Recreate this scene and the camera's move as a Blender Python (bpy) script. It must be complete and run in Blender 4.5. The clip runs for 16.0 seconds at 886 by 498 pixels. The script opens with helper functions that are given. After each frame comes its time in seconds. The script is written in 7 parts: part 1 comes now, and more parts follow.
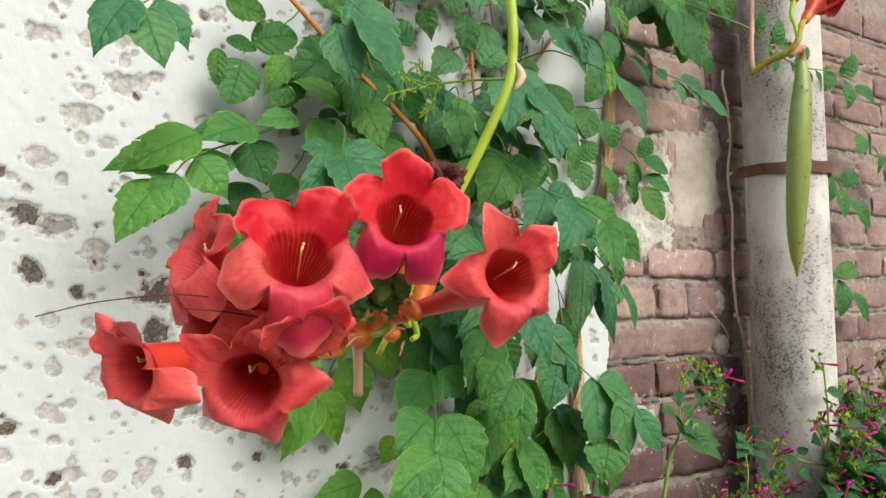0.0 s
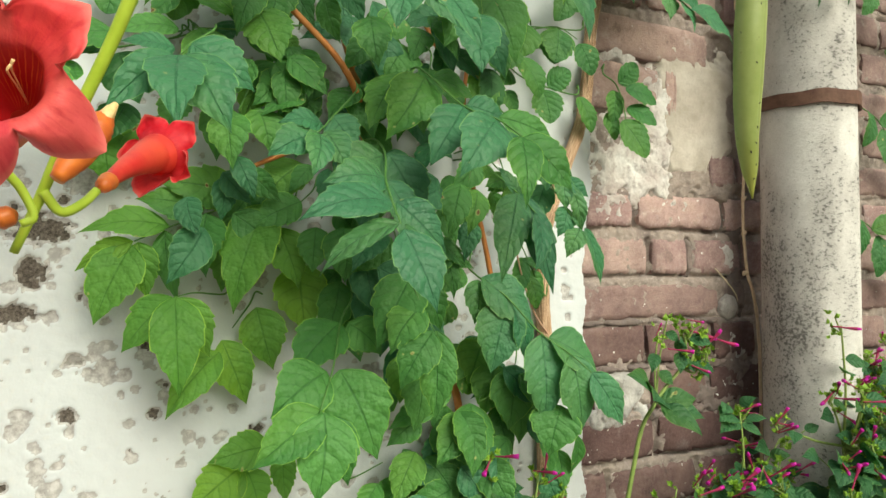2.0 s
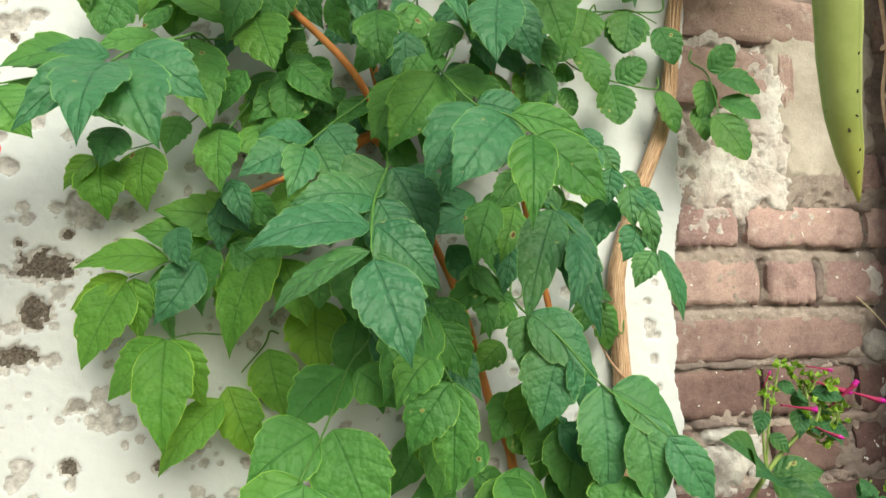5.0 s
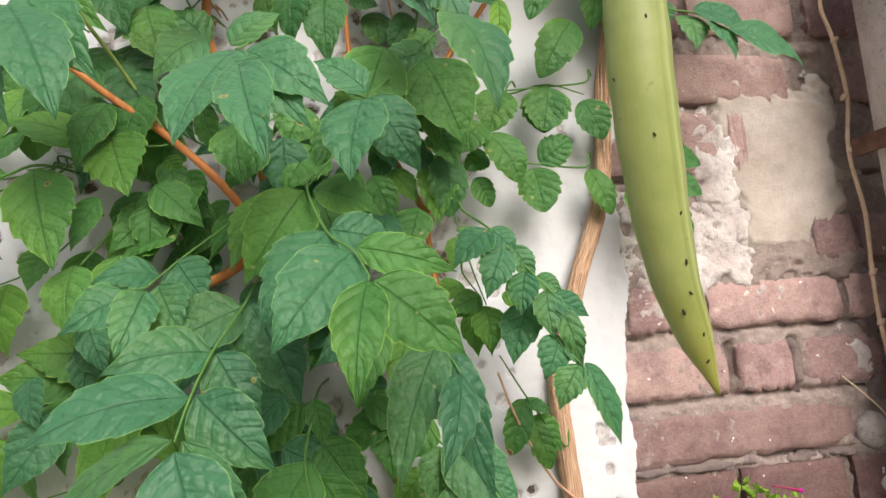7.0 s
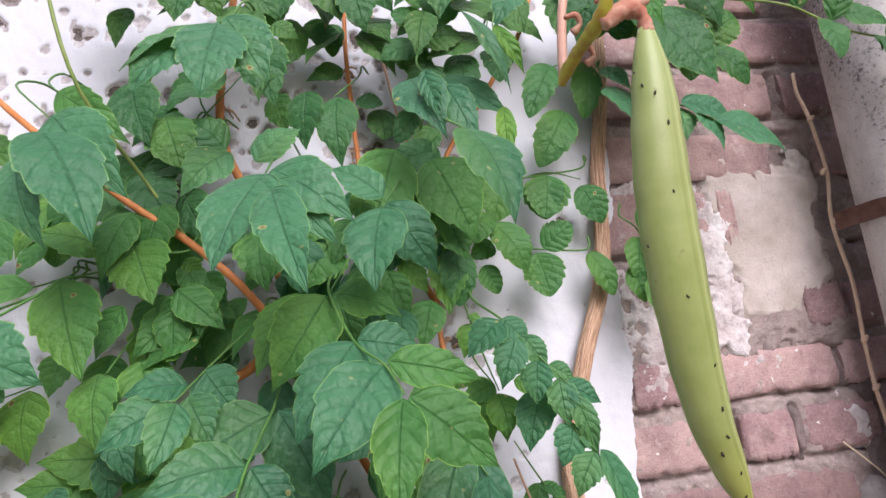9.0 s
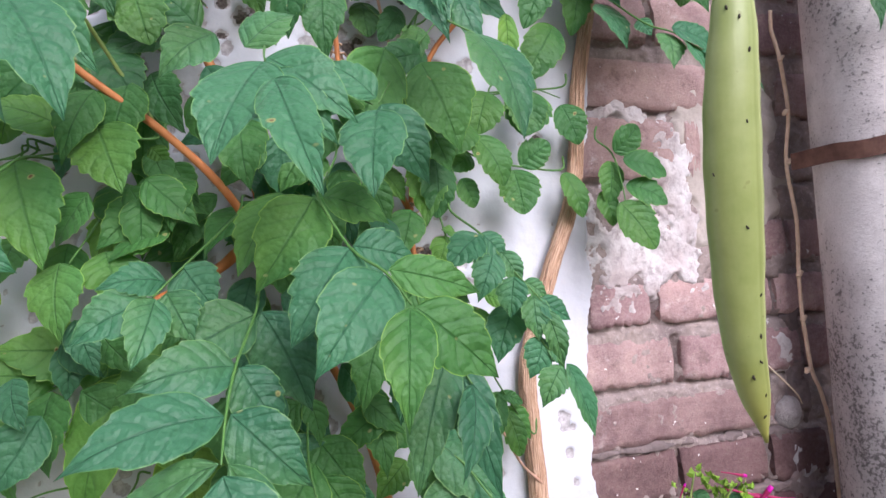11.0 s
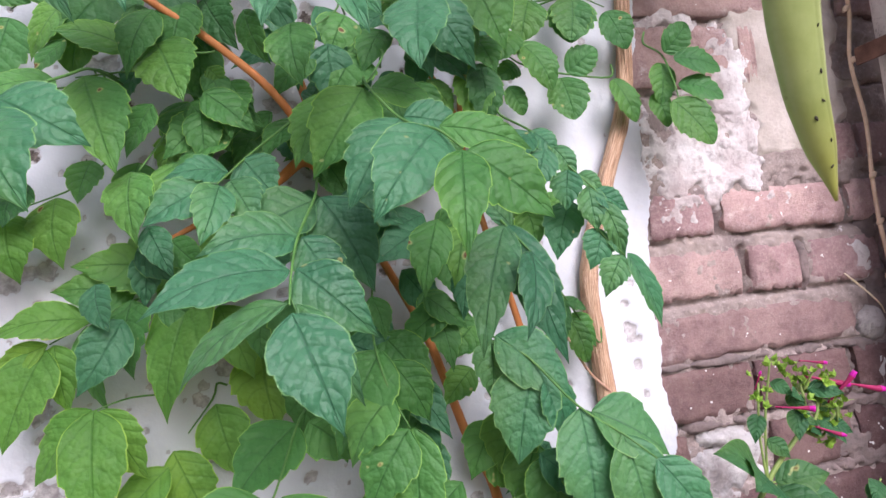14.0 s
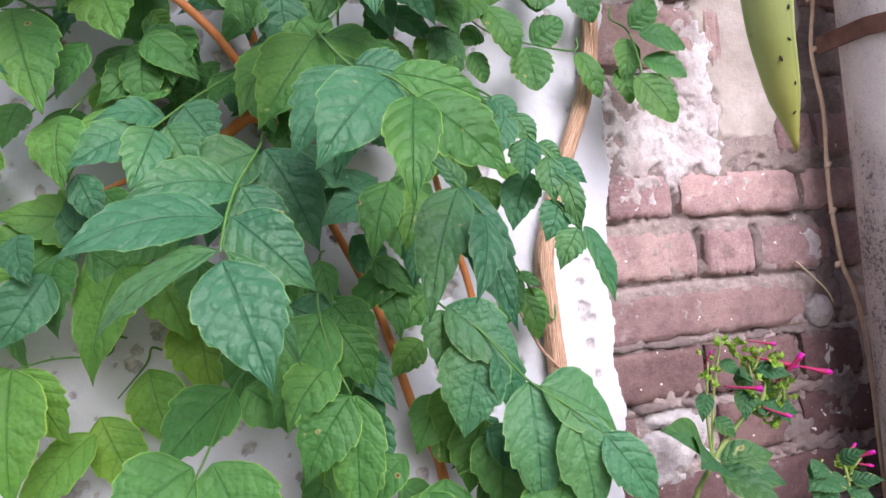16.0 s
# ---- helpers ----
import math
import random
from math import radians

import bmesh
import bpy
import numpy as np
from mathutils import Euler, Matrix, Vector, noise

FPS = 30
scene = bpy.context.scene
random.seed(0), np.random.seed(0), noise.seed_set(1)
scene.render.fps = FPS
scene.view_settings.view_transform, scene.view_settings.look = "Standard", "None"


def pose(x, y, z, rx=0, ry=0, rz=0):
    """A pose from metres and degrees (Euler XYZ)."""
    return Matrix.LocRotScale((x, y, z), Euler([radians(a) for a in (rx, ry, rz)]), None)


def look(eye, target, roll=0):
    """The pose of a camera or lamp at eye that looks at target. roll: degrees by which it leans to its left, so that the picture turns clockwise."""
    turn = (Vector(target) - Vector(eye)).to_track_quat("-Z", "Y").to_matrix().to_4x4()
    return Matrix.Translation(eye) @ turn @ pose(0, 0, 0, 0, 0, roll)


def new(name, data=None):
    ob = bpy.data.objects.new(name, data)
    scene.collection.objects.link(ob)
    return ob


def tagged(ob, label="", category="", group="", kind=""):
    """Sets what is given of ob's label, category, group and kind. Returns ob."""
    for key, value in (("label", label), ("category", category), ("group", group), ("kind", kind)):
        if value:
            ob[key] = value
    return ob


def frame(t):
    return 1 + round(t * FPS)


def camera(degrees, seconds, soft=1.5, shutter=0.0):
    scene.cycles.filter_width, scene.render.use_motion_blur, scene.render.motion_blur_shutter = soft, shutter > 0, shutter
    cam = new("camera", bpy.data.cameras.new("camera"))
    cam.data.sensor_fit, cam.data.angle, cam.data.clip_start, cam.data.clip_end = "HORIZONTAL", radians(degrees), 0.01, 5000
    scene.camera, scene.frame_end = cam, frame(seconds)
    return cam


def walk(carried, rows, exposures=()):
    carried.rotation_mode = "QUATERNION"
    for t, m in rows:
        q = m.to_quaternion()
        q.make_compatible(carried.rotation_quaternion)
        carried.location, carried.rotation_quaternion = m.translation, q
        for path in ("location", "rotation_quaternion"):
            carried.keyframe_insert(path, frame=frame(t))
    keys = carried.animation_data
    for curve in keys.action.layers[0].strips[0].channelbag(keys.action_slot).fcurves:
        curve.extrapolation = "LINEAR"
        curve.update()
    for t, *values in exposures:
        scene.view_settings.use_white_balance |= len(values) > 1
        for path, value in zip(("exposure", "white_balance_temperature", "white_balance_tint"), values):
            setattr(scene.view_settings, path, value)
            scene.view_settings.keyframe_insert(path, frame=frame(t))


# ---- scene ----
cam = camera(69.3, 16.0)
PATH = [
    (0, (0.199, -0.872, 1.124), (1.174, 0.869, 1.263), -0.3),
    (0.5, (0.264, -0.881, 1.123), (1.169, 0.901, 1.198), -1.6),
    (1, (0.3, -0.902, 1.112), (1.138, 0.912, 1.199), -2.4),
    (1.5, (0.352, -0.938, 1.097), (1.07, 0.928, 1.129), -1.4),
    (2, (0.403, -0.84, 1.082), (1.217, 0.985, 1.148), 0.1),
    (2.5, (0.42, -0.739, 1.097), (1.179, 1.11, 1.184), 0.6),
    (3, (0.491, -0.707, 1.103), (1.004, 1.221, 1.248), 1.0),
    (3.2, (0.522, -0.71, 1.093), (0.967, 1.237, 1.192), 1.9),
    (5.3, (0.561, -0.774, 1.093), (0.974, 1.175, 1.262), -1.8),
    (5.5, (0.575, -0.784, 1.094), (0.952, 1.17, 1.288), -3.8),
    (6, (0.653, -0.765, 1.097), (1.055, 1.181, 1.316), -3.4),
    (6.5, (0.681, -0.734, 1.129), (1.054, 1.217, 1.365), -4.1),
    (7, (0.684, -0.711, 1.169), (1.042, 1.237, 1.44), -4.3),
    (7.5, (0.707, -0.718, 1.198), (1.127, 1.19, 1.626), -7.8),
    (8, (0.7, -0.736, 1.214), (1.094, 1.18, 1.632), -7.4),
    (8.2, (0.698, -0.742, 1.209), (1.068, 1.178, 1.627), -7.7),
    (10.3, (0.581, -0.723, 1.232), (1.312, 1.109, 1.562), 0.9),
    (10.5, (0.588, -0.725, 1.259), (1.392, 1.085, 1.532), 1.7),
    (11, (0.605, -0.714, 1.216), (1.23, 1.182, 1.336), -3.1),
    (11.5, (0.608, -0.691, 1.165), (1.129, 1.236, 1.294), -6.7),
    (12, (0.591, -0.694, 1.154), (1.056, 1.247, 1.272), -8.1),
    (12.5, (0.587, -0.699, 1.152), (1.059, 1.24, 1.286), -7.9),
    (13, (0.595, -0.689, 1.14), (1.096, 1.243, 1.27), -6.9),
    (13.5, (0.597, -0.701, 1.129), (1.042, 1.243, 1.288), -7.1),
    (14, (0.6, -0.71, 1.118), (1.055, 1.233, 1.258), -6.5),
    (14.5, (0.601, -0.727, 1.115), (1.043, 1.217, 1.267), -6.1),
    (15, (0.603, -0.723, 1.107), (1.07, 1.216, 1.252), -5.4),
    (15.5, (0.611, -0.707, 1.103), (1.141, 1.215, 1.258), -5.5),
    (16, (0.613, -0.69, 1.097), (1.177, 1.226, 1.195), -4.5),
]
walk(cam, [(t, look(eye, target, roll)) for t, eye, target, roll in PATH],
     [(0, -0.33, 6400, 0), (1.5, -0.27, 6650, -5), (2.5, -0.11, 6800, -8), (3.1, 0.0, 6800, -7), (6, -0.10, 6850, -4), (7.5, -0.09, 6300, 19), (8.2, -0.15, 6100, 21), (10.5, -0.12, 5600, 23), (11.5, 0.06, 5650, 23), (13, 0.02, 5750, 23), (16, 0.09, 5750, 24)])

# ---- light ----
world = bpy.data.worlds.new("sky")
scene.world = world
world.use_nodes = True
wn = world.node_tree.nodes
sky = wn.new("ShaderNodeTexSky")
sky.sky_type = "NISHITA"
sky.sun_disc = False
sky.sun_elevation = radians(36)
sky.sun_rotation = radians(168)
sky.dust_density = 6.0
sky.ozone_density = 0.6
world.node_tree.links.new(sky.outputs[0], wn["Background"].inputs[0])
wn["Background"].inputs[1].default_value = 0.145
sun = new("sun", bpy.data.lights.new("sun", "SUN"))
sun.data.energy = 3.4
sun.data.angle = radians(42)
sun.data.color = (1.0, 0.985, 0.96)
sun.matrix_world = look((1.18, -2.74, 3.3), (0.6, 0, 1.2))


# ---- materials ----
def material(name, rough=0.6, spec=0.4):
    m = bpy.data.materials.new(name)
    m.use_nodes = True
    n, l = m.node_tree.nodes, m.node_tree.links
    b = n["Principled BSDF"]
    b.inputs["Roughness"].default_value = rough
    b.inputs["Specular IOR Level"].default_value = spec
    return m, n, l, b


def rgb(c):
    return (c[0], c[1], c[2], 1.0)


def mix(n, l, fac, a, b, how="MIX"):
    """A colour mix; fac, a and b are sockets or values."""
    x = n.new("ShaderNodeMix")
    x.data_type, x.blend_type = "RGBA", how
    for socket, value in ((x.inputs[0], fac), (x.inputs[6], a), (x.inputs[7], b)):
        if isinstance(value, bpy.types.NodeSocket):
            l.new(value, socket)
        else:
            socket.default_value = value if isinstance(value, (int, float)) else rgb(value)
    return x.outputs[2]


def calc(n, l, op, a, b=0.0, c=None):
    x = n.new("ShaderNodeMath")
    x.operation = op
    for socket, value in zip(x.inputs, (a, b, c)):
        if value is None:
            continue
        if isinstance(value, bpy.types.NodeSocket):
            l.new(value, socket)
        else:
            socket.default_value = value
    return x.outputs[0]


def ramp(n, l, fac, *stops):
    x = n.new("ShaderNodeValToRGB")
    while len(x.color_ramp.elements) < len(stops):
        x.color_ramp.elements.new(0.5)
    for e, (p, c) in zip(x.color_ramp.elements, stops):
        e.position = p
        e.color = rgb(c) if not isinstance(c, (int, float)) else (c, c, c, 1)
    l.new(fac, x.inputs[0])
    return x.outputs[0]


def noisy(n, l, scale, detail=4.0, rough=0.55, vec=None, stretch=None):
    x = n.new("ShaderNodeTexNoise")
    x.inputs["Scale"].default_value, x.inputs["Detail"].default_value, x.inputs["Roughness"].default_value = scale, detail, rough
    if vec is None:
        vec = n.new("ShaderNodeTexCoord").outputs["Object"]
    if stretch:
        mp = n.new("ShaderNodeMapping")
        mp.inputs["Scale"].default_value = stretch
        l.new(vec, mp.inputs[0])
        vec = mp.outputs[0]
    l.new(vec, x.inputs["Vector"])
    return x.outputs["Fac"]


def bump(n, l, b, height, strength, dist):
    x = n.new("ShaderNodeBump")
    x.inputs["Strength"].default_value, x.inputs["Distance"].default_value = strength, dist
    l.new(height, x.inputs["Height"])
    l.new(x.outputs[0], b.inputs["Normal"])


def world_place(n):
    return n.new("ShaderNodeNewGeometry").outputs["Position"]


def leaf_material(name, dark, light, vein, gloss, through_light, lines=0.42):
    """Blade with sunken side veins, a pale rim, mottling and light that shines through."""
    m, n, l, b = material(name, gloss + 0.08, 0.30)
    uv = n.new("ShaderNodeUVMap").outputs[0]
    s = n.new("ShaderNodeSeparateXYZ")
    l.new(uv, s.inputs[0])
    u = s.outputs[0]
    v = calc(n, l, "ABSOLUTE", calc(n, l, "MULTIPLY_ADD", s.outputs[1], 2.0, -1.0))
    where = world_place(n)
    wander = calc(n, l, "MULTIPLY_ADD", noisy(n, l, 45.0, 2.0, 0.5, where), 0.8, -0.4)
    bent = calc(n, l, "MULTIPLY", calc(n, l, "POWER", v, 1.35), -1.35)
    side = calc(n, l, "ADD", calc(n, l, "ADD", bent, wander), calc(n, l, "MULTIPLY", u, 5.5))
    ridge = calc(n, l, "ABSOLUTE", calc(n, l, "SUBTRACT", calc(n, l, "FRACT", side), 0.5))
    side_vein = ramp(n, l, ridge, (0.0, 0.8), (0.04, 0.45), (0.13, 0.0))
    mid = ramp(n, l, v, (0.0, 1.0), (0.022, 0.8), (0.06, 0.0))
    veins = calc(n, l, "MAXIMUM", calc(n, l, "MULTIPLY", side_vein, lines), calc(n, l, "MULTIPLY", mid, 0.75))
    blotch = noisy(n, l, 28.0, 3.0, 0.5, where)
    grain = noisy(n, l, 260.0, 4.0, 0.6, where)
    r = n.new("ShaderNodeObjectInfo").outputs["Random"]
    tone = calc(n, l, "ADD", calc(n, l, "MULTIPLY", r, 0.5), calc(n, l, "MULTIPLY_ADD", blotch, 0.45, 0.12))
    col = mix(n, l, ramp(n, l, tone, (0.15, 0.0), (0.95, 1.0)), dark, light)
    col = mix(n, l, calc(n, l, "MULTIPLY", grain, 0.16), col, (dark[0] * 0.6, dark[1] * 0.6, dark[2] * 0.6))
    hue = calc(n, l, "FRACT", calc(n, l, "MULTIPLY", r, 7.31))
    half = calc(n, l, "MULTIPLY_ADD", s.outputs[1], 0.45, -0.2)
    hue = calc(n, l, "ADD", hue, calc(n, l, "MULTIPLY_ADD", noisy(n, l, 14.0, 2.0, 0.5, where), 0.6, calc(n, l, "SUBTRACT", half, 0.3)))
    col = mix(n, l, ramp(n, l, hue, (0.55, 0.0), (1.0, 0.55)), col, (light[0] * 1.25 + 0.015, light[1] * 1.08, light[2] * 0.55))
    mottle = ramp(n, l, noisy(n, l, 60.0, 2.0, 0.5, where), (0.45, 0.0), (0.72, 0.22))
    col = mix(n, l, mottle, col, (light[0] * 1.12 + 0.010, light[1] * 1.10, light[2] * 1.15 + 0.008))
    col = mix(n, l, calc(n, l, "MULTIPLY", veins, 0.7), col, vein)
    rim = ramp(n, l, v, (0.950, 0.0), (0.980, 1.0))
    col = mix(n, l, calc(n, l, "MULTIPLY", rim, 0.7), col, (light[0] * 2.0 + 0.05, light[1] * 1.5 + 0.05, light[2] * 1.2))
    spots = ramp(n, l, noisy(n, l, 70.0, 1.0, 0.4, where), (0.75, 0.0), (0.78, 1.0))
    col = mix(n, l, calc(n, l, "MULTIPLY", spots, 0.8), col, (0.34, 0.36, 0.14))
    pit = ramp(n, l, noisy(n, l, 70.0, 1.0, 0.4, where), (0.79, 0.0), (0.81, 1.0))
    col = mix(n, l, pit, col, (0.16, 0.08, 0.03))
    l.new(col, b.inputs["Base Color"])
    pucker = noisy(n, l, 85.0, 2.0, 0.5, where)
    cells = n.new("ShaderNodeTexVoronoi")
    cells.inputs["Scale"].default_value = 210.0
    l.new(where, cells.inputs["Vector"])
    pucker = calc(n, l, "MULTIPLY_ADD", cells.outputs["Distance"], -0.30, pucker)
    puff = ramp(n, l, ridge, (0.0, 0.0), (0.16, 0.55), (0.5, 1.0))
    height = calc(n, l, "SUBTRACT", calc(n, l, "MULTIPLY_ADD", pucker, 1.7, calc(n, l, "MULTIPLY", puff, 0.5)), calc(n, l, "MULTIPLY", mid, 0.4))
    bump(n, l, b, calc(n, l, "ADD", height, calc(n, l, "MULTIPLY_ADD", blotch, 1.2, calc(n, l, "MULTIPLY", grain, 0.3))), 0.85, 0.0020)
    glow = n.new("ShaderNodeBsdfTranslucent")
    l.new(mix(n, l, 1.0, col, (1.5, 1.7, 0.5), "MULTIPLY"), glow.inputs[0])
    both = n.new("ShaderNodeMixShader")
    both.inputs[0].default_value = through_light
    l.new(b.outputs[0], both.inputs[1])
    l.new(glow.outputs[0], both.inputs[2])
    l.new(both.outputs[0], n["Material Output"].inputs[0])
    return m


LEAF = {
    "B": leaf_material("leaf_mature", (0.030, 0.132, 0.058), (0.070, 0.212, 0.096), (0.016, 0.080, 0.034), 0.40, 0.16),
    "G": leaf_material("leaf_green", (0.040, 0.148, 0.032), (0.102, 0.272, 0.066), (0.022, 0.090, 0.019), 0.43, 0.22),
    "F": leaf_material("leaf_fresh", (0.072, 0.205, 0.030), (0.150, 0.325, 0.060), (0.040, 0.125, 0.015), 0.45, 0.28, 0.5),
    "R": leaf_material("leaf_round", (0.028, 0.118, 0.030), (0.064, 0.192, 0.052), (0.024, 0.100, 0.028), 0.45, 0.2, 0.10),
    "D": leaf_material("leaf_dark", (0.022, 0.098, 0.028), (0.052, 0.165, 0.048), (0.014, 0.066, 0.018), 0.43, 0.18, 0.35),
    "N": leaf_material("leaf_bluish", (0.025, 0.108, 0.050), (0.054, 0.176, 0.084), (0.013, 0.066, 0.030), 0.37, 0.14, 0.34),
    "M": leaf_material("leaf_herb", (0.020, 0.088, 0.034), (0.046, 0.142, 0.050), (0.05, 0.15, 0.05), 0.45, 0.18, 0.25),
}
LEAF["O"] = LEAF["D"]


def plain(name, c1, c2, scale, rough=0.55, spec=0.35, height=0.3, dist=0.001, stretch=None, shine=0.0):
    m, n, l, b = material(name, rough, spec)
    f = noisy(n, l, scale, 5.0, 0.6, None, stretch)
    col = mix(n, l, ramp(n, l, f, (0.3, 0.0), (0.7, 1.0)), c1, c2)
    l.new(col, b.inputs["Base Color"])
    bump(n, l, b, f, height, dist)
    if shine:
        glow = n.new("ShaderNodeBsdfTranslucent")
        l.new(col, glow.inputs[0])
        both = n.new("ShaderNodeMixShader")
        both.inputs[0].default_value = shine
        l.new(b.outputs[0], both.inputs[1])
        l.new(glow.outputs[0], both.inputs[2])
        l.new(both.outputs[0], n["Material Output"].inputs[0])
    return m


STEM_ORANGE = plain("young_vine_bark", (0.42, 0.14, 0.035), (0.60, 0.25, 0.08), 90, 0.55, 0.3, 0.3, 0.001, (1, 1, 0.3))
STEM_GREEN = plain("green_stem", (0.30, 0.42, 0.03), (0.42, 0.55, 0.06), 60, 0.45)
STEM_HERB = plain("herb_stem", (0.14, 0.22, 0.05), (0.26, 0.33, 0.09), 60, 0.5)
RACHIS = plain("leaf_stalk", (0.06, 0.17, 0.035), (0.11, 0.24, 0.05), 60, 0.5)
STEM_PINK = plain("pinkish_stalk", (0.50, 0.27, 0.19), (0.64, 0.42, 0.31), 60, 0.5)
DRY_STEM = plain("dry_tendril", (0.60, 0.43, 0.29), (0.76, 0.60, 0.45), 80, 0.8, 0.2, 0.5, 0.001)
STEM_MOTTLED = plain("mottled_stalk", (0.42, 0.44, 0.04), (0.34, 0.20, 0.03), 150, 0.5, 0.35, 0.5, 0.0015)
POD_BARK = plain("pod_stalk", (0.34, 0.09, 0.05), (0.52, 0.34, 0.24), 140, 0.7, 0.25, 0.6, 0.0015)
STRAW = plain("straw", (0.55, 0.45, 0.30), (0.68, 0.58, 0.42), 80, 0.8, 0.2)
BUD_ORANGE = plain("orange_bud", (0.75, 0.20, 0.02), (0.85, 0.36, 0.03), 90, 0.4, 0.4)
CALYX = plain("calyx_red", (0.50, 0.09, 0.02), (0.68, 0.20, 0.03), 70, 0.4, 0.4)
TUBE = plain("flower_tube", (0.62, 0.022, 0.026), (0.74, 0.085, 0.045), 45, 0.4, 0.4, 0.2, 0.001, (1, 1, 0.3), 0.2)
WILTED = plain("wilted_petal", (0.05, 0.014, 0.016), (0.17, 0.055, 0.05), 120, 0.8, 0.2, 0.8, 0.002)
STAMEN = plain("stamen", (0.70, 0.45, 0.18), (0.80, 0.62, 0.35), 200, 0.5)
BUD_GREEN = plain("bud_green", (0.035, 0.075, 0.012), (0.13, 0.19, 0.04), 260, 0.6, 0.3, 0.6, 0.001)
LIME = plain("lime_bract", (0.13, 0.30, 0.025), (0.34, 0.50, 0.06), 90, 0.5, 0.3, 0.3, 0.001, None, 0.2)
MAGENTA = plain("magenta_petal", (0.46, 0.004, 0.27), (0.66, 0.02, 0.44), 120, 0.5, 0.3, 0.2, 0.001, None, 0.25)
ROSE_TUBE = plain("rose_tube", (0.27, 0.012, 0.075), (0.44, 0.035, 0.13), 90, 0.5, 0.3, 0.2, 0.001, None, 0.2)
BLACK = plain("dark_speck", (0.015, 0.013, 0.008), (0.05, 0.04, 0.02), 300, 0.7)
RUST = plain("rusty_strap", (0.075, 0.035, 0.026), (0.16, 0.085, 0.06), 60, 0.75, 0.3, 0.5, 0.001)
SOIL = plain("dusty_ground", (0.15, 0.125, 0.10), (0.23, 0.195, 0.16), 8, 0.95, 0.1, 0.8, 0.02)


def petal_material():
    """Red lobes that darken to a striped throat."""
    m, n, l, b = material("red_petal", 0.5, 0.25)
    s = n.new("ShaderNodeSeparateXYZ")
    l.new(n.new("ShaderNodeUVMap").outputs[0], s.inputs[0])
    where = world_place(n)
    f = noisy(n, l, 70.0, 4.0, 0.6, where)
    # Tint of each lobe; the lower lobes' magenta is sheen put into the colour.
    at = n.new("ShaderNodeAttribute")
    at.attribute_name = "tint"
    hue = calc(n, l, "ADD", at.outputs["Fac"], calc(n, l, "MULTIPLY_ADD", noisy(n, l, 32.0, 2.0, 0.5, where), 0.5, -0.25))
    lobe = ramp(n, l, hue, (0.0, (0.58, 0.008, 0.022)), (0.30, (0.66, 0.026, 0.036)), (0.52, (0.71, 0.105, 0.100)), (0.80, (0.58, 0.022, 0.090)), (1.0, (0.47, 0.013, 0.105)))
    lobe = mix(n, l, ramp(n, l, f, (0.45, 0.0), (0.80, 0.35)), lobe, (0.78, 0.120, 0.125))
    ray = noisy(n, l, 5.0, 4.0, 0.6, n.new("ShaderNodeUVMap").outputs[0], (1.0, 14.0, 1.0))
    lobe = mix(n, l, ramp(n, l, ray, (0.5, 0.0), (0.7, 0.5)), lobe, (0.50, 0.010, 0.040))
    stripe = calc(n, l, "SINE", calc(n, l, "MULTIPLY_ADD", f, 10.0, calc(n, l, "MULTIPLY", s.outputs[1], 220.0)))
    patchy = ramp(n, l, noisy(n, l, 60.0, 2.0, 0.5, where), (0.45, 0.0), (0.65, 0.8))
    throat = mix(n, l, calc(n, l, "MULTIPLY", ramp(n, l, stripe, (0.6, 0.0), (1.0, 1.0)), patchy), (0.36, 0.006, 0.010), (0.80, 0.22, 0.04))
    col = mix(n, l, ramp(n, l, s.outputs[0], (0.20, 0.0), (0.60, 1.0)), throat, lobe)
    # Pinkish sheen along the rims, painted as a paler colour.
    rim = ramp(n, l, s.outputs[0], (0.95, 0.0), (1.0, 0.6))
    col = mix(n, l, rim, col, (0.84, 0.26, 0.22))
    l.new(col, b.inputs["Base Color"])
    fine = noisy(n, l, 400.0, 3.0, 0.6, where)
    bump(n, l, b, calc(n, l, "ADD", f, calc(n, l, "MULTIPLY", fine, 0.5)), 0.35, 0.0012)
    glow = n.new("ShaderNodeBsdfTranslucent")
    l.new(col, glow.inputs[0])
    both = n.new("ShaderNodeMixShader")
    both.inputs[0].default_value = 0.22
    l.new(b.outputs[0], both.inputs[1])
    l.new(glow.outputs[0], both.inputs[2])
    l.new(both.outputs[0], n["Material Output"].inputs[0])
    return m


PETAL = petal_material()


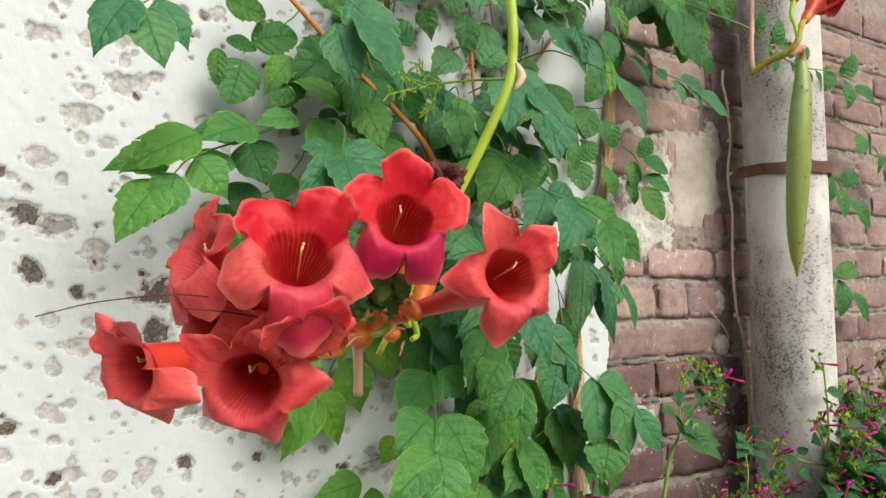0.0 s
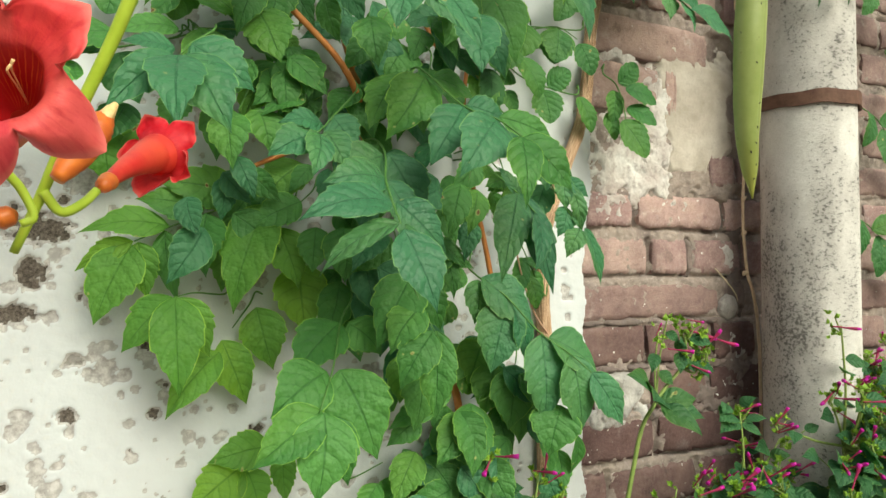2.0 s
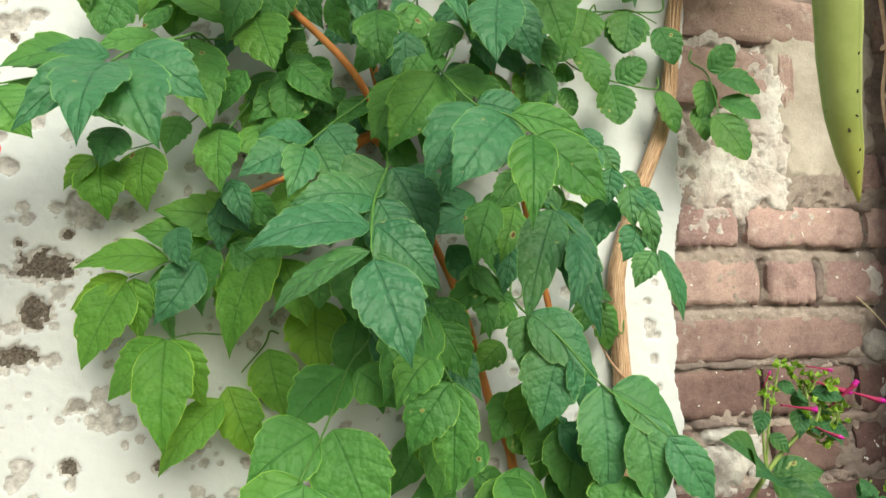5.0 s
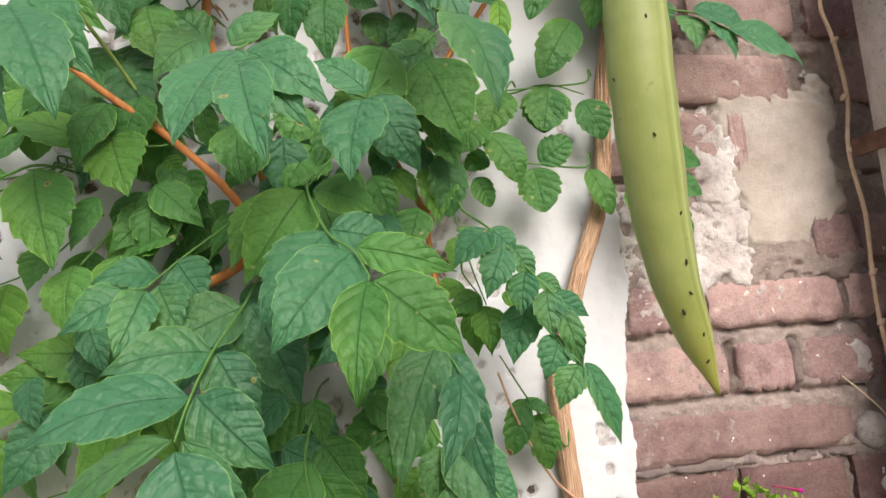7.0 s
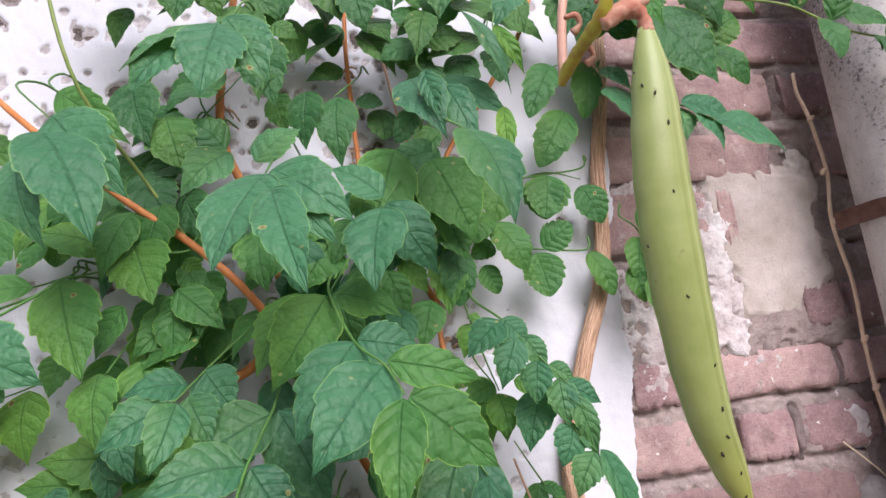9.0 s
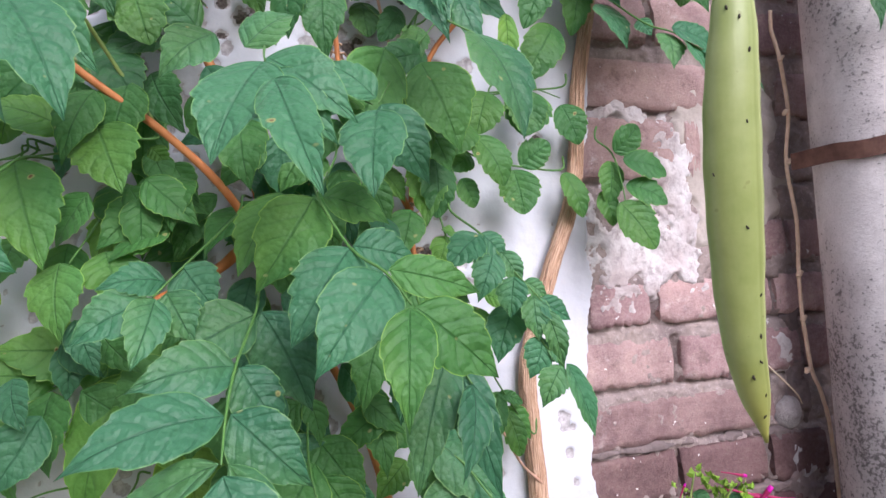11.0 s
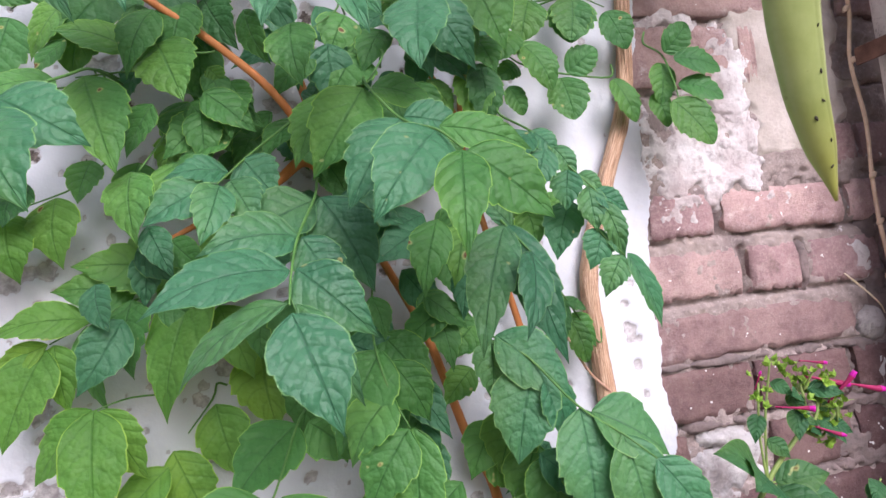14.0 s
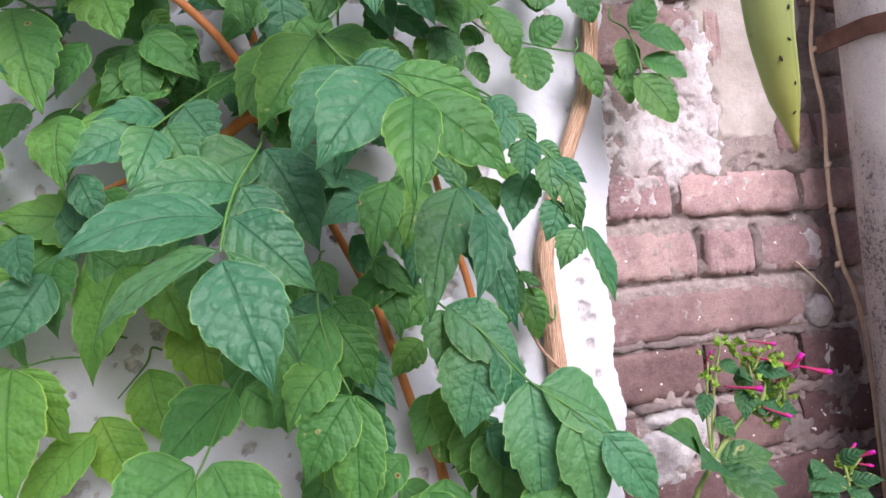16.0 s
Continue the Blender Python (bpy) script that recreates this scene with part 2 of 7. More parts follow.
def plaster_material():
    """White limewash; the chips show the grey-brown undercoat."""
    m, n, l, b = material("limewashed_plaster", 0.85, 0.2)
    at = n.new("ShaderNodeAttribute")
    at.attribute_name = "chip"
    where = world_place(n)
    big = noisy(n, l, 5.0, 4.0, 0.6, where)
    fine = noisy(n, l, 120.0, 5.0, 0.65, where)
    crumb = noisy(n, l, 300.0, 3.0, 0.7, where)
    paint = mix(n, l, ramp(n, l, big, (0.35, 0.0), (0.7, 1.0)), (0.612, 0.636, 0.676), (0.556, 0.574, 0.606))
    paint = mix(n, l, ramp(n, l, fine, (0.55, 0.0), (0.8, 0.5)), paint, (0.62, 0.60, 0.58))
    deep = mix(n, l, ramp(n, l, fine, (0.38, 0.0), (0.62, 1.0)), (0.33, 0.308, 0.308), (0.56, 0.540, 0.542))
    black = mix(n, l, ramp(n, l, crumb, (0.35, 0.0), (0.7, 1.0)), (0.05, 0.04, 0.035), (0.20, 0.17, 0.15))
    chip = at.outputs["Fac"]
    edge = calc(n, l, "ADD", chip, calc(n, l, "MULTIPLY_ADD", fine, 0.5, -0.25))
    col = mix(n, l, ramp(n, l, edge, (0.18, 0.0), (0.46, 1.0)), paint, deep)
    lip = ramp(n, l, edge, (0.22, 0.0), (0.34, 0.55), (0.52, 0.0))
    col = mix(n, l, lip, col, (0.30, 0.275, 0.27))
    col = mix(n, l, ramp(n, l, calc(n, l, "MULTIPLY", edge, 0.5), (0.50, 0.0), (0.60, 1.0)), col, black)
    l.new(col, b.inputs["Base Color"])
    bump(n, l, b, calc(n, l, "ADD", fine, calc(n, l, "MULTIPLY", crumb, 0.4)), 0.5, 0.0013)
    return m


def brick_material():
    """Soft pinkish brick: worn face, lime dust, white specks and soot."""
    m, n, l, b = material("old_brick", 0.92, 0.12)
    where = world_place(n)
    info = n.new("ShaderNodeObjectInfo")
    r = info.outputs["Random"]
    big = noisy(n, l, 13.0, 5.0, 0.62, where)
    fine = noisy(n, l, 190.0, 5.0, 0.7, where)
    grit = noisy(n, l, 520.0, 3.0, 0.7, where)
    col = mix(n, l, r, (0.320, 0.208, 0.208), (0.440, 0.312, 0.285))
    cloud = noisy(n, l, 48.0, 6.0, 0.7, where)
    col = mix(n, l, ramp(n, l, cloud, (0.30, 0.75), (0.46, 0.0)), col, (0.205, 0.128, 0.136))
    col = mix(n, l, ramp(n, l, cloud, (0.54, 0.0), (0.72, 0.7)), col, (0.520, 0.410, 0.350))
    col = mix(n, l, ramp(n, l, big, (0.42, 0.0), (0.66, 0.8)), col, (0.205, 0.130, 0.134))
    col = mix(n, l, ramp(n, l, fine, (0.45, 0.0), (0.78, 0.6)), col, (0.450, 0.355, 0.330))
    col = mix(n, l, ramp(n, l, grit, (0.50, 0.0), (0.70, 0.5)), col, (0.20, 0.13, 0.125))
    lime = ramp(n, l, noisy(n, l, 20.0, 7.0, 0.74, where), (0.58, 0.0), (0.72, 0.42))
    col = mix(n, l, lime, col, (0.70, 0.66, 0.63))
    soot = ramp(n, l, noisy(n, l, 34.0, 6.0, 0.74, where), (0.57, 0.0), (0.72, 0.7))
    col = mix(n, l, soot, col, (0.15, 0.11, 0.10))
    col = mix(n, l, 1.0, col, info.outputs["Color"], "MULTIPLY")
    speck = ramp(n, l, noisy(n, l, 130.0, 1.0, 0.3, where), (0.775, 0.0), (0.79, 0.9))
    col = mix(n, l, speck, col, (0.78, 0.76, 0.74))
    l.new(col, b.inputs["Base Color"])
    pock = ramp(n, l, noisy(n, l, 90.0, 4.0, 0.65, where), (0.26, 0.0), (0.36, 1.0))
    bump(n, l, b, calc(n, l, "ADD", calc(n, l, "MULTIPLY", pock, 0.6), calc(n, l, "ADD", calc(n, l, "MULTIPLY", grit, 0.6), fine)), 0.75, 0.0028)
    return m


def crust_material(name, c1, c2, c3, fine_scale=130.0, deep=0.004):
    m, n, l, b = material(name, 0.9, 0.15)
    where = world_place(n)
    big = noisy(n, l, 18.0, 5.0, 0.6, where)
    fine = noisy(n, l, fine_scale, 5.0, 0.7, where)
    col = mix(n, l, ramp(n, l, big, (0.35, 0.0), (0.65, 1.0)), c1, c2)
    col = mix(n, l, ramp(n, l, fine, (0.52, 0.0), (0.75, 0.8)), col, c3)
    l.new(col, b.inputs["Base Color"])
    bump(n, l, b, calc(n, l, "ADD", big, fine), 0.8, deep)
    return m


def pipe_material():
    """Whitish cement with slanting black mould and fine dark specks."""
    m, n, l, b = material("weathered_cement_pipe", 0.85, 0.2)
    where = world_place(n)
    turn = n.new("ShaderNodeMapping")
    turn.inputs["Rotation"].default_value = (0, radians(38), 0)
    turn.inputs["Scale"].default_value = (0.45, 1.0, 1.0)
    l.new(where, turn.inputs[0])
    big = noisy(n, l, 7.0, 5.0, 0.6, where)
    spot = noisy(n, l, 210.0, 5.0, 0.72, turn.outputs[0])
    zone = noisy(n, l, 10.0, 5.0, 0.65, where, (1.0, 1.0, 0.6))
    fine = noisy(n, l, 420.0, 4.0, 0.6, where)
    col = mix(n, l, ramp(n, l, big, (0.35, 0.0), (0.7, 1.0)), (0.74, 0.72, 0.705), (0.58, 0.555, 0.54))
    col = mix(n, l, ramp(n, l, fine, (0.45, 0.0), (0.75, 0.5)), col, (0.42, 0.39, 0.375))
    film = ramp(n, l, zone, (0.38, 0.0), (0.60, 0.75))
    col = mix(n, l, film, col, (0.36, 0.335, 0.325))
    mould = calc(n, l, "ADD", spot, calc(n, l, "MULTIPLY_ADD", zone, 0.65, -0.325))
    col = mix(n, l, ramp(n, l, mould, (0.55, 0.0), (0.66, 0.8)), col, (0.085, 0.080, 0.076))
    l.new(col, b.inputs["Base Color"])
    bump(n, l, b, calc(n, l, "ADD", spot, calc(n, l, "MULTIPLY", fine, 0.5)), 0.5, 0.0018)
    return m


def bark_material():
    m, n, l, b = material("dry_vine_bark", 0.85, 0.2)
    uv = n.new("ShaderNodeUVMap").outputs[0]
    strip = noisy(n, l, 9.0, 6.0, 0.7, uv, (0.35, 7.0, 1.0))
    fine = noisy(n, l, 220.0, 4.0, 0.6, world_place(n), (1.0, 1.0, 0.2))
    col = ramp(n, l, strip, (0.38, (0.17, 0.09, 0.055)), (0.47, (0.52, 0.32, 0.20)), (0.62, (0.84, 0.64, 0.47)))
    col = mix(n, l, calc(n, l, "MULTIPLY", fine, 0.2), col, (0.40, 0.22, 0.12))
    l.new(col, b.inputs["Base Color"])
    bump(n, l, b, calc(n, l, "ADD", strip, calc(n, l, "MULTIPLY", fine, 0.3)), 0.7, 0.003)
    return m


def pod_material():
    m, n, l, b = material("green_pod", 0.42, 0.4)
    s = n.new("ShaderNodeSeparateXYZ")
    l.new(n.new("ShaderNodeUVMap").outputs[0], s.inputs[0])
    where = world_place(n)
    f = noisy(n, l, 60.0, 4.0, 0.6, where)
    streak = noisy(n, l, 90.0, 3.0, 0.6, where, (1.0, 1.0, 0.15))
    col = mix(n, l, ramp(n, l, f, (0.3, 0.0), (0.7, 1.0)), (0.210, 0.258, 0.080), (0.290, 0.335, 0.128))
    col = mix(n, l, calc(n, l, "MULTIPLY", streak, 0.4), col, (0.24, 0.31, 0.05))
    col = mix(n, l, ramp(n, l, s.outputs[0], (0.0, 0.5), (0.35, 0.0)), col, (0.32, 0.40, 0.15))
    col = mix(n, l, ramp(n, l, s.outputs[0], (0.8, 0.0), (1.0, 0.6)), col, (0.34, 0.33, 0.04))
    ringed = calc(n, l, "ABSOLUTE", calc(n, l, "SUBTRACT", s.outputs[1], 0.175))
    col = mix(n, l, ramp(n, l, ringed, (0.0, 0.45), (0.018, 0.0)), col, (0.44, 0.48, 0.22))
    groove = calc(n, l, "ABSOLUTE", calc(n, l, "SUBTRACT", s.outputs[1], 0.205))
    col = mix(n, l, ramp(n, l, groove, (0.0, 0.3), (0.012, 0.0)), col, (0.14, 0.17, 0.03))
    dots = ramp(n, l, noisy(n, l, 240.0, 1.0, 0.4, where), (0.74, 0.0), (0.78, 1.0))
    col = mix(n, l, calc(n, l, "MULTIPLY", dots, 0.5), col, (0.16, 0.17, 0.04))
    l.new(col, b.inputs["Base Color"])
    bump(n, l, b, calc(n, l, "ADD", streak, f), 0.25, 0.0012)
    return m


PLASTER, BRICK, PIPE, BARK, POD = plaster_material(), brick_material(), pipe_material(), bark_material(), pod_material()
MORTAR = crust_material("old_mortar", (0.37, 0.305, 0.275), (0.235, 0.188, 0.178), (0.50, 0.440, 0.405), 170.0)
CEMENT = crust_material("beige_cement", (0.40, 0.350, 0.300), (0.57, 0.520, 0.475), (0.40, 0.355, 0.330), 210.0, 0.0020)
GREYCRUST = crust_material("grey_lime_residue", (0.60, 0.58, 0.57), (0.25, 0.225, 0.220), (0.15, 0.125, 0.120), 95.0)
LIMECRUST = crust_material("lime_residue", (0.70, 0.680, 0.670), (0.45, 0.385, 0.375), (0.24, 0.190, 0.185), 85.0, 0.005)
SOOT_SHADE_CRUST = crust_material("blackened_and_shade_crust", (0.15, 0.125, 0.118), (0.23, 0.175, 0.165), (0.09, 0.075, 0.070), 90.0)
PEBBLE = crust_material("pale_stone", (0.52, 0.49, 0.475), (0.38, 0.345, 0.335), (0.20, 0.175, 0.165), 150.0, 0.008)


# ---- building helpers ----
PLACES = {}


def mesh_of(name, verts, faces, uvs=None, smooth=True):
    """A mesh from points and faces; uvs give one pair for each point."""
    me = bpy.data.meshes.new(name)
    me.from_pydata([tuple(v) for v in verts], [], [tuple(f) for f in faces])
    if uvs is not None:
        layer = me.uv_layers.new(name="UVMap")
        loops = np.empty(len(me.loops), dtype=np.int32)
        me.loops.foreach_get("vertex_index", loops)
        layer.data.foreach_set("uv", np.asarray(uvs, dtype=np.float32)[loops].ravel())
    me.polygons.foreach_set("use_smooth", np.full(len(me.polygons), smooth))
    me.update()
    return me


def place(name, data, mat=None, m=None, parent=None, label=""):
    """An object at the world pose m, under parent if there is one."""
    m = m or Matrix()
    ob = new(name, data)
    if mat and data and not data.materials:
        data.materials.append(mat)
    if parent:
        ob.parent = parent
        ob.matrix_basis = PLACES[parent.name].inverted() @ m
    else:
        ob.matrix_basis = m
    PLACES[ob.name] = m.copy()
    if label:
        ob["label"] = label
    return ob


def thing(name, at, label, category, group="", kind=""):
    return tagged(place(name, None, None, Matrix.Translation(at)), label, category, group, kind)


def spline(points, steps=6):
    """A smooth line through the points."""
    p = [Vector(q) for q in points]
    p = [p[0] * 2 - p[1]] + p + [p[-1] * 2 - p[-2]]
    out = []
    for i in range(1, len(p) - 2):
        for k in range(steps):
            t = k / steps
            a, b, c, d = p[i - 1], p[i], p[i + 1], p[i + 2]
            out.append(0.5 * (2 * b + (c - a) * t + (2 * a - 5 * b + 4 * c - d) * t * t + (3 * b - a - 3 * c + d) * t ** 3))
    out.append(p[-2])
    return out


def tube_data(points, radii, sides=8, rough=0.0, seed=0, cap=True):
    """Points, faces and uvs of a tube along a line; radii are spread evenly along it."""
    rng = random.Random(seed)
    pts = [Vector(q) for q in points]
    n = len(pts)
    verts, faces, uvs = [], [], []
    up = Vector((0.3, 1.0, 0.2))
    run = 0.0
    for i, p in enumerate(pts):
        d = (pts[min(i + 1, n - 1)] - pts[max(i - 1, 0)]).normalized()
        a = d.cross(up).normalized()
        b = d.cross(a).normalized()
        f = i / max(n - 1, 1) * (len(radii) - 1)
        k = min(int(f), len(radii) - 2) if len(radii) > 1 else 0
        r = radii[k] + (radii[k + 1] - radii[k]) * (f - k) if len(radii) > 1 else radii[0]
        if i:
            run += (p - pts[i - 1]).length
        for j in range(sides):
            w = 2 * math.pi * j / sides
            rr = r * (1 + rough * (rng.random() - 0.5))
            verts.append(p + a * math.cos(w) * rr + b * math.sin(w) * rr)
            uvs.append((run * 10, j / sides))
    for i in range(n - 1):
        for j in range(sides):
            k = (j + 1) % sides
            faces.append((i * sides + j, i * sides + k, (i + 1) * sides + k, (i + 1) * sides + j))
    if cap:
        faces.append(tuple(range(sides))[::-1])
        faces.append(tuple(range((n - 1) * sides, n * sides)))
    return verts, faces, uvs


def tube(name, points, radii, mat, parent, sides=8, steps=5, rough=0.0, seed=0, label=""):
    pts = spline(points, steps)
    base = pts[0]
    v, f, uv = tube_data([q - base for q in pts], radii, sides, rough, seed)
    return place(name, mesh_of(name, v, f, uv), mat, Matrix.Translation(base), parent, label)


def joined(*sets):
    """Several (verts, faces, uvs) as one."""
    V, F, U = [], [], []
    for v, f, u in sets:
        o = len(V)
        V += list(v)
        U += list(u)
        F += [tuple(i + o for i in q) for q in f]
    return V, F, U


def frame_to(base, tip, facing, width):
    """A pose whose y axis runs from base to tip with that length, z towards facing; x is width lengths wide."""
    base, tip = Vector(base), Vector(tip)
    y = tip - base
    length = max(y.length, 1e-4)
    y.normalize()
    z = Vector(facing)
    z = (z - y * z.dot(y)).normalized()
    x = y.cross(z)
    m = Matrix((x, y, z)).transposed().to_4x4()
    return Matrix.Translation(base) @ m @ Matrix.Diagonal((length * width, length, length, 1))


# ---- the wall ----
def fbm(xs, zs, scale, seed, octaves=4):
    """Smooth value noise on a grid of places, about -1 to 1."""
    rng = np.random.RandomState(seed)
    total = np.zeros(np.broadcast(xs, zs).shape)
    amp, norm = 1.0, 0.0
    for o in range(octaves):
        table = rng.rand(64, 64) * 2 - 1
        gx, gz = xs * scale + 17.3 * o, zs * scale + 5.1 * o
        ix, iz = np.floor(gx).astype(int), np.floor(gz).astype(int)
        fx, fz = gx - ix, gz - iz
        fx, fz = fx * fx * (3 - 2 * fx), fz * fz * (3 - 2 * fz)
        a, b = table[ix % 64, iz % 64], table[(ix + 1) % 64, iz % 64]
        c, d = table[ix % 64, (iz + 1) % 64], table[(ix + 1) % 64, (iz + 1) % 64]
        total += amp * ((a * (1 - fx) + b * fx) * (1 - fz) + (c * (1 - fx) + d * fx) * fz)
        norm += amp
        amp *= 0.5
        scale *= 2.0
    return total / norm


def relief(name, x0, x1, z0, z1, step, depth_of, mat, parent=None, keep_of=None, chip_of=None):
    """A sheet standing in the wall's plane, with depth_of(X, Z) as its y, and holes where keep_of is false."""
    nx, nz = int(round((x1 - x0) / step)) + 1, int(round((z1 - z0) / step)) + 1
    X, Z = np.meshgrid(np.linspace(x0, x1, nx), np.linspace(z0, z1, nz), indexing="ij")
    Y = depth_of(X, Z)
    co = np.stack([X, Y, Z], -1).reshape(-1, 3)
    idx = np.arange(nx * nz).reshape(nx, nz)
    quads = np.stack([idx[:-1, :-1], idx[1:, :-1], idx[1:, 1:], idx[:-1, 1:]], -1)
    if keep_of is not None:
        K = keep_of(X, Z)
        quads = quads[K[:-1, :-1] | K[1:, 1:] | K[1:, :-1] | K[:-1, 1:]]
    quads = quads.reshape(-1, 4)
    me = bpy.data.meshes.new(name)
    me.vertices.add(len(co))
    me.vertices.foreach_set("co", co.ravel())
    me.loops.add(quads.size)
    me.loops.foreach_set("vertex_index", quads.ravel().astype(np.int32))
    me.polygons.add(len(quads))
    me.polygons.foreach_set("loop_start", np.arange(0, quads.size, 4, dtype=np.int32))
    me.polygons.foreach_set("use_smooth", np.ones(len(quads), dtype=bool))
    me.update(calc_edges=True)
    if chip_of is not None:
        at = me.attributes.new("chip", "FLOAT", "POINT")
        at.data.foreach_set("value", chip_of(X, Z).ravel().astype(np.float32))
    me.validate()
    return place(name, me, mat, Matrix(), parent)


def box(x0, x1, y0, y1, z0, z1):
    v = [(x, y, z) for x in (x0, x1) for y in (y0, y1) for z in (z0, z1)]
    f = [(0, 1, 3, 2), (4, 6, 7, 5), (0, 4, 5, 1), (2, 3, 7, 6), (0, 2, 6, 4), (1, 5, 7, 3)]
    return v, f, [(0, 0)] * 8


def boxes(name, dims, mat, parent=None):
    return place(name, mesh_of(name, *joined(*[box(*d) for d in dims]), smooth=False), mat, Matrix(), parent)


ground = relief("ground", -60, 60, 0, 60, 4.0, lambda X, Z: X * 0, SOIL)
ground.data.transform(Matrix(((1, 0, 0, 0), (0, 0, 1, -59.9), (0, 1, 0, 0), (0, 0, 0, 1))))
tagged(ground, "bare brown soil of the yard", "ground", "", "structure")

wall_core = boxes("wall_north", [(-3.0, 4.0, 0.02, 0.26, 0.0, 3.2)], MORTAR)
tagged(wall_core, "old brick garden wall with crumbling mortar", "wall", "", "structure")

# Chips in the limewash: places, sizes and depths.
chip_rng = np.random.RandomState(11)
PX0, PX1, PZ0, PZ1, PSTEP = -0.42, 1.05, 0.60, 1.92, 0.0025


def plaster_edge(Z):
    return 1.024 + 0.020 * fbm(Z * 0 + 3.0, Z, 14.0, 5, 5) + 0.012 * np.clip((Z - 1.15) * 4, -1, 1) * 0.6


def plaster_chips(X, Z):
    chip = np.zeros(X.shape)
    wob = fbm(X, Z, 110.0, 21, 3)
    wob2 = fbm(X, Z, 260.0, 22, 2)
    sites = []
    for _ in range(3300):
        x, z = chip_rng.uniform(PX0, PX1), chip_rng.uniform(PZ0, PZ1)
        r = 0.0020 + 0.0088 * chip_rng.rand() ** 2.1
        if x > 0.88:
            if chip_rng.rand() < 0.88:
                continue
            r *= 0.7
        sites.append((x, z, r * chip_rng.uniform(0.8, 1.3), r, chip_rng.choice([0.45, 0.6, 0.8, 1.0, 1.3], p=[0.34, 0.28, 0.18, 0.10, 0.10])))
    for _ in range(90):
        r = chip_rng.uniform(0.004, 0.0105)
        sites.append((chip_rng.uniform(0.28, 0.80), chip_rng.uniform(1.40, 1.78), r * chip_rng.uniform(0.8, 1.3), r, chip_rng.choice([0.9, 1.15, 1.3])))
    # the large stains low on the left and beside the flowers
    for x, z, rx, rz, d in ((0.286, 1.126, 0.034, 0.018, 1.3), (0.277, 1.078, 0.015, 0.018, 1.35), (0.262, 1.034, 0.026, 0.012, 1.25), (0.273, 1.438, 0.020, 0.010, 0.9),
                            (0.139, 1.216, 0.018, 0.014, 1.25), (0.147, 1.152, 0.014, 0.016, 1.3), (0.165, 1.204, 0.020, 0.014, 1.1), (0.148, 1.428, 0.020, 0.012, 0.8),
                            (0.188, 1.336, 0.018, 0.014, 0.9), (0.238, 1.382, 0.024, 0.015, 0.9), (0.15, 1.282, 0.018, 0.013, 0.6), (0.208, 1.173, 0.016, 0.022, 0.6),
                            (0.977, 1.049, 0.009, 0.012, 0.7), (0.981, 1.011, 0.005, 0.006, 0.7), (0.974, 1.083, 0.006, 0.005, 0.8), (0.988, 0.975, 0.005, 0.007, 0.6), (0.985, 1.106, 0.005, 0.004, 0.8), (0.345, 1.051, 0.020, 0.014, 1.0), (0.352, 0.968, 0.014, 0.016, 0.75), (0.318, 0.980, 0.012, 0.009, 1.1), (0.329, 1.183, 0.026, 0.016, 0.9)):
        sites.append((x, z, rx, rz, d))
    for x, z, rx, rz, d in sites:
        big = max(rx, rz) * 1.7
        i0, i1 = np.searchsorted(X[:, 0], (x - big, x + big))
        j0, j1 = np.searchsorted(Z[0], (z - big, z + big))
        if i1 <= i0 or j1 <= j0:
            continue
        q = np.sqrt(((X[i0:i1, j0:j1] - x) / rx) ** 2 + ((Z[i0:i1, j0:j1] - z) / rz) ** 2)
        q = q + 0.52 * wob[i0:i1, j0:j1] + 0.26 * wob2[i0:i1, j0:j1]
        chip[i0:i1, j0:j1] = np.maximum(chip[i0:i1, j0:j1], d * np.clip((1.08 - q) / 0.30, 0, 1))
    return chip


def plaster_depth(X, Z):
    skin = -0.016 + 0.0022 * fbm(X, Z, 5.0, 31, 3) + 0.0007 * fbm(X, Z, 70.0, 32, 2)
    skin = skin + np.minimum(CHIPS, 1.0) * 0.0042 + 0.0012 * CHIPS * fbm(X, Z, 160.0, 33, 2)
    beyond = np.clip((X - plaster_edge(Z)) / 0.006, 0, 1)
    return skin + beyond * 0.030


gx, gz = int(round((PX1 - PX0) / PSTEP)) + 1, int(round((PZ1 - PZ0) / PSTEP)) + 1
CHIPS = plaster_chips(*np.meshgrid(np.linspace(PX0, PX1, gx), np.linspace(PZ0, PZ1, gz), indexing="ij"))
plaster = relief("wall_plaster", PX0, PX1, PZ0, PZ1, PSTEP, plaster_depth, PLASTER, None, lambda X, Z: X < plaster_edge(Z) + 0.008, lambda X, Z: CHIPS)
tagged(plaster, "white limewashed plaster, pitted with grey chips", "plaster wall", "", "structure")
around = boxes("wall_plaster_around", [(-3.0, PX0, -0.016, 0.02, 0.0, 3.2), (PX0, 1.03, -0.016, 0.02, PZ1, 3.2), (PX0, 1.02, -0.016, 0.02, 0.0, PZ0)], PLASTER)
tagged(around, "white limewashed plaster beyond the pitted part", "plaster wall", "", "structure")

# Mortar face between the bricks.
COURSES = (0.620, 0.698, 0.776, 0.853, 0.930, 1.004, 1.077, 1.155, 1.232, 1.346, 1.438, 1.530, 1.610, 1.690, 1.768)


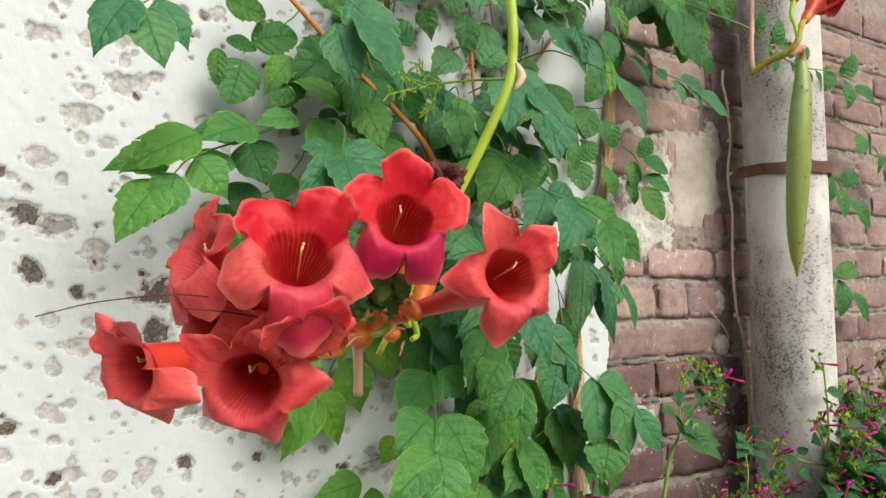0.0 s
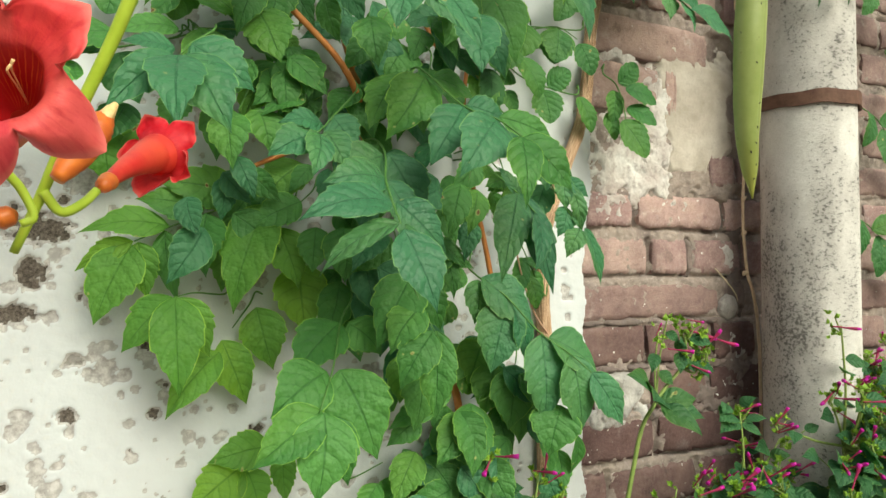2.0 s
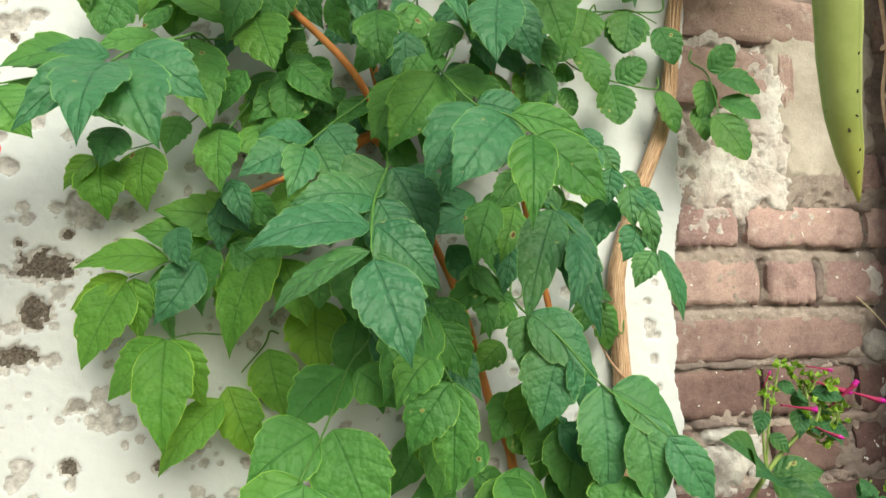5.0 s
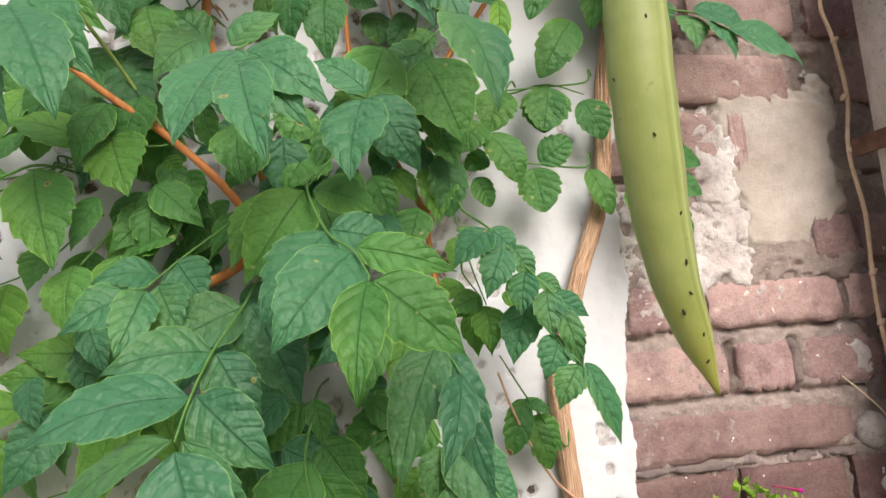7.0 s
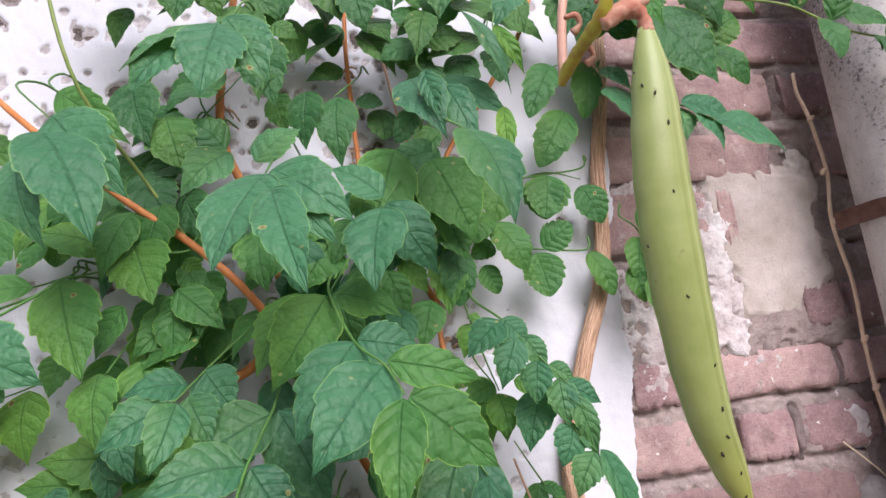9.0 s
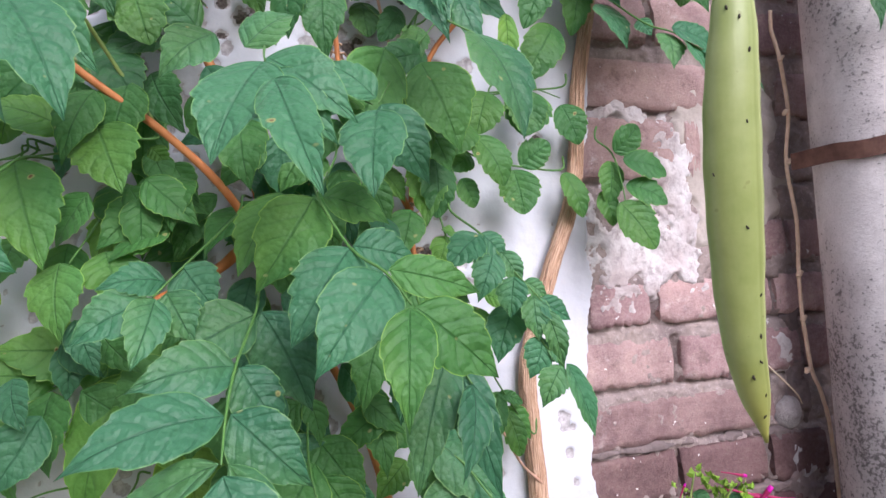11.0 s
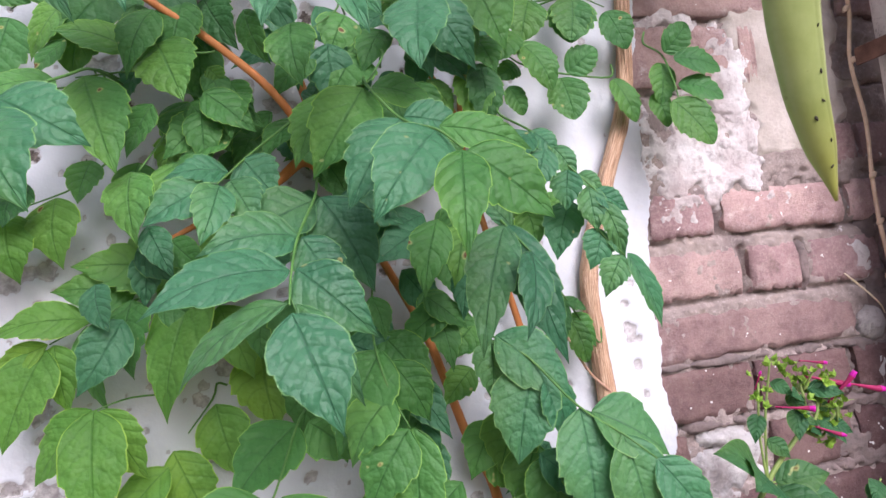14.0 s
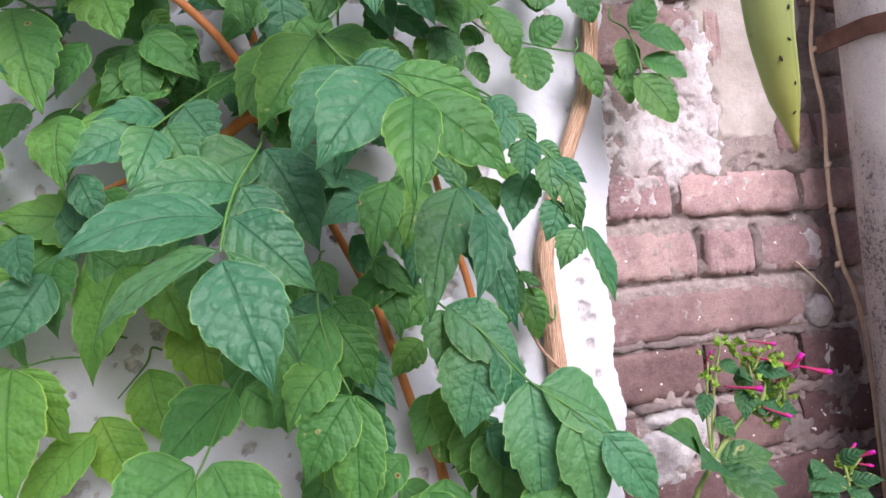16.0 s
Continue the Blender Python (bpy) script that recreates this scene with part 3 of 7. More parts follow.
# Brick courses left of the pipe from below: foot, top, tone factor (lower courses darker), and where each begins and
# ends.
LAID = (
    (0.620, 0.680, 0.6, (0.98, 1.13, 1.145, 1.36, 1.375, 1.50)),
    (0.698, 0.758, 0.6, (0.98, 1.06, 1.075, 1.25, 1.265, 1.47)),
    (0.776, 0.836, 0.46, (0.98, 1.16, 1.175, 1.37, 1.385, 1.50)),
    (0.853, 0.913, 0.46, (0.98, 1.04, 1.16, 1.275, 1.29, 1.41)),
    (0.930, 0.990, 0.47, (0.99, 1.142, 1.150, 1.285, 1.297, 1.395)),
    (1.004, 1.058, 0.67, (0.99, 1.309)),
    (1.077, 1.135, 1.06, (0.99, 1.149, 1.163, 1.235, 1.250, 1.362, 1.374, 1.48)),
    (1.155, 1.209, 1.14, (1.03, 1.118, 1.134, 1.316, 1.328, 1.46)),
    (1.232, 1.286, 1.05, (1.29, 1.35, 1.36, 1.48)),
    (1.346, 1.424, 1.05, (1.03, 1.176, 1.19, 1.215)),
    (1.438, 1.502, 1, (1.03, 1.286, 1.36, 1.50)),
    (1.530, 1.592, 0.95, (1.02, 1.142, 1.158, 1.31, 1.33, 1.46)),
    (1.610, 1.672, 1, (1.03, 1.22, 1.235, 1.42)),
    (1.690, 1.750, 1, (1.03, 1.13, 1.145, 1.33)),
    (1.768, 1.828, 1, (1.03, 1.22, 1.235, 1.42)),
)


def mortar_depth(X, Z):
    y = 0.0015 + 0.005 * fbm(X, Z, 20.0, 41, 4) + 0.005 * fbm(X, Z, 90.0, 42, 3)
    wavy = 0.004 * fbm(X, Z * 0, 14.0, 43, 3)
    broken = np.clip(0.55 + 1.3 * fbm(X, Z, 11.0, 44, 3), 0, 1)
    for z in COURSES:
        y = y + 0.013 * broken * np.exp(-((Z - z + 0.004 + wavy) / 0.0032) ** 2)
    for z0, z1, _, cuts in LAID:
        for a, b in zip(cuts[1:-1:2], cuts[2::2]):
            inside = np.clip(np.minimum(Z - z0 + 0.006, z1 + 0.006 - Z) / 0.006, 0, 1)
            y = y + 0.012 * inside * np.exp(-((X - (a + b) / 2 + 0.5 * wavy) / max(0.4 * (b - a), 0.0035)) ** 2)
    return y


mortar = relief("mortar", 1.0, 2.6, 0.55, 1.95, 0.003, mortar_depth, MORTAR)
tagged(mortar, "crumbling pinkish lime mortar between the bricks", "mortar", "", "structure")


def brick_mesh(seed):
    """A worn brick, 1 x 1 x 1: chipped edges and corners, an uneven face, sides running back into the wall."""
    rng = random.Random(seed)
    nx, nz = 18, 7
    verts, faces, idx = [], [], {}
    off = Vector((rng.uniform(0, 90), rng.uniform(0, 90), 0))
    for i in range(nx + 1):
        for k in range(nz + 1):
            u, v = i / nx, k / nz
            ex, ez = min(u, 1 - u), min(v, 1 - v)
            q = noise.noise(Vector((u * 3.0, v * 1.3, 0)) + off)
            w = noise.noise(Vector((u * 11, v * 4.5, 4)) + off)
            e = noise.noise(Vector((u * 24, v * 9, 9)) + off)
            y = 0.04 * q + 0.035 * w + 0.04 * e
            if ez == 0:
                y += 0.03 + 0.15 * max(w, 0)
            if ex == 0:
                y += 0.03 + 0.15 * max(q, 0)
            if ex < 0.07 and ez < 0.16:
                y += 0.18 * max(e + 0.2, 0)
            x = u - 0.5 + (0.02 * w + 0.02 * e if ex == 0 else 0)
            z = v - 0.5 + (0.03 * q + 0.05 * w + 0.04 * e if ez == 0 else 0)
            idx[i, k] = len(verts)
            verts.append((x, y, z))
    for i in range(nx):
        for k in range(nz):
            faces.append((idx[i, k], idx[i + 1, k], idx[i + 1, k + 1], idx[i, k + 1]))
    ring = [(i, 0) for i in range(nx)] + [(nx, k) for k in range(nz)] + [(i, nz) for i in range(nx, 0, -1)] + [(0, k) for k in range(nz, 0, -1)]
    back = []
    for i, k in ring:
        x, y, z = verts[idx[i, k]]
        back.append(len(verts))
        verts.append((x, 1.0, z))
    for a in range(len(ring)):
        b = (a + 1) % len(ring)
        faces.append((idx[ring[a]], back[a], back[b], idx[ring[b]]))
    me = mesh_of("brick", verts, faces)
    sharp = np.ones(len(me.polygons), dtype=bool)
    sharp[nx * nz:] = False
    me.polygons.foreach_set("use_smooth", sharp)
    return me


BRICKS = [brick_mesh(s) for s in range(7)]
for me in BRICKS:
    me.materials.append(BRICK)
brick_rng = random.Random(3)


def brick(x0, x1, z0, z1, tone):
    m = Matrix.Translation(((x0 + x1) / 2, -0.0040 + brick_rng.uniform(-0.002, 0.002), (z0 + z1) / 2))
    m = m @ pose(0, 0, 0, brick_rng.uniform(-1.5, 1.5), brick_rng.uniform(-0.8, 0.8), brick_rng.uniform(-0.8, 0.8))
    ob = place("brick", brick_rng.choice(BRICKS), None, m @ Matrix.Diagonal((x1 - x0, 0.05, z1 - z0, 1)), wall_core)
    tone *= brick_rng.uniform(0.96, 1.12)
    # The pipe's shade, put into the tone of the low bricks beside it.
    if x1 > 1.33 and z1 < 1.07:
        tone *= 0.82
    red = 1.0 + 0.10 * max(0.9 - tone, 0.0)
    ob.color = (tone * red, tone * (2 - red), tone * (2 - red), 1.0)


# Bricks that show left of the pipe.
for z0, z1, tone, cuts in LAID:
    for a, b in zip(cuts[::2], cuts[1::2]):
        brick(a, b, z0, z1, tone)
# Courses right of the pipe.
for course in range(16):
    z0 = 0.62 + course * 0.0772
    x = 1.44 + (0.06 if course % 2 else 0.0)
    while x < 2.45:
        w = brick_rng.choice((0.11, 0.2, 0.2))
        brick(x, x + w, z0, z0 + brick_rng.uniform(0.056, 0.062), 0.9)
        x += w + brick_rng.uniform(0.012, 0.018)


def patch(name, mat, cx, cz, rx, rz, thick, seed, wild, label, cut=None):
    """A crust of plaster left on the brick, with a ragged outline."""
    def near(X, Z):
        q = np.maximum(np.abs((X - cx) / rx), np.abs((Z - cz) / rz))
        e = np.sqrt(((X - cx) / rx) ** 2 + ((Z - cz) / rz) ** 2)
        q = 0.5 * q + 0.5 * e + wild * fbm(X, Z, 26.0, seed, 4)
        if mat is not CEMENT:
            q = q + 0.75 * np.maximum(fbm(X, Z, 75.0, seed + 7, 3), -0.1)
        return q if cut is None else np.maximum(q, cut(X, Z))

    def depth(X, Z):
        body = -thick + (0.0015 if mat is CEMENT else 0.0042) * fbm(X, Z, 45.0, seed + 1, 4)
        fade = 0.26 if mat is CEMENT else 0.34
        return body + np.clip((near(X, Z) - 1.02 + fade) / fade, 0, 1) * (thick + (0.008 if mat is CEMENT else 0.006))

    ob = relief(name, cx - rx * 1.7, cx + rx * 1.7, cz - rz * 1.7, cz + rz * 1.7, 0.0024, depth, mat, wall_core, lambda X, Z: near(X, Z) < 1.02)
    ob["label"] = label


patch("cement_patch", CEMENT, 1.262, 1.356, 0.098, 0.126, 0.0040, 51, 0.42, "smooth beige cement patch on the brick")
lime = "rough white lime left on the brick"
for cx, cz, rx, rz, thick, seed, wild in (
    (1.115, 1.262, 0.112, 0.078, 0.0040, 61, 0.50), (1.168, 1.335, 0.040, 0.095, 0.0052, 63, 0.50), (1.085, 0.872, 0.056, 0.056, 0.0040, 65, 0.6),
    (1.065, 1.19, 0.048, 0.032, 0.0036, 67, 0.6), (1.345, 0.952, 0.042, 0.032, 0.0046, 69, 0.5), (1.09, 1.44, 0.05, 0.03, 0.0034, 79, 0.8),
    (1.20, 1.19, 0.05, 0.022, 0.0030, 73, 0.8), (1.335, 1.105, 0.026, 0.03, 0.0032, 75, 0.8),
):
    patch("lime_patch", GREYCRUST if cz < 1.0 else LIMECRUST, cx, cz, rx, rz, thick, seed, wild, lime)
# Blackened mortar; the strips by the pipe and along joints are shade as colour.
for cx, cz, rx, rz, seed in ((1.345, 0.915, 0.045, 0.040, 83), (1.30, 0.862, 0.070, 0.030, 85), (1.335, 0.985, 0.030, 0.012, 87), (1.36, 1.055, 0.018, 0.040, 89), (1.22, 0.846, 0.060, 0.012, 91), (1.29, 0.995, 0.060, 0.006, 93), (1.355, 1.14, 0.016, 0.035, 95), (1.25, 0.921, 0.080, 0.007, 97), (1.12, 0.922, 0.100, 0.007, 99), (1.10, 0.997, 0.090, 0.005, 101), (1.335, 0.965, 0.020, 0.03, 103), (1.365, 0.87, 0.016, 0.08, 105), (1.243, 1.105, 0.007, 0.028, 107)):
    patch("sooty_patch", SOOT_SHADE_CRUST, cx, cz, rx, rz, 0.0034, seed, 0.7, "blackened crumbling mortar, with shade by the pipe and in joints as colour")
patch("mortar_patch", MORTAR, 1.29, 1.232, 0.11, 0.030, 0.003, 71, 0.6, "pinkish mortar smeared over the course")


# ---- the pipe ----
PIPE_X, PIPE_Y, PIPE_R = 1.400, -0.110, 0.072
pipe = thing("drain_pipe", (PIPE_X, PIPE_Y, 0), "grey-white cement pipe with black mould, strapped to the brick wall", "pipe")
profile = [(0.0, PIPE_R), (0.8, PIPE_R + 0.0006), (1.6, PIPE_R), (3.1, PIPE_R), (3.1, PIPE_R - 0.009), (0.0, PIPE_R - 0.009)]
sides = 72
pv = [(r * math.cos(2 * math.pi * j / sides), r * math.sin(2 * math.pi * j / sides), z) for z, r in profile for j in range(sides)]
pf = [(i * sides + j, i * sides + (j + 1) % sides, (i + 1) % 6 * sides + (j + 1) % sides, (i + 1) % 6 * sides + j) for i in range(6) for j in range(sides)]
place("pipe", mesh_of("pipe", pv, pf), PIPE, Matrix.Translation((PIPE_X, PIPE_Y, 0)), pipe)
# flat strap round the front, with ears bent back to the wall
line = [(-PIPE_R - 0.010, 0.050), (-PIPE_R - 0.006, 0.025)]
line += [((PIPE_R + 0.003) * math.cos(a), (PIPE_R + 0.003) * math.sin(a)) for a in np.linspace(math.pi, 2 * math.pi, 32)]
line += [(PIPE_R + 0.006, 0.06), (PIPE_R + 0.012, 0.105)]
sv, sf = [], []
for i, (x, y) in enumerate(line):
    s = 1.045
    wave = 0.0015 * math.sin(i * 0.7)
    sv += [(x, y, -0.011 + wave), (x, y, 0.011 + wave), (x * s, y * s, 0.011 + wave), (x * s, y * s, -0.011 + wave)]
for i in range(len(line) - 1):
    for k in range(4):
        sf.append((i * 4 + k, i * 4 + (k + 1) % 4, (i + 1) * 4 + (k + 1) % 4, (i + 1) * 4 + k))
sf += [(3, 2, 1, 0), tuple(range(len(sv) - 4, len(sv)))]
place("strap", mesh_of("strap", sv, sf, smooth=False), RUST, Matrix.Translation((PIPE_X, PIPE_Y, 1.357)), pipe, "rusty brown iron strap")

# rounded stone set in the wall
bm = bmesh.new()
bmesh.ops.create_icosphere(bm, subdivisions=3, radius=1.0)
for v in bm.verts:
    v.co *= 1 + 0.18 * noise.noise(v.co * 1.7) + 0.12 * noise.noise(v.co * 4)
me = bpy.data.meshes.new("stone")
bm.to_mesh(me)
bm.free()
me.polygons.foreach_set("use_smooth", np.ones(len(me.polygons), dtype=bool))
place("stone", me, PEBBLE, Matrix.Translation((1.334, 0.002, 1.018)) @ Matrix.Diagonal((0.022, 0.014, 0.022, 1)), wall_core, "pale rounded stone set in the mortar")


# ---- the trumpet vine ----
OVATE = ((0.0, 0.02), (0.03, 0.27), (0.08, 0.53), (0.16, 0.80), (0.27, 0.96), (0.37, 1.0), (0.49, 0.945), (0.61, 0.78), (0.73, 0.54), (0.83, 0.32), (0.91, 0.15), (0.96, 0.06), (1.0, 0.008))


def leaflet_data(seed, round_tip=False, smooth_rim=False, nu=48, nv=8):
    """A toothed leaflet: base at the origin, tip at y = 1, half-width 0.5."""
    rng = random.Random(seed)
    arch, fold, skew = rng.uniform(0.05, 0.12), rng.uniform(0.05, 0.18), rng.uniform(-0.05, 0.05)
    roll, phase, droop = rng.uniform(-0.05, 0.05), rng.uniform(0, 6), rng.uniform(0.0, 0.10)
    teeth, depth = rng.choice((5, 6, 7)), 0.0 if smooth_rim else rng.uniform(0.15, 0.24)
    full, lean = rng.uniform(0.85, 1.15), rng.uniform(-0.05, 0.05)
    verts, faces, uvs = [], [], []
    for i in range(nu + 1):
        u = i / nu
        if round_tip:
            h = max(math.sin(math.pi * u ** 0.85) ** 0.62, 0.006)
        else:
            h = float(np.interp(u, [p for p, _ in OVATE], [q for _, q in OVATE])) ** full
        for j in range(nv + 1):
            s = 2 * j / nv - 1
            side = abs(s)
            saw = (u * teeth + (0.3 if s > 0 else 0) + 0.22 * math.sin(7 * u + phase + s)) % 1.0
            saw = saw ** 0.8 if saw < 0.86 else (1 - saw) / 0.14 * 0.88
            bite = min(max((u - 0.26) * 4, 0.06), 1.0, max((0.95 - u) * 6, 0.0))
            ragged = depth * (saw - 0.55) * bite * side ** 5
            x = 0.5 * s * h * (1 + ragged + lean * s)
            vein = math.cos(2 * math.pi * (5.5 * u - 1.35 * side ** 1.35))
            z = arch * 4 * u * (1 - u) - droop * u ** 3 + fold * side * h * 0.5 - fold * 0.8 * (side * h) ** 2 * 0.5
            z += 0.0040 * vein * h * side ** 0.6 * (1.2 - side) * min(1.0, 6 * u)
            z += 0.030 * math.sin(8 * u + phase + (2 if s > 0 else 0)) * s * s * h + roll * s * h
            verts.append((x + skew * math.sin(math.pi * u), u + 0.12 * ragged * (1 - u), z))
            uvs.append((u, j / nv))
    for i in range(nu):
        for j in range(nv):
            a = i * (nv + 1) + j
            faces.append((a, a + 1, a + nv + 2, a + nv + 1))
    return verts, faces, uvs


def leaflet_set(kind, count, **shape):
    out = []
    for s in range(count):
        me = mesh_of("leaflet", *leaflet_data(s + 40 * len(kind) + ord(kind[0]), **shape))
        me.materials.append(LEAF[kind])
        out.append(me)
    return out


BLADES = {"B": leaflet_set("B", 9), "N": leaflet_set("N", 7), "O": leaflet_set("O", 7, round_tip=True), "D": leaflet_set("D", 7), "G": leaflet_set("G", 9), "F": leaflet_set("F", 7), "R": leaflet_set("R", 7, round_tip=True), "M": leaflet_set("M", 5, smooth_rim=True)}
leaf_rng = random.Random(8)

vine = thing("trumpet_vine", (0.94, -0.03, 0.0), "climbing trumpet vine with toothed green leaves on the plastered wall", "vine")


def leaf(kind, rachis, leaflets):
    """A feathered leaf: its stalk through the rachis points, and a leaflet from base to tip for each row (width over length, and its kind where it differs)."""
    start = Vector(rachis[0])
    root = start + Vector((0.015, (-0.022 - start.y) * 0.85, 0.012 + 0.15 * (-0.02 - start.y)))
    stalk = tube("leaf", [root, start.lerp(root, 0.4) + Vector((0, -0.004, 0.01)), *rachis], [0.0013, 0.0012, 0.0011, 0.0007], RACHIS, vine, 6, 4)
    for bx, by, bz, tx, ty, tz, w, *own in leaflets:
        facing = Vector((leaf_rng.gauss(-0.1, 0.16), -0.85, leaf_rng.gauss(0.42, 0.14)))
        if kind in "RO":
            facing = Vector((leaf_rng.gauss(-0.05, 0.12), -1.0, leaf_rng.gauss(0.2, 0.1)))
        m = frame_to((bx, by, bz), (tx, ty, tz), facing, w * 1.06)
        place("leaflet", leaf_rng.choice(BLADES[own[0] if own else kind]), None, m, stalk)


# woody parts
tube("trunk", [(0.955, -0.030, 0.0), (0.935, -0.030, 0.5), (0.930, -0.028, 0.80), (0.931, -0.027, 0.97), (0.927, -0.028, 1.05), (0.928, -0.030, 1.13), (0.963, -0.030, 1.23),
               (0.993, -0.030, 1.30), (1.006, -0.030, 1.36), (1.018, -0.028, 1.457), (1.046, -0.028, 1.615), (1.05, -0.028, 1.9), (1.02, -0.028, 2.3)],
     [0.015, 0.0115, 0.0104, 0.0095, 0.009, 0.0085], BARK, vine, 14, 8, 0.16, 3, "thick dry tan trunk with shredding bark")
strip_rng = random.Random(9)
trunk_line = spline([(0.931, -0.027, 0.90), (0.927, -0.028, 1.05), (0.928, -0.030, 1.13), (0.963, -0.030, 1.23), (0.993, -0.030, 1.30), (1.006, -0.030, 1.36), (1.018, -0.028, 1.457), (1.046, -0.028, 1.615)], 12)
for k in range(16):
    i0 = strip_rng.randrange(0, len(trunk_line) - 16)
    turn = strip_rng.uniform(0.6, 2.6)
    line = [trunk_line[i0 + 5 * q] + Vector((0.0098 * math.cos(turn + 0.15 * q), -0.0098 * math.sin(turn + 0.15 * q), 0)) for q in range(4)]
    line[-1] = line[-1] + Vector((strip_rng.uniform(-0.002, 0.002), -0.002, 0))
    tube("bark_strip", line, [0.0006, 0.0015, 0.0012, 0.0004], BARK, vine, 6, 5, 0.3, k)
tube("branch", [(0.36, -0.10, 1.54), (0.41, -0.115, 1.487), (0.487, -0.12, 1.415), (0.552, -0.12, 1.363), (0.603, -0.12, 1.309), (0.650, -0.075, 1.235), (0.69, -0.045, 1.16), (0.72, -0.035, 1.10), (0.738, -0.03, 1.053),
                (0.763, -0.03, 0.964), (0.786, -0.03, 0.905), (0.80, -0.03, 0.80), (0.86, -0.03, 0.5), (0.92, -0.03, 0.25), (0.945, -0.03, 0.1)],
     [0.0030, 0.0036, 0.0042, 0.0048, 0.006, 0.009], STEM_ORANGE, vine, 10, 6, 0.05, 1, "orange-brown young stem")
tube("branch", [(0.680, -0.050, 1.190), (0.628, -0.072, 1.262), (0.589, -0.078, 1.243), (0.527, -0.085, 1.213), (0.471, -0.088, 1.185)], [0.0070, 0.0066, 0.0048, 0.0030, 0.0020], STEM_ORANGE, vine, 8, 5, 0.05, 2, "orange-brown cut twig")
tube("branch", [(0.80, -0.03, 0.92), (0.815, -0.035, 0.945), (0.84, -0.04, 1.0), (0.83, -0.045, 1.08), (0.80, -0.05, 1.2), (0.795, -0.03, 1.30), (0.82, -0.024, 1.46), (0.866, -0.026, 1.53), (0.90, -0.03, 1.58), (0.94, -0.035, 1.64), (0.98, -0.035, 1.75)],
     [0.005, 0.004, 0.003, 0.003, 0.003], STEM_ORANGE, vine, 10, 5, 0.05, 4, "orange-brown young stem")
tube("branch", [(0.795, -0.045, 1.29), (0.76, -0.05, 1.36), (0.728, -0.045, 1.42), (0.721, -0.04, 1.446), (0.717, -0.04, 1.55), (0.717, -0.04, 1.64), (0.73, -0.04, 1.80)],
     [0.0036, 0.0028, 0.0024], STEM_ORANGE, vine, 8, 5, 0.05, 5, "orange-brown young stem")
tube("branch", [(0.650, -0.075, 1.235), (0.61, -0.05, 1.40), (0.573, -0.045, 1.50), (0.578, -0.04, 1.60), (0.592, -0.04, 1.68), (0.60, -0.04, 1.80)], [0.005, 0.0048, 0.0042], STEM_ORANGE, vine, 8, 5, 0.05, 6, "orange-brown young stem")
tube("branch", [(0.935, -0.035, 0.985), (0.90, -0.05, 1.02), (0.865, -0.07, 1.08), (0.845, -0.085, 1.13)], [0.0016, 0.0014, 0.0012], STEM_PINK, vine, 7, 5, 0.05, 7, "thin pinkish leaf stalk from the trunk")
for k, (x, z) in enumerate(((0.717, 1.575), (0.719, 1.475), (0.725, 1.10), (0.80, 1.25), (0.575, 1.53), (0.792, 1.30))):
    sets = []
    knot_rng = random.Random(k)
    for _ in range(9):
        p = Vector((x, -0.038, z)) + Vector((knot_rng.uniform(-0.006, 0.006), 0, knot_rng.uniform(-0.012, 0.012)))
        q = p + Vector((knot_rng.uniform(-0.016, 0.016), knot_rng.uniform(0.004, 0.02), knot_rng.uniform(-0.012, 0.012)))
        sets.append(tube_data([p, p.lerp(q, 0.5) + Vector((0, -0.003, 0.002)), q], [0.0018, 0.0009], 5))
    place("root_clump", mesh_of("root_clump", *joined(*sets)), BARK, Matrix(), vine, "clump of brown clinging rootlets")

# near leaf low in front
leaf("N", [(0.621, -0.2, 1.206), (0.605, -0.25, 1.171), (0.598, -0.29, 1.144), (0.595, -0.32, 1.122)],
     [(0.597, -0.29, 1.144, 0.508, -0.31, 1.125, 0.50),
      (0.605, -0.25, 1.17, 0.538, -0.27, 1.162, 0.60),
      (0.594, -0.32, 1.123, 0.525, -0.31, 1.079, 0.32),
      (0.596, -0.325, 1.117, 0.618, -0.35, 1.047, 0.60),
      (0.601, -0.29, 1.145, 0.649, -0.3, 1.096, 0.59),
      (0.599, -0.32, 1.122, 0.637, -0.3, 1.052, 0.30),
      (0.607, -0.25, 1.169, 0.636, -0.255, 1.122, 0.65),
      (0.62, -0.2, 1.203, 0.559, -0.215, 1.174, 0.68),
      (0.625, -0.2, 1.205, 0.66, -0.205, 1.126, 0.59)])
# central leaf
leaf("B", [(0.671, -0.2, 1.295), (0.685, -0.26, 1.248), (0.701, -0.3, 1.228), (0.709, -0.33, 1.207)],
     [(0.7, -0.3, 1.227, 0.649, -0.33, 1.168, 0.61),
      (0.685, -0.26, 1.248, 0.639, -0.287, 1.185, 0.57),
      (0.707, -0.335, 1.205, 0.695, -0.365, 1.136, 0.42, "G"),
      (0.711, -0.332, 1.205, 0.762, -0.338, 1.158, 0.62, "G"),
      (0.703, -0.3, 1.230, 0.769, -0.300, 1.212, 0.44, "G"),
      (0.687, -0.262, 1.249, 0.734, -0.262, 1.238, 0.69)])
leaf("G", [(0.695, -0.15, 1.337), (0.671, -0.2, 1.295)],
     [(0.669, -0.195, 1.294, 0.62, -0.21, 1.22, 0.63),
      (0.645, -0.17, 1.302, 0.608, -0.185, 1.233, 0.57),
      (0.676, -0.195, 1.295, 0.731, -0.2, 1.273, 0.74)])
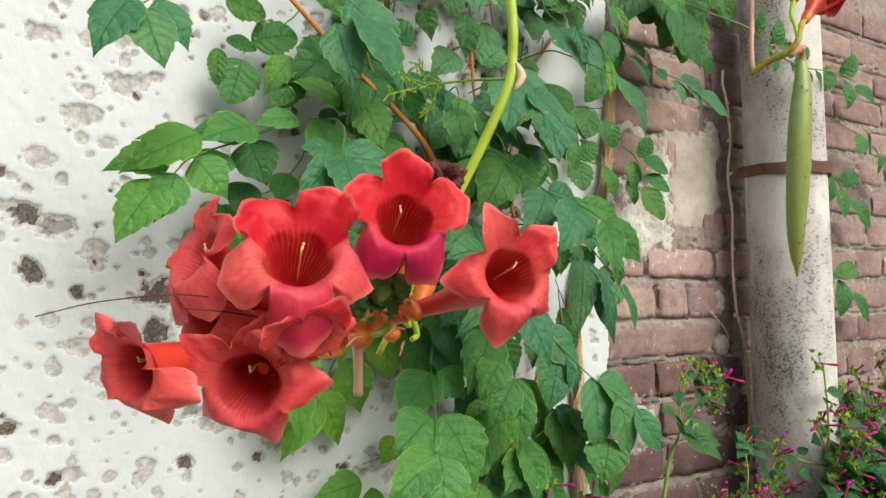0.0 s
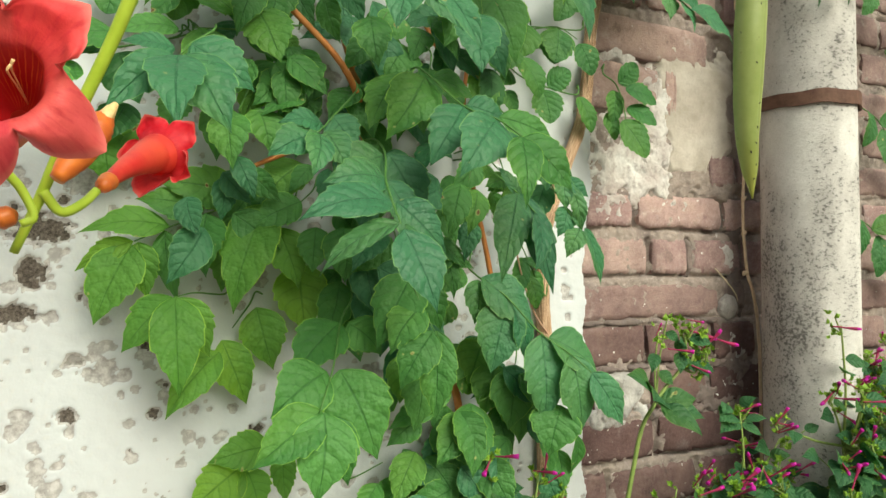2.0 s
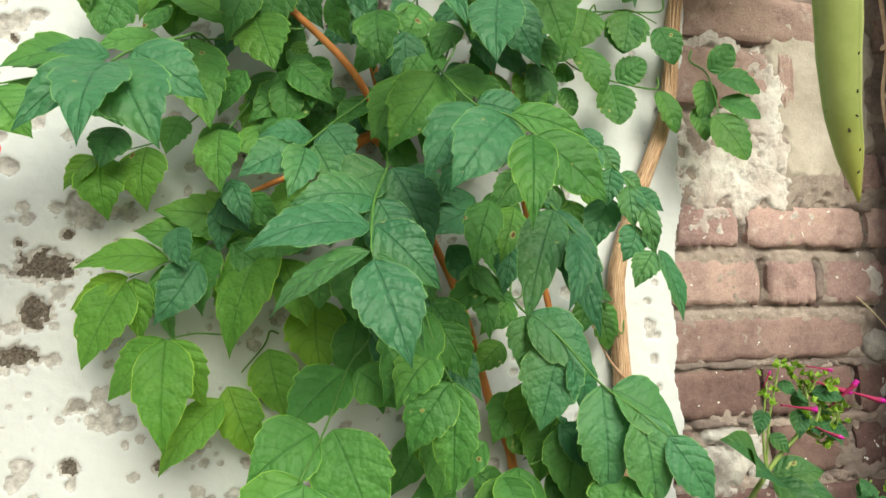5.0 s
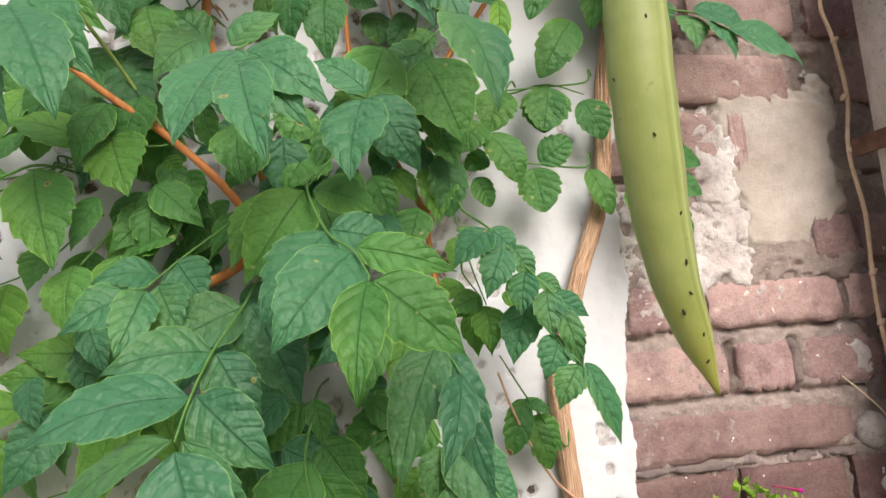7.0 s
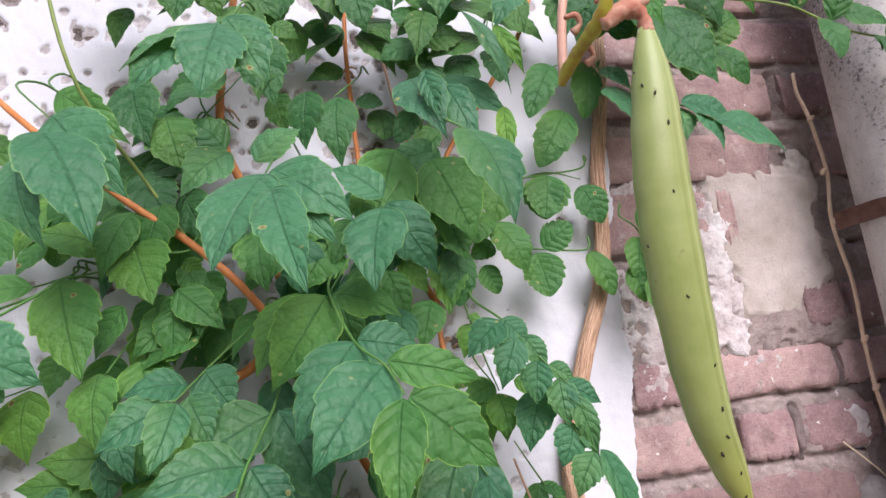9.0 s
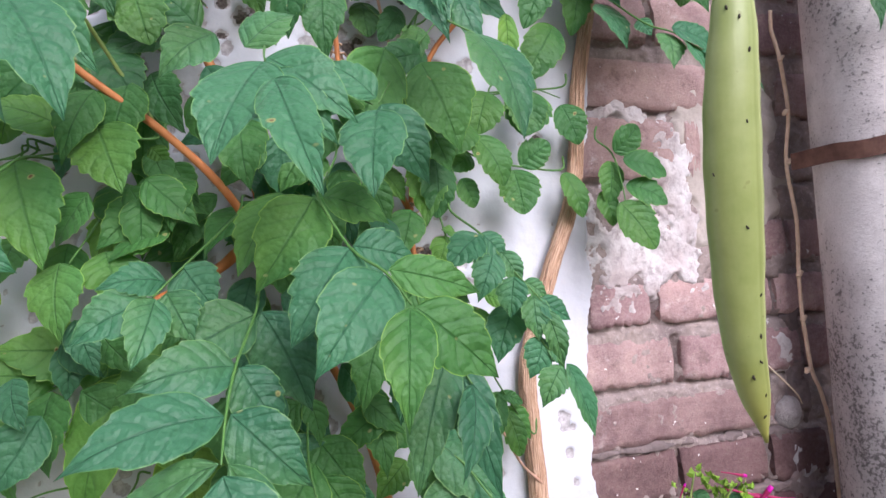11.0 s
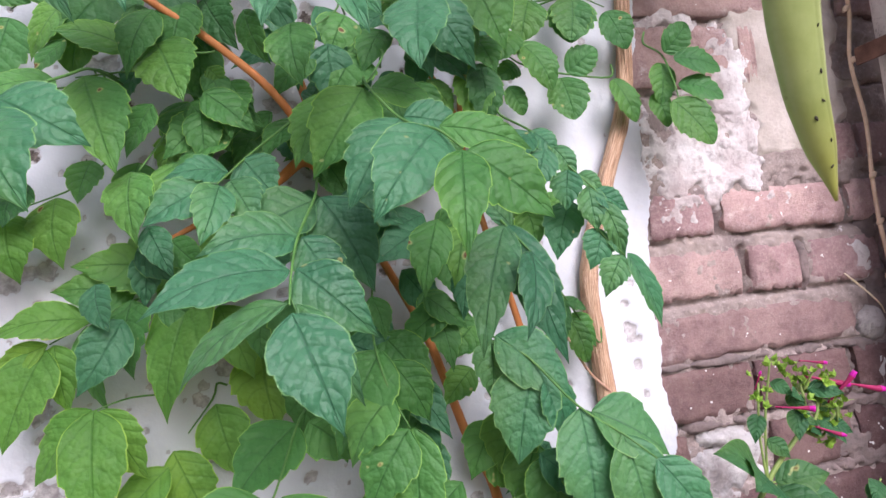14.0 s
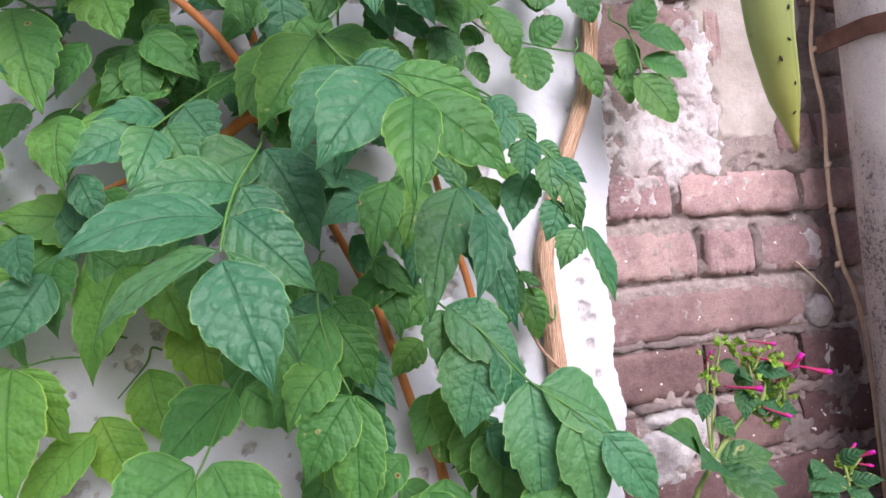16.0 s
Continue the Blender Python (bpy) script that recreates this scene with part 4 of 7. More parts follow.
# drooping leaf right of the centre
leaf("N", [(0.757, -0.19, 1.195), (0.764, -0.23, 1.168), (0.774, -0.255, 1.142)],
     [(0.762, -0.235, 1.166, 0.722, -0.275, 1.074, 0.36),
      (0.774, -0.257, 1.142, 0.753, -0.29, 1.081, 0.42),
      (0.766, -0.235, 1.166, 0.789, -0.27, 1.059, 0.32),
      (0.772, -0.225, 1.165, 0.749, -0.215, 1.198, 0.41)])
leaf("G", [(0.763, -0.12, 1.217), (0.734, -0.17, 1.184)],
     [(0.751, -0.16, 1.178, 0.732, -0.175, 1.122, 0.55),
      (0.724, -0.17, 1.183, 0.702, -0.19, 1.117, 0.50)])
# long leaf beside the white strip
leaf("B", [(0.773, -0.08, 1.092), (0.779, -0.11, 1.073), (0.806, -0.13, 1.05), (0.834, -0.165, 1.006), (0.862, -0.19, 0.981), (0.886, -0.2, 0.958)],
     [(0.777, -0.11, 1.07, 0.77, -0.115, 1.014, 0.64),
      (0.782, -0.112, 1.073, 0.845, -0.14, 1.006, 0.57),
      (0.81, -0.13, 1.042, 0.783, -0.135, 0.955, 0.70),
      (0.818, -0.135, 1.03, 0.834, -0.13, 0.965, 0.63),
      (0.836, -0.165, 1.003, 0.834, -0.175, 0.894, 0.53),
      (0.845, -0.17, 1, 0.911, -0.185, 0.955, 0.72),
      (0.862, -0.19, 0.981, 0.88, -0.19, 0.881, 0.51),
      (0.886, -0.2, 0.958, 0.93, -0.205, 0.892, 0.50)])
leaf("G", [(0.863, -0.06, 0.96), (0.831, -0.11, 0.956)],
     [(0.831, -0.11, 0.956, 0.818, -0.12, 0.877, 0.80),
      (0.806, -0.07, 0.991, 0.781, -0.075, 0.931, 0.91),
      (0.819, -0.08, 0.959, 0.798, -0.085, 0.887, 0.69),
      (0.855, -0.18, 0.918, 0.831, -0.19, 0.86, 0.95),
      (0.864, -0.1, 0.947, 0.849, -0.105, 0.877, 0.54)])
# fingered leaf below the centre
leaf("G", [(0.665, -0.12, 1.109), (0.659, -0.17, 1.08), (0.665, -0.195, 1.044), (0.676, -0.205, 1.017)],
     [(0.664, -0.17, 1.078, 0.618, -0.185, 0.998, 0.61),
      (0.67, -0.175, 1.068, 0.699, -0.175, 1.013, 0.59),
      (0.666, -0.195, 1.043, 0.627, -0.2, 0.994, 0.69),
      (0.675, -0.205, 1.017, 0.637, -0.205, 0.956, 0.62),
      (0.679, -0.206, 1.017, 0.676, -0.21, 0.922, 0.43),
      (0.682, -0.15, 0.979, 0.673, -0.155, 0.897, 0.57),
      (0.669, -0.13, 0.982, 0.663, -0.135, 0.927, 0.72)])
# leaf low in the middle
leaf("G", [(0.614, -0.1, 1.047), (0.592, -0.136, 1.026), (0.57, -0.19, 0.983), (0.547, -0.23, 0.947)],
     [(0.589, -0.14, 1.023, 0.534, -0.165, 0.973, 0.74),
      (0.599, -0.14, 1.023, 0.636, -0.15, 0.987, 0.82),
      (0.562, -0.195, 0.979, 0.504, -0.21, 0.941, 0.82),
      (0.575, -0.195, 0.98, 0.61, -0.215, 0.89, 0.67),
      (0.55, -0.225, 0.947, 0.483, -0.24, 0.903, 0.61),
      (0.551, -0.232, 0.946, 0.54, -0.25, 0.868, 0.73),
      (0.561, -0.225, 0.941, 0.575, -0.235, 0.874, 0.55)])
leaf("F", [(0.587, -0.04, 0.905), (0.529, -0.06, 0.898)],
     [(0.528, -0.06, 0.875, 0.458, -0.065, 0.864, 0.62),
      (0.497, -0.06, 0.855, 0.438, -0.07, 0.813, 0.73),
      (0.501, -0.06, 0.852, 0.517, -0.07, 0.797, 0.67),
      (0.543, -0.06, 0.866, 0.545, -0.07, 0.809, 0.52),
      (0.584, -0.05, 0.926, 0.559, -0.055, 0.893, 0.86)])
# pale leaf low on the plaster
leaf("F", [(0.497, -0.04, 1.164), (0.457, -0.05, 1.148), (0.415, -0.06, 1.13), (0.38, -0.065, 1.113)],
     [(0.415, -0.06, 1.131, 0.325, -0.065, 1.124, 0.42),
      (0.379, -0.065, 1.113, 0.321, -0.05, 1.08, 0.39),
      (0.377, -0.066, 1.109, 0.343, -0.082, 1.025, 0.60),
      (0.384, -0.066, 1.112, 0.394, -0.07, 1.05, 0.53)])
leaf("G", [(0.487, -0.03, 1.167), (0.455, -0.05, 1.151)],
     [(0.41, -0.06, 1.126, 0.424, -0.07, 1.045, 0.39),
      (0.453, -0.075, 1.145, 0.451, -0.09, 1.074, 0.70),
      (0.452, -0.05, 1.152, 0.381, -0.06, 1.162, 0.59)])
# hanging leaf of three fingers
leaf("F", [(0.478, -0.03, 1.053), (0.443, -0.06, 1.056), (0.42, -0.09, 1.052)],
     [(0.418, -0.09, 1.053, 0.37, -0.092, 0.996, 0.62),
      (0.421, -0.095, 1.053, 0.426, -0.128, 0.951, 0.49),
      (0.425, -0.09, 1.052, 0.458, -0.09, 0.985, 0.55)])
leaf("F", [(0.508, -0.02, 1.04), (0.486, -0.04, 1.013)],
     [(0.47, -0.06, 0.988, 0.412, -0.085, 0.923, 0.48),
      (0.473, -0.05, 1, 0.504, -0.045, 0.921, 0.53),
      (0.513, -0.04, 1.037, 0.534, -0.045, 0.96, 0.66)])
leaf("F", [(0.553, -0.06, 1.168), (0.525, -0.085, 1.155)],
     [(0.517, -0.088, 1.157, 0.476, -0.11, 1.036, 0.47),
      (0.529, -0.085, 1.131, 0.556, -0.09, 1.06, 0.60),
      (0.562, -0.05, 1.09, 0.57, -0.055, 1.004, 0.73)])
leaf("G", [(0.579, -0.05, 1.182), (0.558, -0.08, 1.163)],
     [(0.554, -0.1, 1.161, 0.495, -0.1, 1.131, 0.65),
      (0.598, -0.12, 1.131, 0.598, -0.13, 1.068, 0.81),
      (0.481, -0.05, 1.124, 0.472, -0.05, 1.056, 0.59),
      (0.569, -0.11, 1.131, 0.564, -0.115, 1.079, 0.75)])
# dark leaves against the plaster
leaf("G", [(0.51, -0.03, 1.187), (0.491, -0.045, 1.173)],
     [(0.491, -0.05, 1.172, 0.4, -0.06, 1.182, 0.57),
      (0.565, -0.06, 1.211, 0.511, -0.07, 1.158, 0.74),
      (0.509, -0.045, 1.182, 0.473, -0.05, 1.123, 0.69)])
# small light cluster
leaf("B", [(0.61, -0.13, 1.289), (0.574, -0.18, 1.248), (0.549, -0.205, 1.22)],
     [(0.547, -0.205, 1.219, 0.497, -0.22, 1.19, 0.61),
      (0.551, -0.205, 1.219, 0.537, -0.235, 1.171, 0.52),
      (0.558, -0.2, 1.223, 0.576, -0.215, 1.187, 0.78),
      (0.568, -0.185, 1.243, 0.593, -0.195, 1.207, 0.86),
      (0.557, -0.19, 1.232, 0.51, -0.2, 1.228, 0.65)])
# broad leaf in front of the plaster
leaf("B", [(0.449, -0.2, 1.31), (0.426, -0.26, 1.274), (0.418, -0.28, 1.258)],
     [(0.417, -0.28, 1.257, 0.415, -0.34, 1.188, 0.48),
      (0.422, -0.28, 1.259, 0.456, -0.31, 1.193, 0.68),
      (0.413, -0.28, 1.257, 0.364, -0.3, 1.201, 0.41),
      (0.426, -0.26, 1.274, 0.48, -0.265, 1.24, 0.79),
      (0.414, -0.27, 1.265, 0.375, -0.28, 1.265, 0.59)])
leaf("G", [(0.493, -0.1, 1.283), (0.48, -0.13, 1.252)],
     [(0.471, -0.12, 1.253, 0.474, -0.14, 1.188, 0.64),
      (0.541, -0.11, 1.27, 0.508, -0.11, 1.263, 1.00),
      (0.503, -0.11, 1.262, 0.516, -0.12, 1.212, 0.86)])
# leaves beside the orange stem
leaf("G", [(0.547, -0.12, 1.358), (0.521, -0.12, 1.359), (0.498, -0.12, 1.369)],
     [(0.5, -0.12, 1.369, 0.522, -0.145, 1.306, 0.76),
      (0.478, -0.11, 1.365, 0.414, -0.115, 1.387, 0.65),
      (0.421, -0.08, 1.427, 0.385, -0.085, 1.37, 0.56)])
leaf("G", [(0.506, -0.1, 1.353), (0.472, -0.11, 1.346), (0.433, -0.12, 1.338)],
     [(0.441, -0.125, 1.337, 0.466, -0.15, 1.246, 0.56),
      (0.42, -0.125, 1.333, 0.361, -0.14, 1.316, 0.53)])
leaf("G", [(0.556, -0.08, 1.3), (0.512, -0.09, 1.294)],
     [(0.517, -0.09, 1.317, 0.505, -0.095, 1.273, 0.90),
      (0.545, -0.08, 1.298, 0.509, -0.085, 1.277, 0.99),
      (0.467, -0.07, 1.273, 0.462, -0.08, 1.206, 0.62),
      (0.513, -0.06, 1.276, 0.488, -0.065, 1.246, 0.78),
      (0.425, -0.06, 1.28, 0.411, -0.065, 1.239, 0.86)])
# leaves high on the left
leaf("B", [(0.416, -0.16, 1.507), (0.457, -0.2, 1.458)],
     [(0.457, -0.21, 1.441, 0.502, -0.24, 1.34, 0.50),
      (0.456, -0.19, 1.464, 0.517, -0.206, 1.385, 0.60),
      (0.437, -0.2, 1.428, 0.46, -0.22, 1.344, 0.52)])
leaf("G", [(0.42, -0.1, 1.542), (0.435, -0.12, 1.52)],
     [(0.431, -0.11, 1.525, 0.498, -0.12, 1.466, 0.42)])
# upper left leaf
leaf("B", [(0.611, -0.16, 1.592), (0.606, -0.21, 1.546), (0.598, -0.24, 1.52)],
     [(0.596, -0.24, 1.519, 0.583, -0.26, 1.446, 0.70),
      (0.602, -0.235, 1.528, 0.634, -0.25, 1.462, 0.66),
      (0.573, -0.23, 1.512, 0.525, -0.24, 1.455, 0.47),
      (0.583, -0.235, 1.521, 0.52, -0.24, 1.477, 0.34)])
leaf("D", [(0.616, -0.08, 1.638), (0.615, -0.12, 1.581)],
     [(0.616, -0.13, 1.574, 0.635, -0.14, 1.493, 0.62),
      (0.59, -0.09, 1.652, 0.52, -0.1, 1.616, 0.52),
      (0.583, -0.07, 1.563, 0.518, -0.08, 1.515, 0.56),
      (0.531, -0.05, 1.529, 0.483, -0.055, 1.49, 0.73),
      (0.504, -0.055, 1.486, 0.515, -0.06, 1.427, 0.88)])
# upper leaf with a yellow tip
leaf("B", [(0.64, -0.17, 1.443), (0.632, -0.24, 1.396), (0.63, -0.28, 1.374)],
     [(0.629, -0.28, 1.373, 0.594, -0.31, 1.298, 0.61),
      (0.634, -0.3, 1.355, 0.654, -0.36, 1.271, 0.33),
      (0.633, -0.25, 1.387, 0.691, -0.28, 1.336, 0.56),
      (0.636, -0.26, 1.375, 0.678, -0.275, 1.319, 0.49),
      (0.619, -0.22, 1.405, 0.657, -0.215, 1.438, 0.79),
      (0.598, -0.2, 1.422, 0.556, -0.205, 1.384, 0.71)])
leaf("B", [(0.751, -0.14, 1.413), (0.725, -0.2, 1.372)],
     [(0.718, -0.225, 1.359, 0.703, -0.265, 1.284, 0.57),
      (0.727, -0.2, 1.371, 0.765, -0.207, 1.303, 0.60),
      (0.725, -0.19, 1.379, 0.681, -0.18, 1.414, 0.64)])
leaf("G", [(0.664, -0.09, 1.41), (0.635, -0.14, 1.369)],
     [(0.617, -0.16, 1.366, 0.62, -0.182, 1.303, 0.64),
      (0.679, -0.11, 1.357, 0.648, -0.12, 1.311, 1.00),
      (0.672, -0.1, 1.4, 0.65, -0.11, 1.353, 0.80)])
# string of small leaflets before the trunk
leaf("B", [(0.818, -0.1, 1.293), (0.838, -0.13, 1.266), (0.857, -0.14, 1.238), (0.877, -0.15, 1.211), (0.893, -0.155, 1.191)],
     [(0.836, -0.13, 1.266, 0.798, -0.135, 1.233, 0.73),
      (0.837, -0.13, 1.267, 0.861, -0.135, 1.238, 0.69),
      (0.847, -0.137, 1.248, 0.825, -0.145, 1.2, 0.62),
      (0.854, -0.138, 1.248, 0.874, -0.142, 1.215, 0.61),
      (0.863, -0.145, 1.223, 0.855, -0.15, 1.183, 0.74),
      (0.873, -0.147, 1.218, 0.896, -0.15, 1.202, 0.62),
      (0.88, -0.15, 1.205, 0.882, -0.155, 1.159, 0.61),
      (0.884, -0.152, 1.199, 0.917, -0.155, 1.178, 0.61),
      (0.89, -0.155, 1.189, 0.905, -0.16, 1.133, 0.37),
      (0.873, -0.12, 1.196, 0.85, -0.125, 1.139, 0.62)])
leaf("B", [(0.886, -0.11, 1.201), (0.884, -0.15, 1.163), (0.903, -0.16, 1.135)],
     [(0.887, -0.15, 1.163, 0.87, -0.152, 1.125, 0.75),
      (0.891, -0.152, 1.157, 0.907, -0.155, 1.131, 0.56),
      (0.901, -0.158, 1.136, 0.878, -0.16, 1.098, 0.64),
      (0.906, -0.16, 1.137, 0.935, -0.158, 1.062, 0.38)])
leaf("G", [(0.822, -0.06, 1.235), (0.832, -0.09, 1.206)],
     [(0.833, -0.09, 1.206, 0.796, -0.095, 1.192, 0.70),
      (0.819, -0.07, 1.222, 0.792, -0.075, 1.203, 0.83),
      (0.833, -0.1, 1.196, 0.837, -0.105, 1.151, 0.71),
      (0.857, -0.08, 1.207, 0.89, -0.085, 1.191, 0.59),
      (0.837, -0.06, 1.272, 0.818, -0.065, 1.278, 1.00),
      (0.825, -0.06, 1.192, 0.832, -0.065, 1.146, 0.57)])
# leaf high before the plaster
leaf("B", [(0.29, -0.16, 1.483), (0.261, -0.24, 1.413), (0.237, -0.28, 1.375)],
     [(0.229, -0.28, 1.378, 0.199, -0.3, 1.317, 0.57),
      (0.237, -0.285, 1.368, 0.253, -0.3, 1.314, 0.73),
      (0.249, -0.27, 1.384, 0.275, -0.28, 1.34, 0.69)])
# dark leaf above the flowers
leaf("G", [(0.431, -0.05, 1.354), (0.361, -0.12, 1.306), (0.296, -0.17, 1.269), (0.275, -0.19, 1.246)],
     [(0.272, -0.18, 1.26, 0.21, -0.19, 1.243, 0.59),
      (0.263, -0.19, 1.237, 0.223, -0.2, 1.173, 0.66),
      (0.276, -0.19, 1.245, 0.256, -0.195, 1.194, 0.70),
      (0.296, -0.17, 1.266, 0.33, -0.175, 1.226, 0.91)])
leaf("D", [(0.42, -0.05, 1.35), (0.364, -0.11, 1.311)],
     [(0.298, -0.16, 1.282, 0.239, -0.165, 1.282, 0.62),
      (0.359, -0.12, 1.311, 0.294, -0.13, 1.299, 0.66),
      (0.364, -0.11, 1.305, 0.384, -0.12, 1.252, 0.96),
      (0.372, -0.08, 1.26, 0.356, -0.085, 1.219, 0.97)])
# leaves over the top of the brick
leaf("D", [(0.902, -0.05, 1.682), (0.869, -0.1, 1.585)],
     [(1.059, -0.13, 1.607, 1.127, -0.14, 1.511, 0.70)])
leaf("G", [(0.842, -0.06, 1.529), (0.793, -0.1, 1.466)],
     [(0.747, -0.14, 1.443, 0.713, -0.15, 1.348, 0.60),
      (0.785, -0.13, 1.435, 0.82, -0.14, 1.347, 0.74),
      (1.004, -0.16, 1.638, 1.054, -0.17, 1.562, 0.50),
      (1.119, -0.16, 1.676, 1.172, -0.17, 1.581, 0.48)])
leaf("D", [(1.108, -0.05, 1.767), (1.036, -0.1, 1.673)],
     [(1.025, -0.11, 1.666, 0.972, -0.12, 1.571, 0.72),
      (1.039, -0.11, 1.659, 1.073, -0.12, 1.572, 0.86),
      (1.117, -0.11, 1.678, 1.169, -0.12, 1.601, 0.79)])
leaf("G", [(0.426, -0.06, 1.354), (0.363, -0.15, 1.313)],
     [(0.299, -0.18, 1.29, 0.224, -0.2, 1.242, 0.52, "F"),
      (0.361, -0.15, 1.313, 0.301, -0.17, 1.286, 0.75, "G"),
      (0.331, -0.15, 1.278, 0.292, -0.17, 1.237, 0.70, "G")])
# round dark leaves high on the plaster
leaf("O", [(0.723, -0.05, 1.642), (0.769, -0.08, 1.598), (0.795, -0.1, 1.583)],
     [(0.727, -0.07, 1.606, 0.764, -0.075, 1.605, 0.76),
      (0.794, -0.1, 1.578, 0.749, -0.11, 1.56, 0.72),
      (0.796, -0.1, 1.586, 0.84, -0.11, 1.587, 0.83),
      (0.818, -0.09, 1.623, 0.77, -0.1, 1.597, 0.35),
      (0.799, -0.09, 1.565, 0.795, -0.1, 1.515, 0.80),
      (0.84, -0.08, 1.58, 0.844, -0.1, 1.514, 0.56),
      (0.705, -0.05, 1.637, 0.699, -0.06, 1.592, 0.59)])
leaf("O", [(0.816, -0.05, 1.513), (0.783, -0.05, 1.501), (0.751, -0.04, 1.531)],
     [(0.749, -0.035, 1.535, 0.753, -0.045, 1.493, 0.77),
      (0.722, -0.05, 1.539, 0.751, -0.06, 1.53, 0.74),
      (0.79, -0.05, 1.523, 0.762, -0.06, 1.484, 0.56),
      (0.804, -0.09, 1.459, 0.742, -0.11, 1.437, 0.53),
      (0.801, -0.08, 1.492, 0.782, -0.1, 1.448, 0.56),
      (0.762, -0.04, 1.457, 0.727, -0.05, 1.439, 0.62),
      (0.879, -0.08, 1.586, 0.881, -0.1, 1.538, 0.63)])
leaf("D", [(0.727, -0.05, 1.569), (0.694, -0.11, 1.516)],
     [(0.697, -0.11, 1.515, 0.695, -0.125, 1.433, 0.53),
      (0.666, -0.11, 1.522, 0.66, -0.12, 1.457, 0.57),
      (0.995, -0.09, 1.666, 0.956, -0.11, 1.575, 0.54)])
leaf("R", [(1.002, -0.04, 1.595), (0.935, -0.12, 1.542)],
     [(0.93, -0.13, 1.539, 0.891, -0.145, 1.475, 0.45),
      (0.972, -0.06, 1.515, 0.924, -0.07, 1.444, 0.53),
      (1.013, -0.05, 1.585, 0.996, -0.06, 1.508, 0.49)])
# drooping bluish leaf
leaf("N", [(0.795, -0.1, 1.583), (0.773, -0.17, 1.518), (0.792, -0.2, 1.483)],
     [(0.76, -0.19, 1.493, 0.779, -0.235, 1.417, 0.53),
      (0.787, -0.21, 1.478, 0.808, -0.235, 1.401, 0.36),
      (0.809, -0.22, 1.546, 0.845, -0.235, 1.458, 0.24)])
leaf("B", [(0.824, -0.15, 1.661), (0.797, -0.22, 1.585)],
     [(0.795, -0.23, 1.59, 0.781, -0.25, 1.524, 0.58),
      (0.9, -0.14, 1.623, 0.865, -0.15, 1.572, 0.51),
      (0.79, -0.19, 1.493, 0.849, -0.205, 1.447, 0.39),
      (0.767, -0.225, 1.484, 0.775, -0.24, 1.43, 0.32)])
leaf("F", [(0.866, -0.15, 1.589), (0.838, -0.22, 1.531)],
     [(0.837, -0.225, 1.528, 0.859, -0.23, 1.476, 0.27),
      (0.841, -0.21, 1.454, 0.834, -0.22, 1.393, 0.28)])
tube("branch", [(0.750, -0.028, 1.689), (0.756, -0.028, 1.633), (0.764, -0.028, 1.579), (0.771, -0.028, 1.536), (0.780, -0.028, 1.493), (0.792, -0.028, 1.448)], [0.0016, 0.0018, 0.0015], STEM_PINK, vine, 7, 5, 0.05, 8, "thin pinkish shoot on the plaster")
# round leaves and leaves round the edges
leaf("R", [(0.99, -0.04, 1.45), (0.931, -0.055, 1.438), (0.879, -0.06, 1.431), (0.834, -0.07, 1.42)],
     [(0.935, -0.06, 1.436, 0.922, -0.07, 1.382, 0.88),
      (0.878, -0.07, 1.429, 0.859, -0.08, 1.379, 0.8),
      (0.845, -0.06, 1.431, 0.831, -0.07, 1.394, 0.8)])
leaf("R", [(0.977, -0.045, 1.347), (0.919, -0.055, 1.349), (0.866, -0.07, 1.354), (0.831, -0.08, 1.37)],
     [(0.92, -0.055, 1.35, 0.957, -0.06, 1.376, 0.75),
      (0.911, -0.055, 1.345, 0.915, -0.07, 1.292, 0.8),
      (0.857, -0.08, 1.376, 0.886, -0.09, 1.322, 0.66),
      (0.853, -0.08, 1.388, 0.819, -0.09, 1.355, 0.82),
      (0.81, -0.08, 1.355, 0.807, -0.09, 1.288, 0.58),
      (0.842, -0.07, 1.332, 0.858, -0.07, 1.301, 0.75),
      (0.86, -0.06, 1.358, 0.831, -0.07, 1.342, 0.7),
      (0.98, -0.05, 1.424, 0.996, -0.06, 1.375, 0.72),
      (0.978, -0.05, 1.343, 0.996, -0.06, 1.289, 0.52)])
leaf("R", [(1.024, -0.05, 1.384), (1.032, -0.07, 1.363), (1.029, -0.09, 1.326), (1.026, -0.1, 1.298)],
     [(1.029, -0.08, 1.361, 1.058, -0.09, 1.392, 0.75),
      (1.033, -0.09, 1.351, 1.086, -0.1, 1.334, 0.62),
      (1.035, -0.09, 1.322, 1.076, -0.11, 1.299, 0.72),
      (1.018, -0.1, 1.3, 1.052, -0.113, 1.246, 0.68),
      (1.03, -0.07, 1.353, 1.019, -0.08, 1.303, 0.6),
      (1.016, -0.07, 1.318, 1.024, -0.08, 1.277, 0.6)])
leaf("B", [(1.026, -0.06, 1.57), (1.051, -0.12, 1.501), (1.075, -0.14, 1.483), (1.102, -0.15, 1.46)],
     [(1.071, -0.13, 1.486, 1.065, -0.15, 1.438, 0.66),
      (1.087, -0.14, 1.475, 1.099, -0.16, 1.422, 0.62),
      (1.103, -0.15, 1.46, 1.182, -0.16, 1.419, 0.55),
      (1.073, -0.14, 1.488, 1.141, -0.14, 1.462, 0.5),
      (1.019, -0.08, 1.537, 1.046, -0.1, 1.478, 0.82),
      (1.054, -0.11, 1.509, 1.062, -0.12, 1.486, 0.8),
      (1.022, -0.07, 1.566, 1.046, -0.09, 1.53, 0.6)])
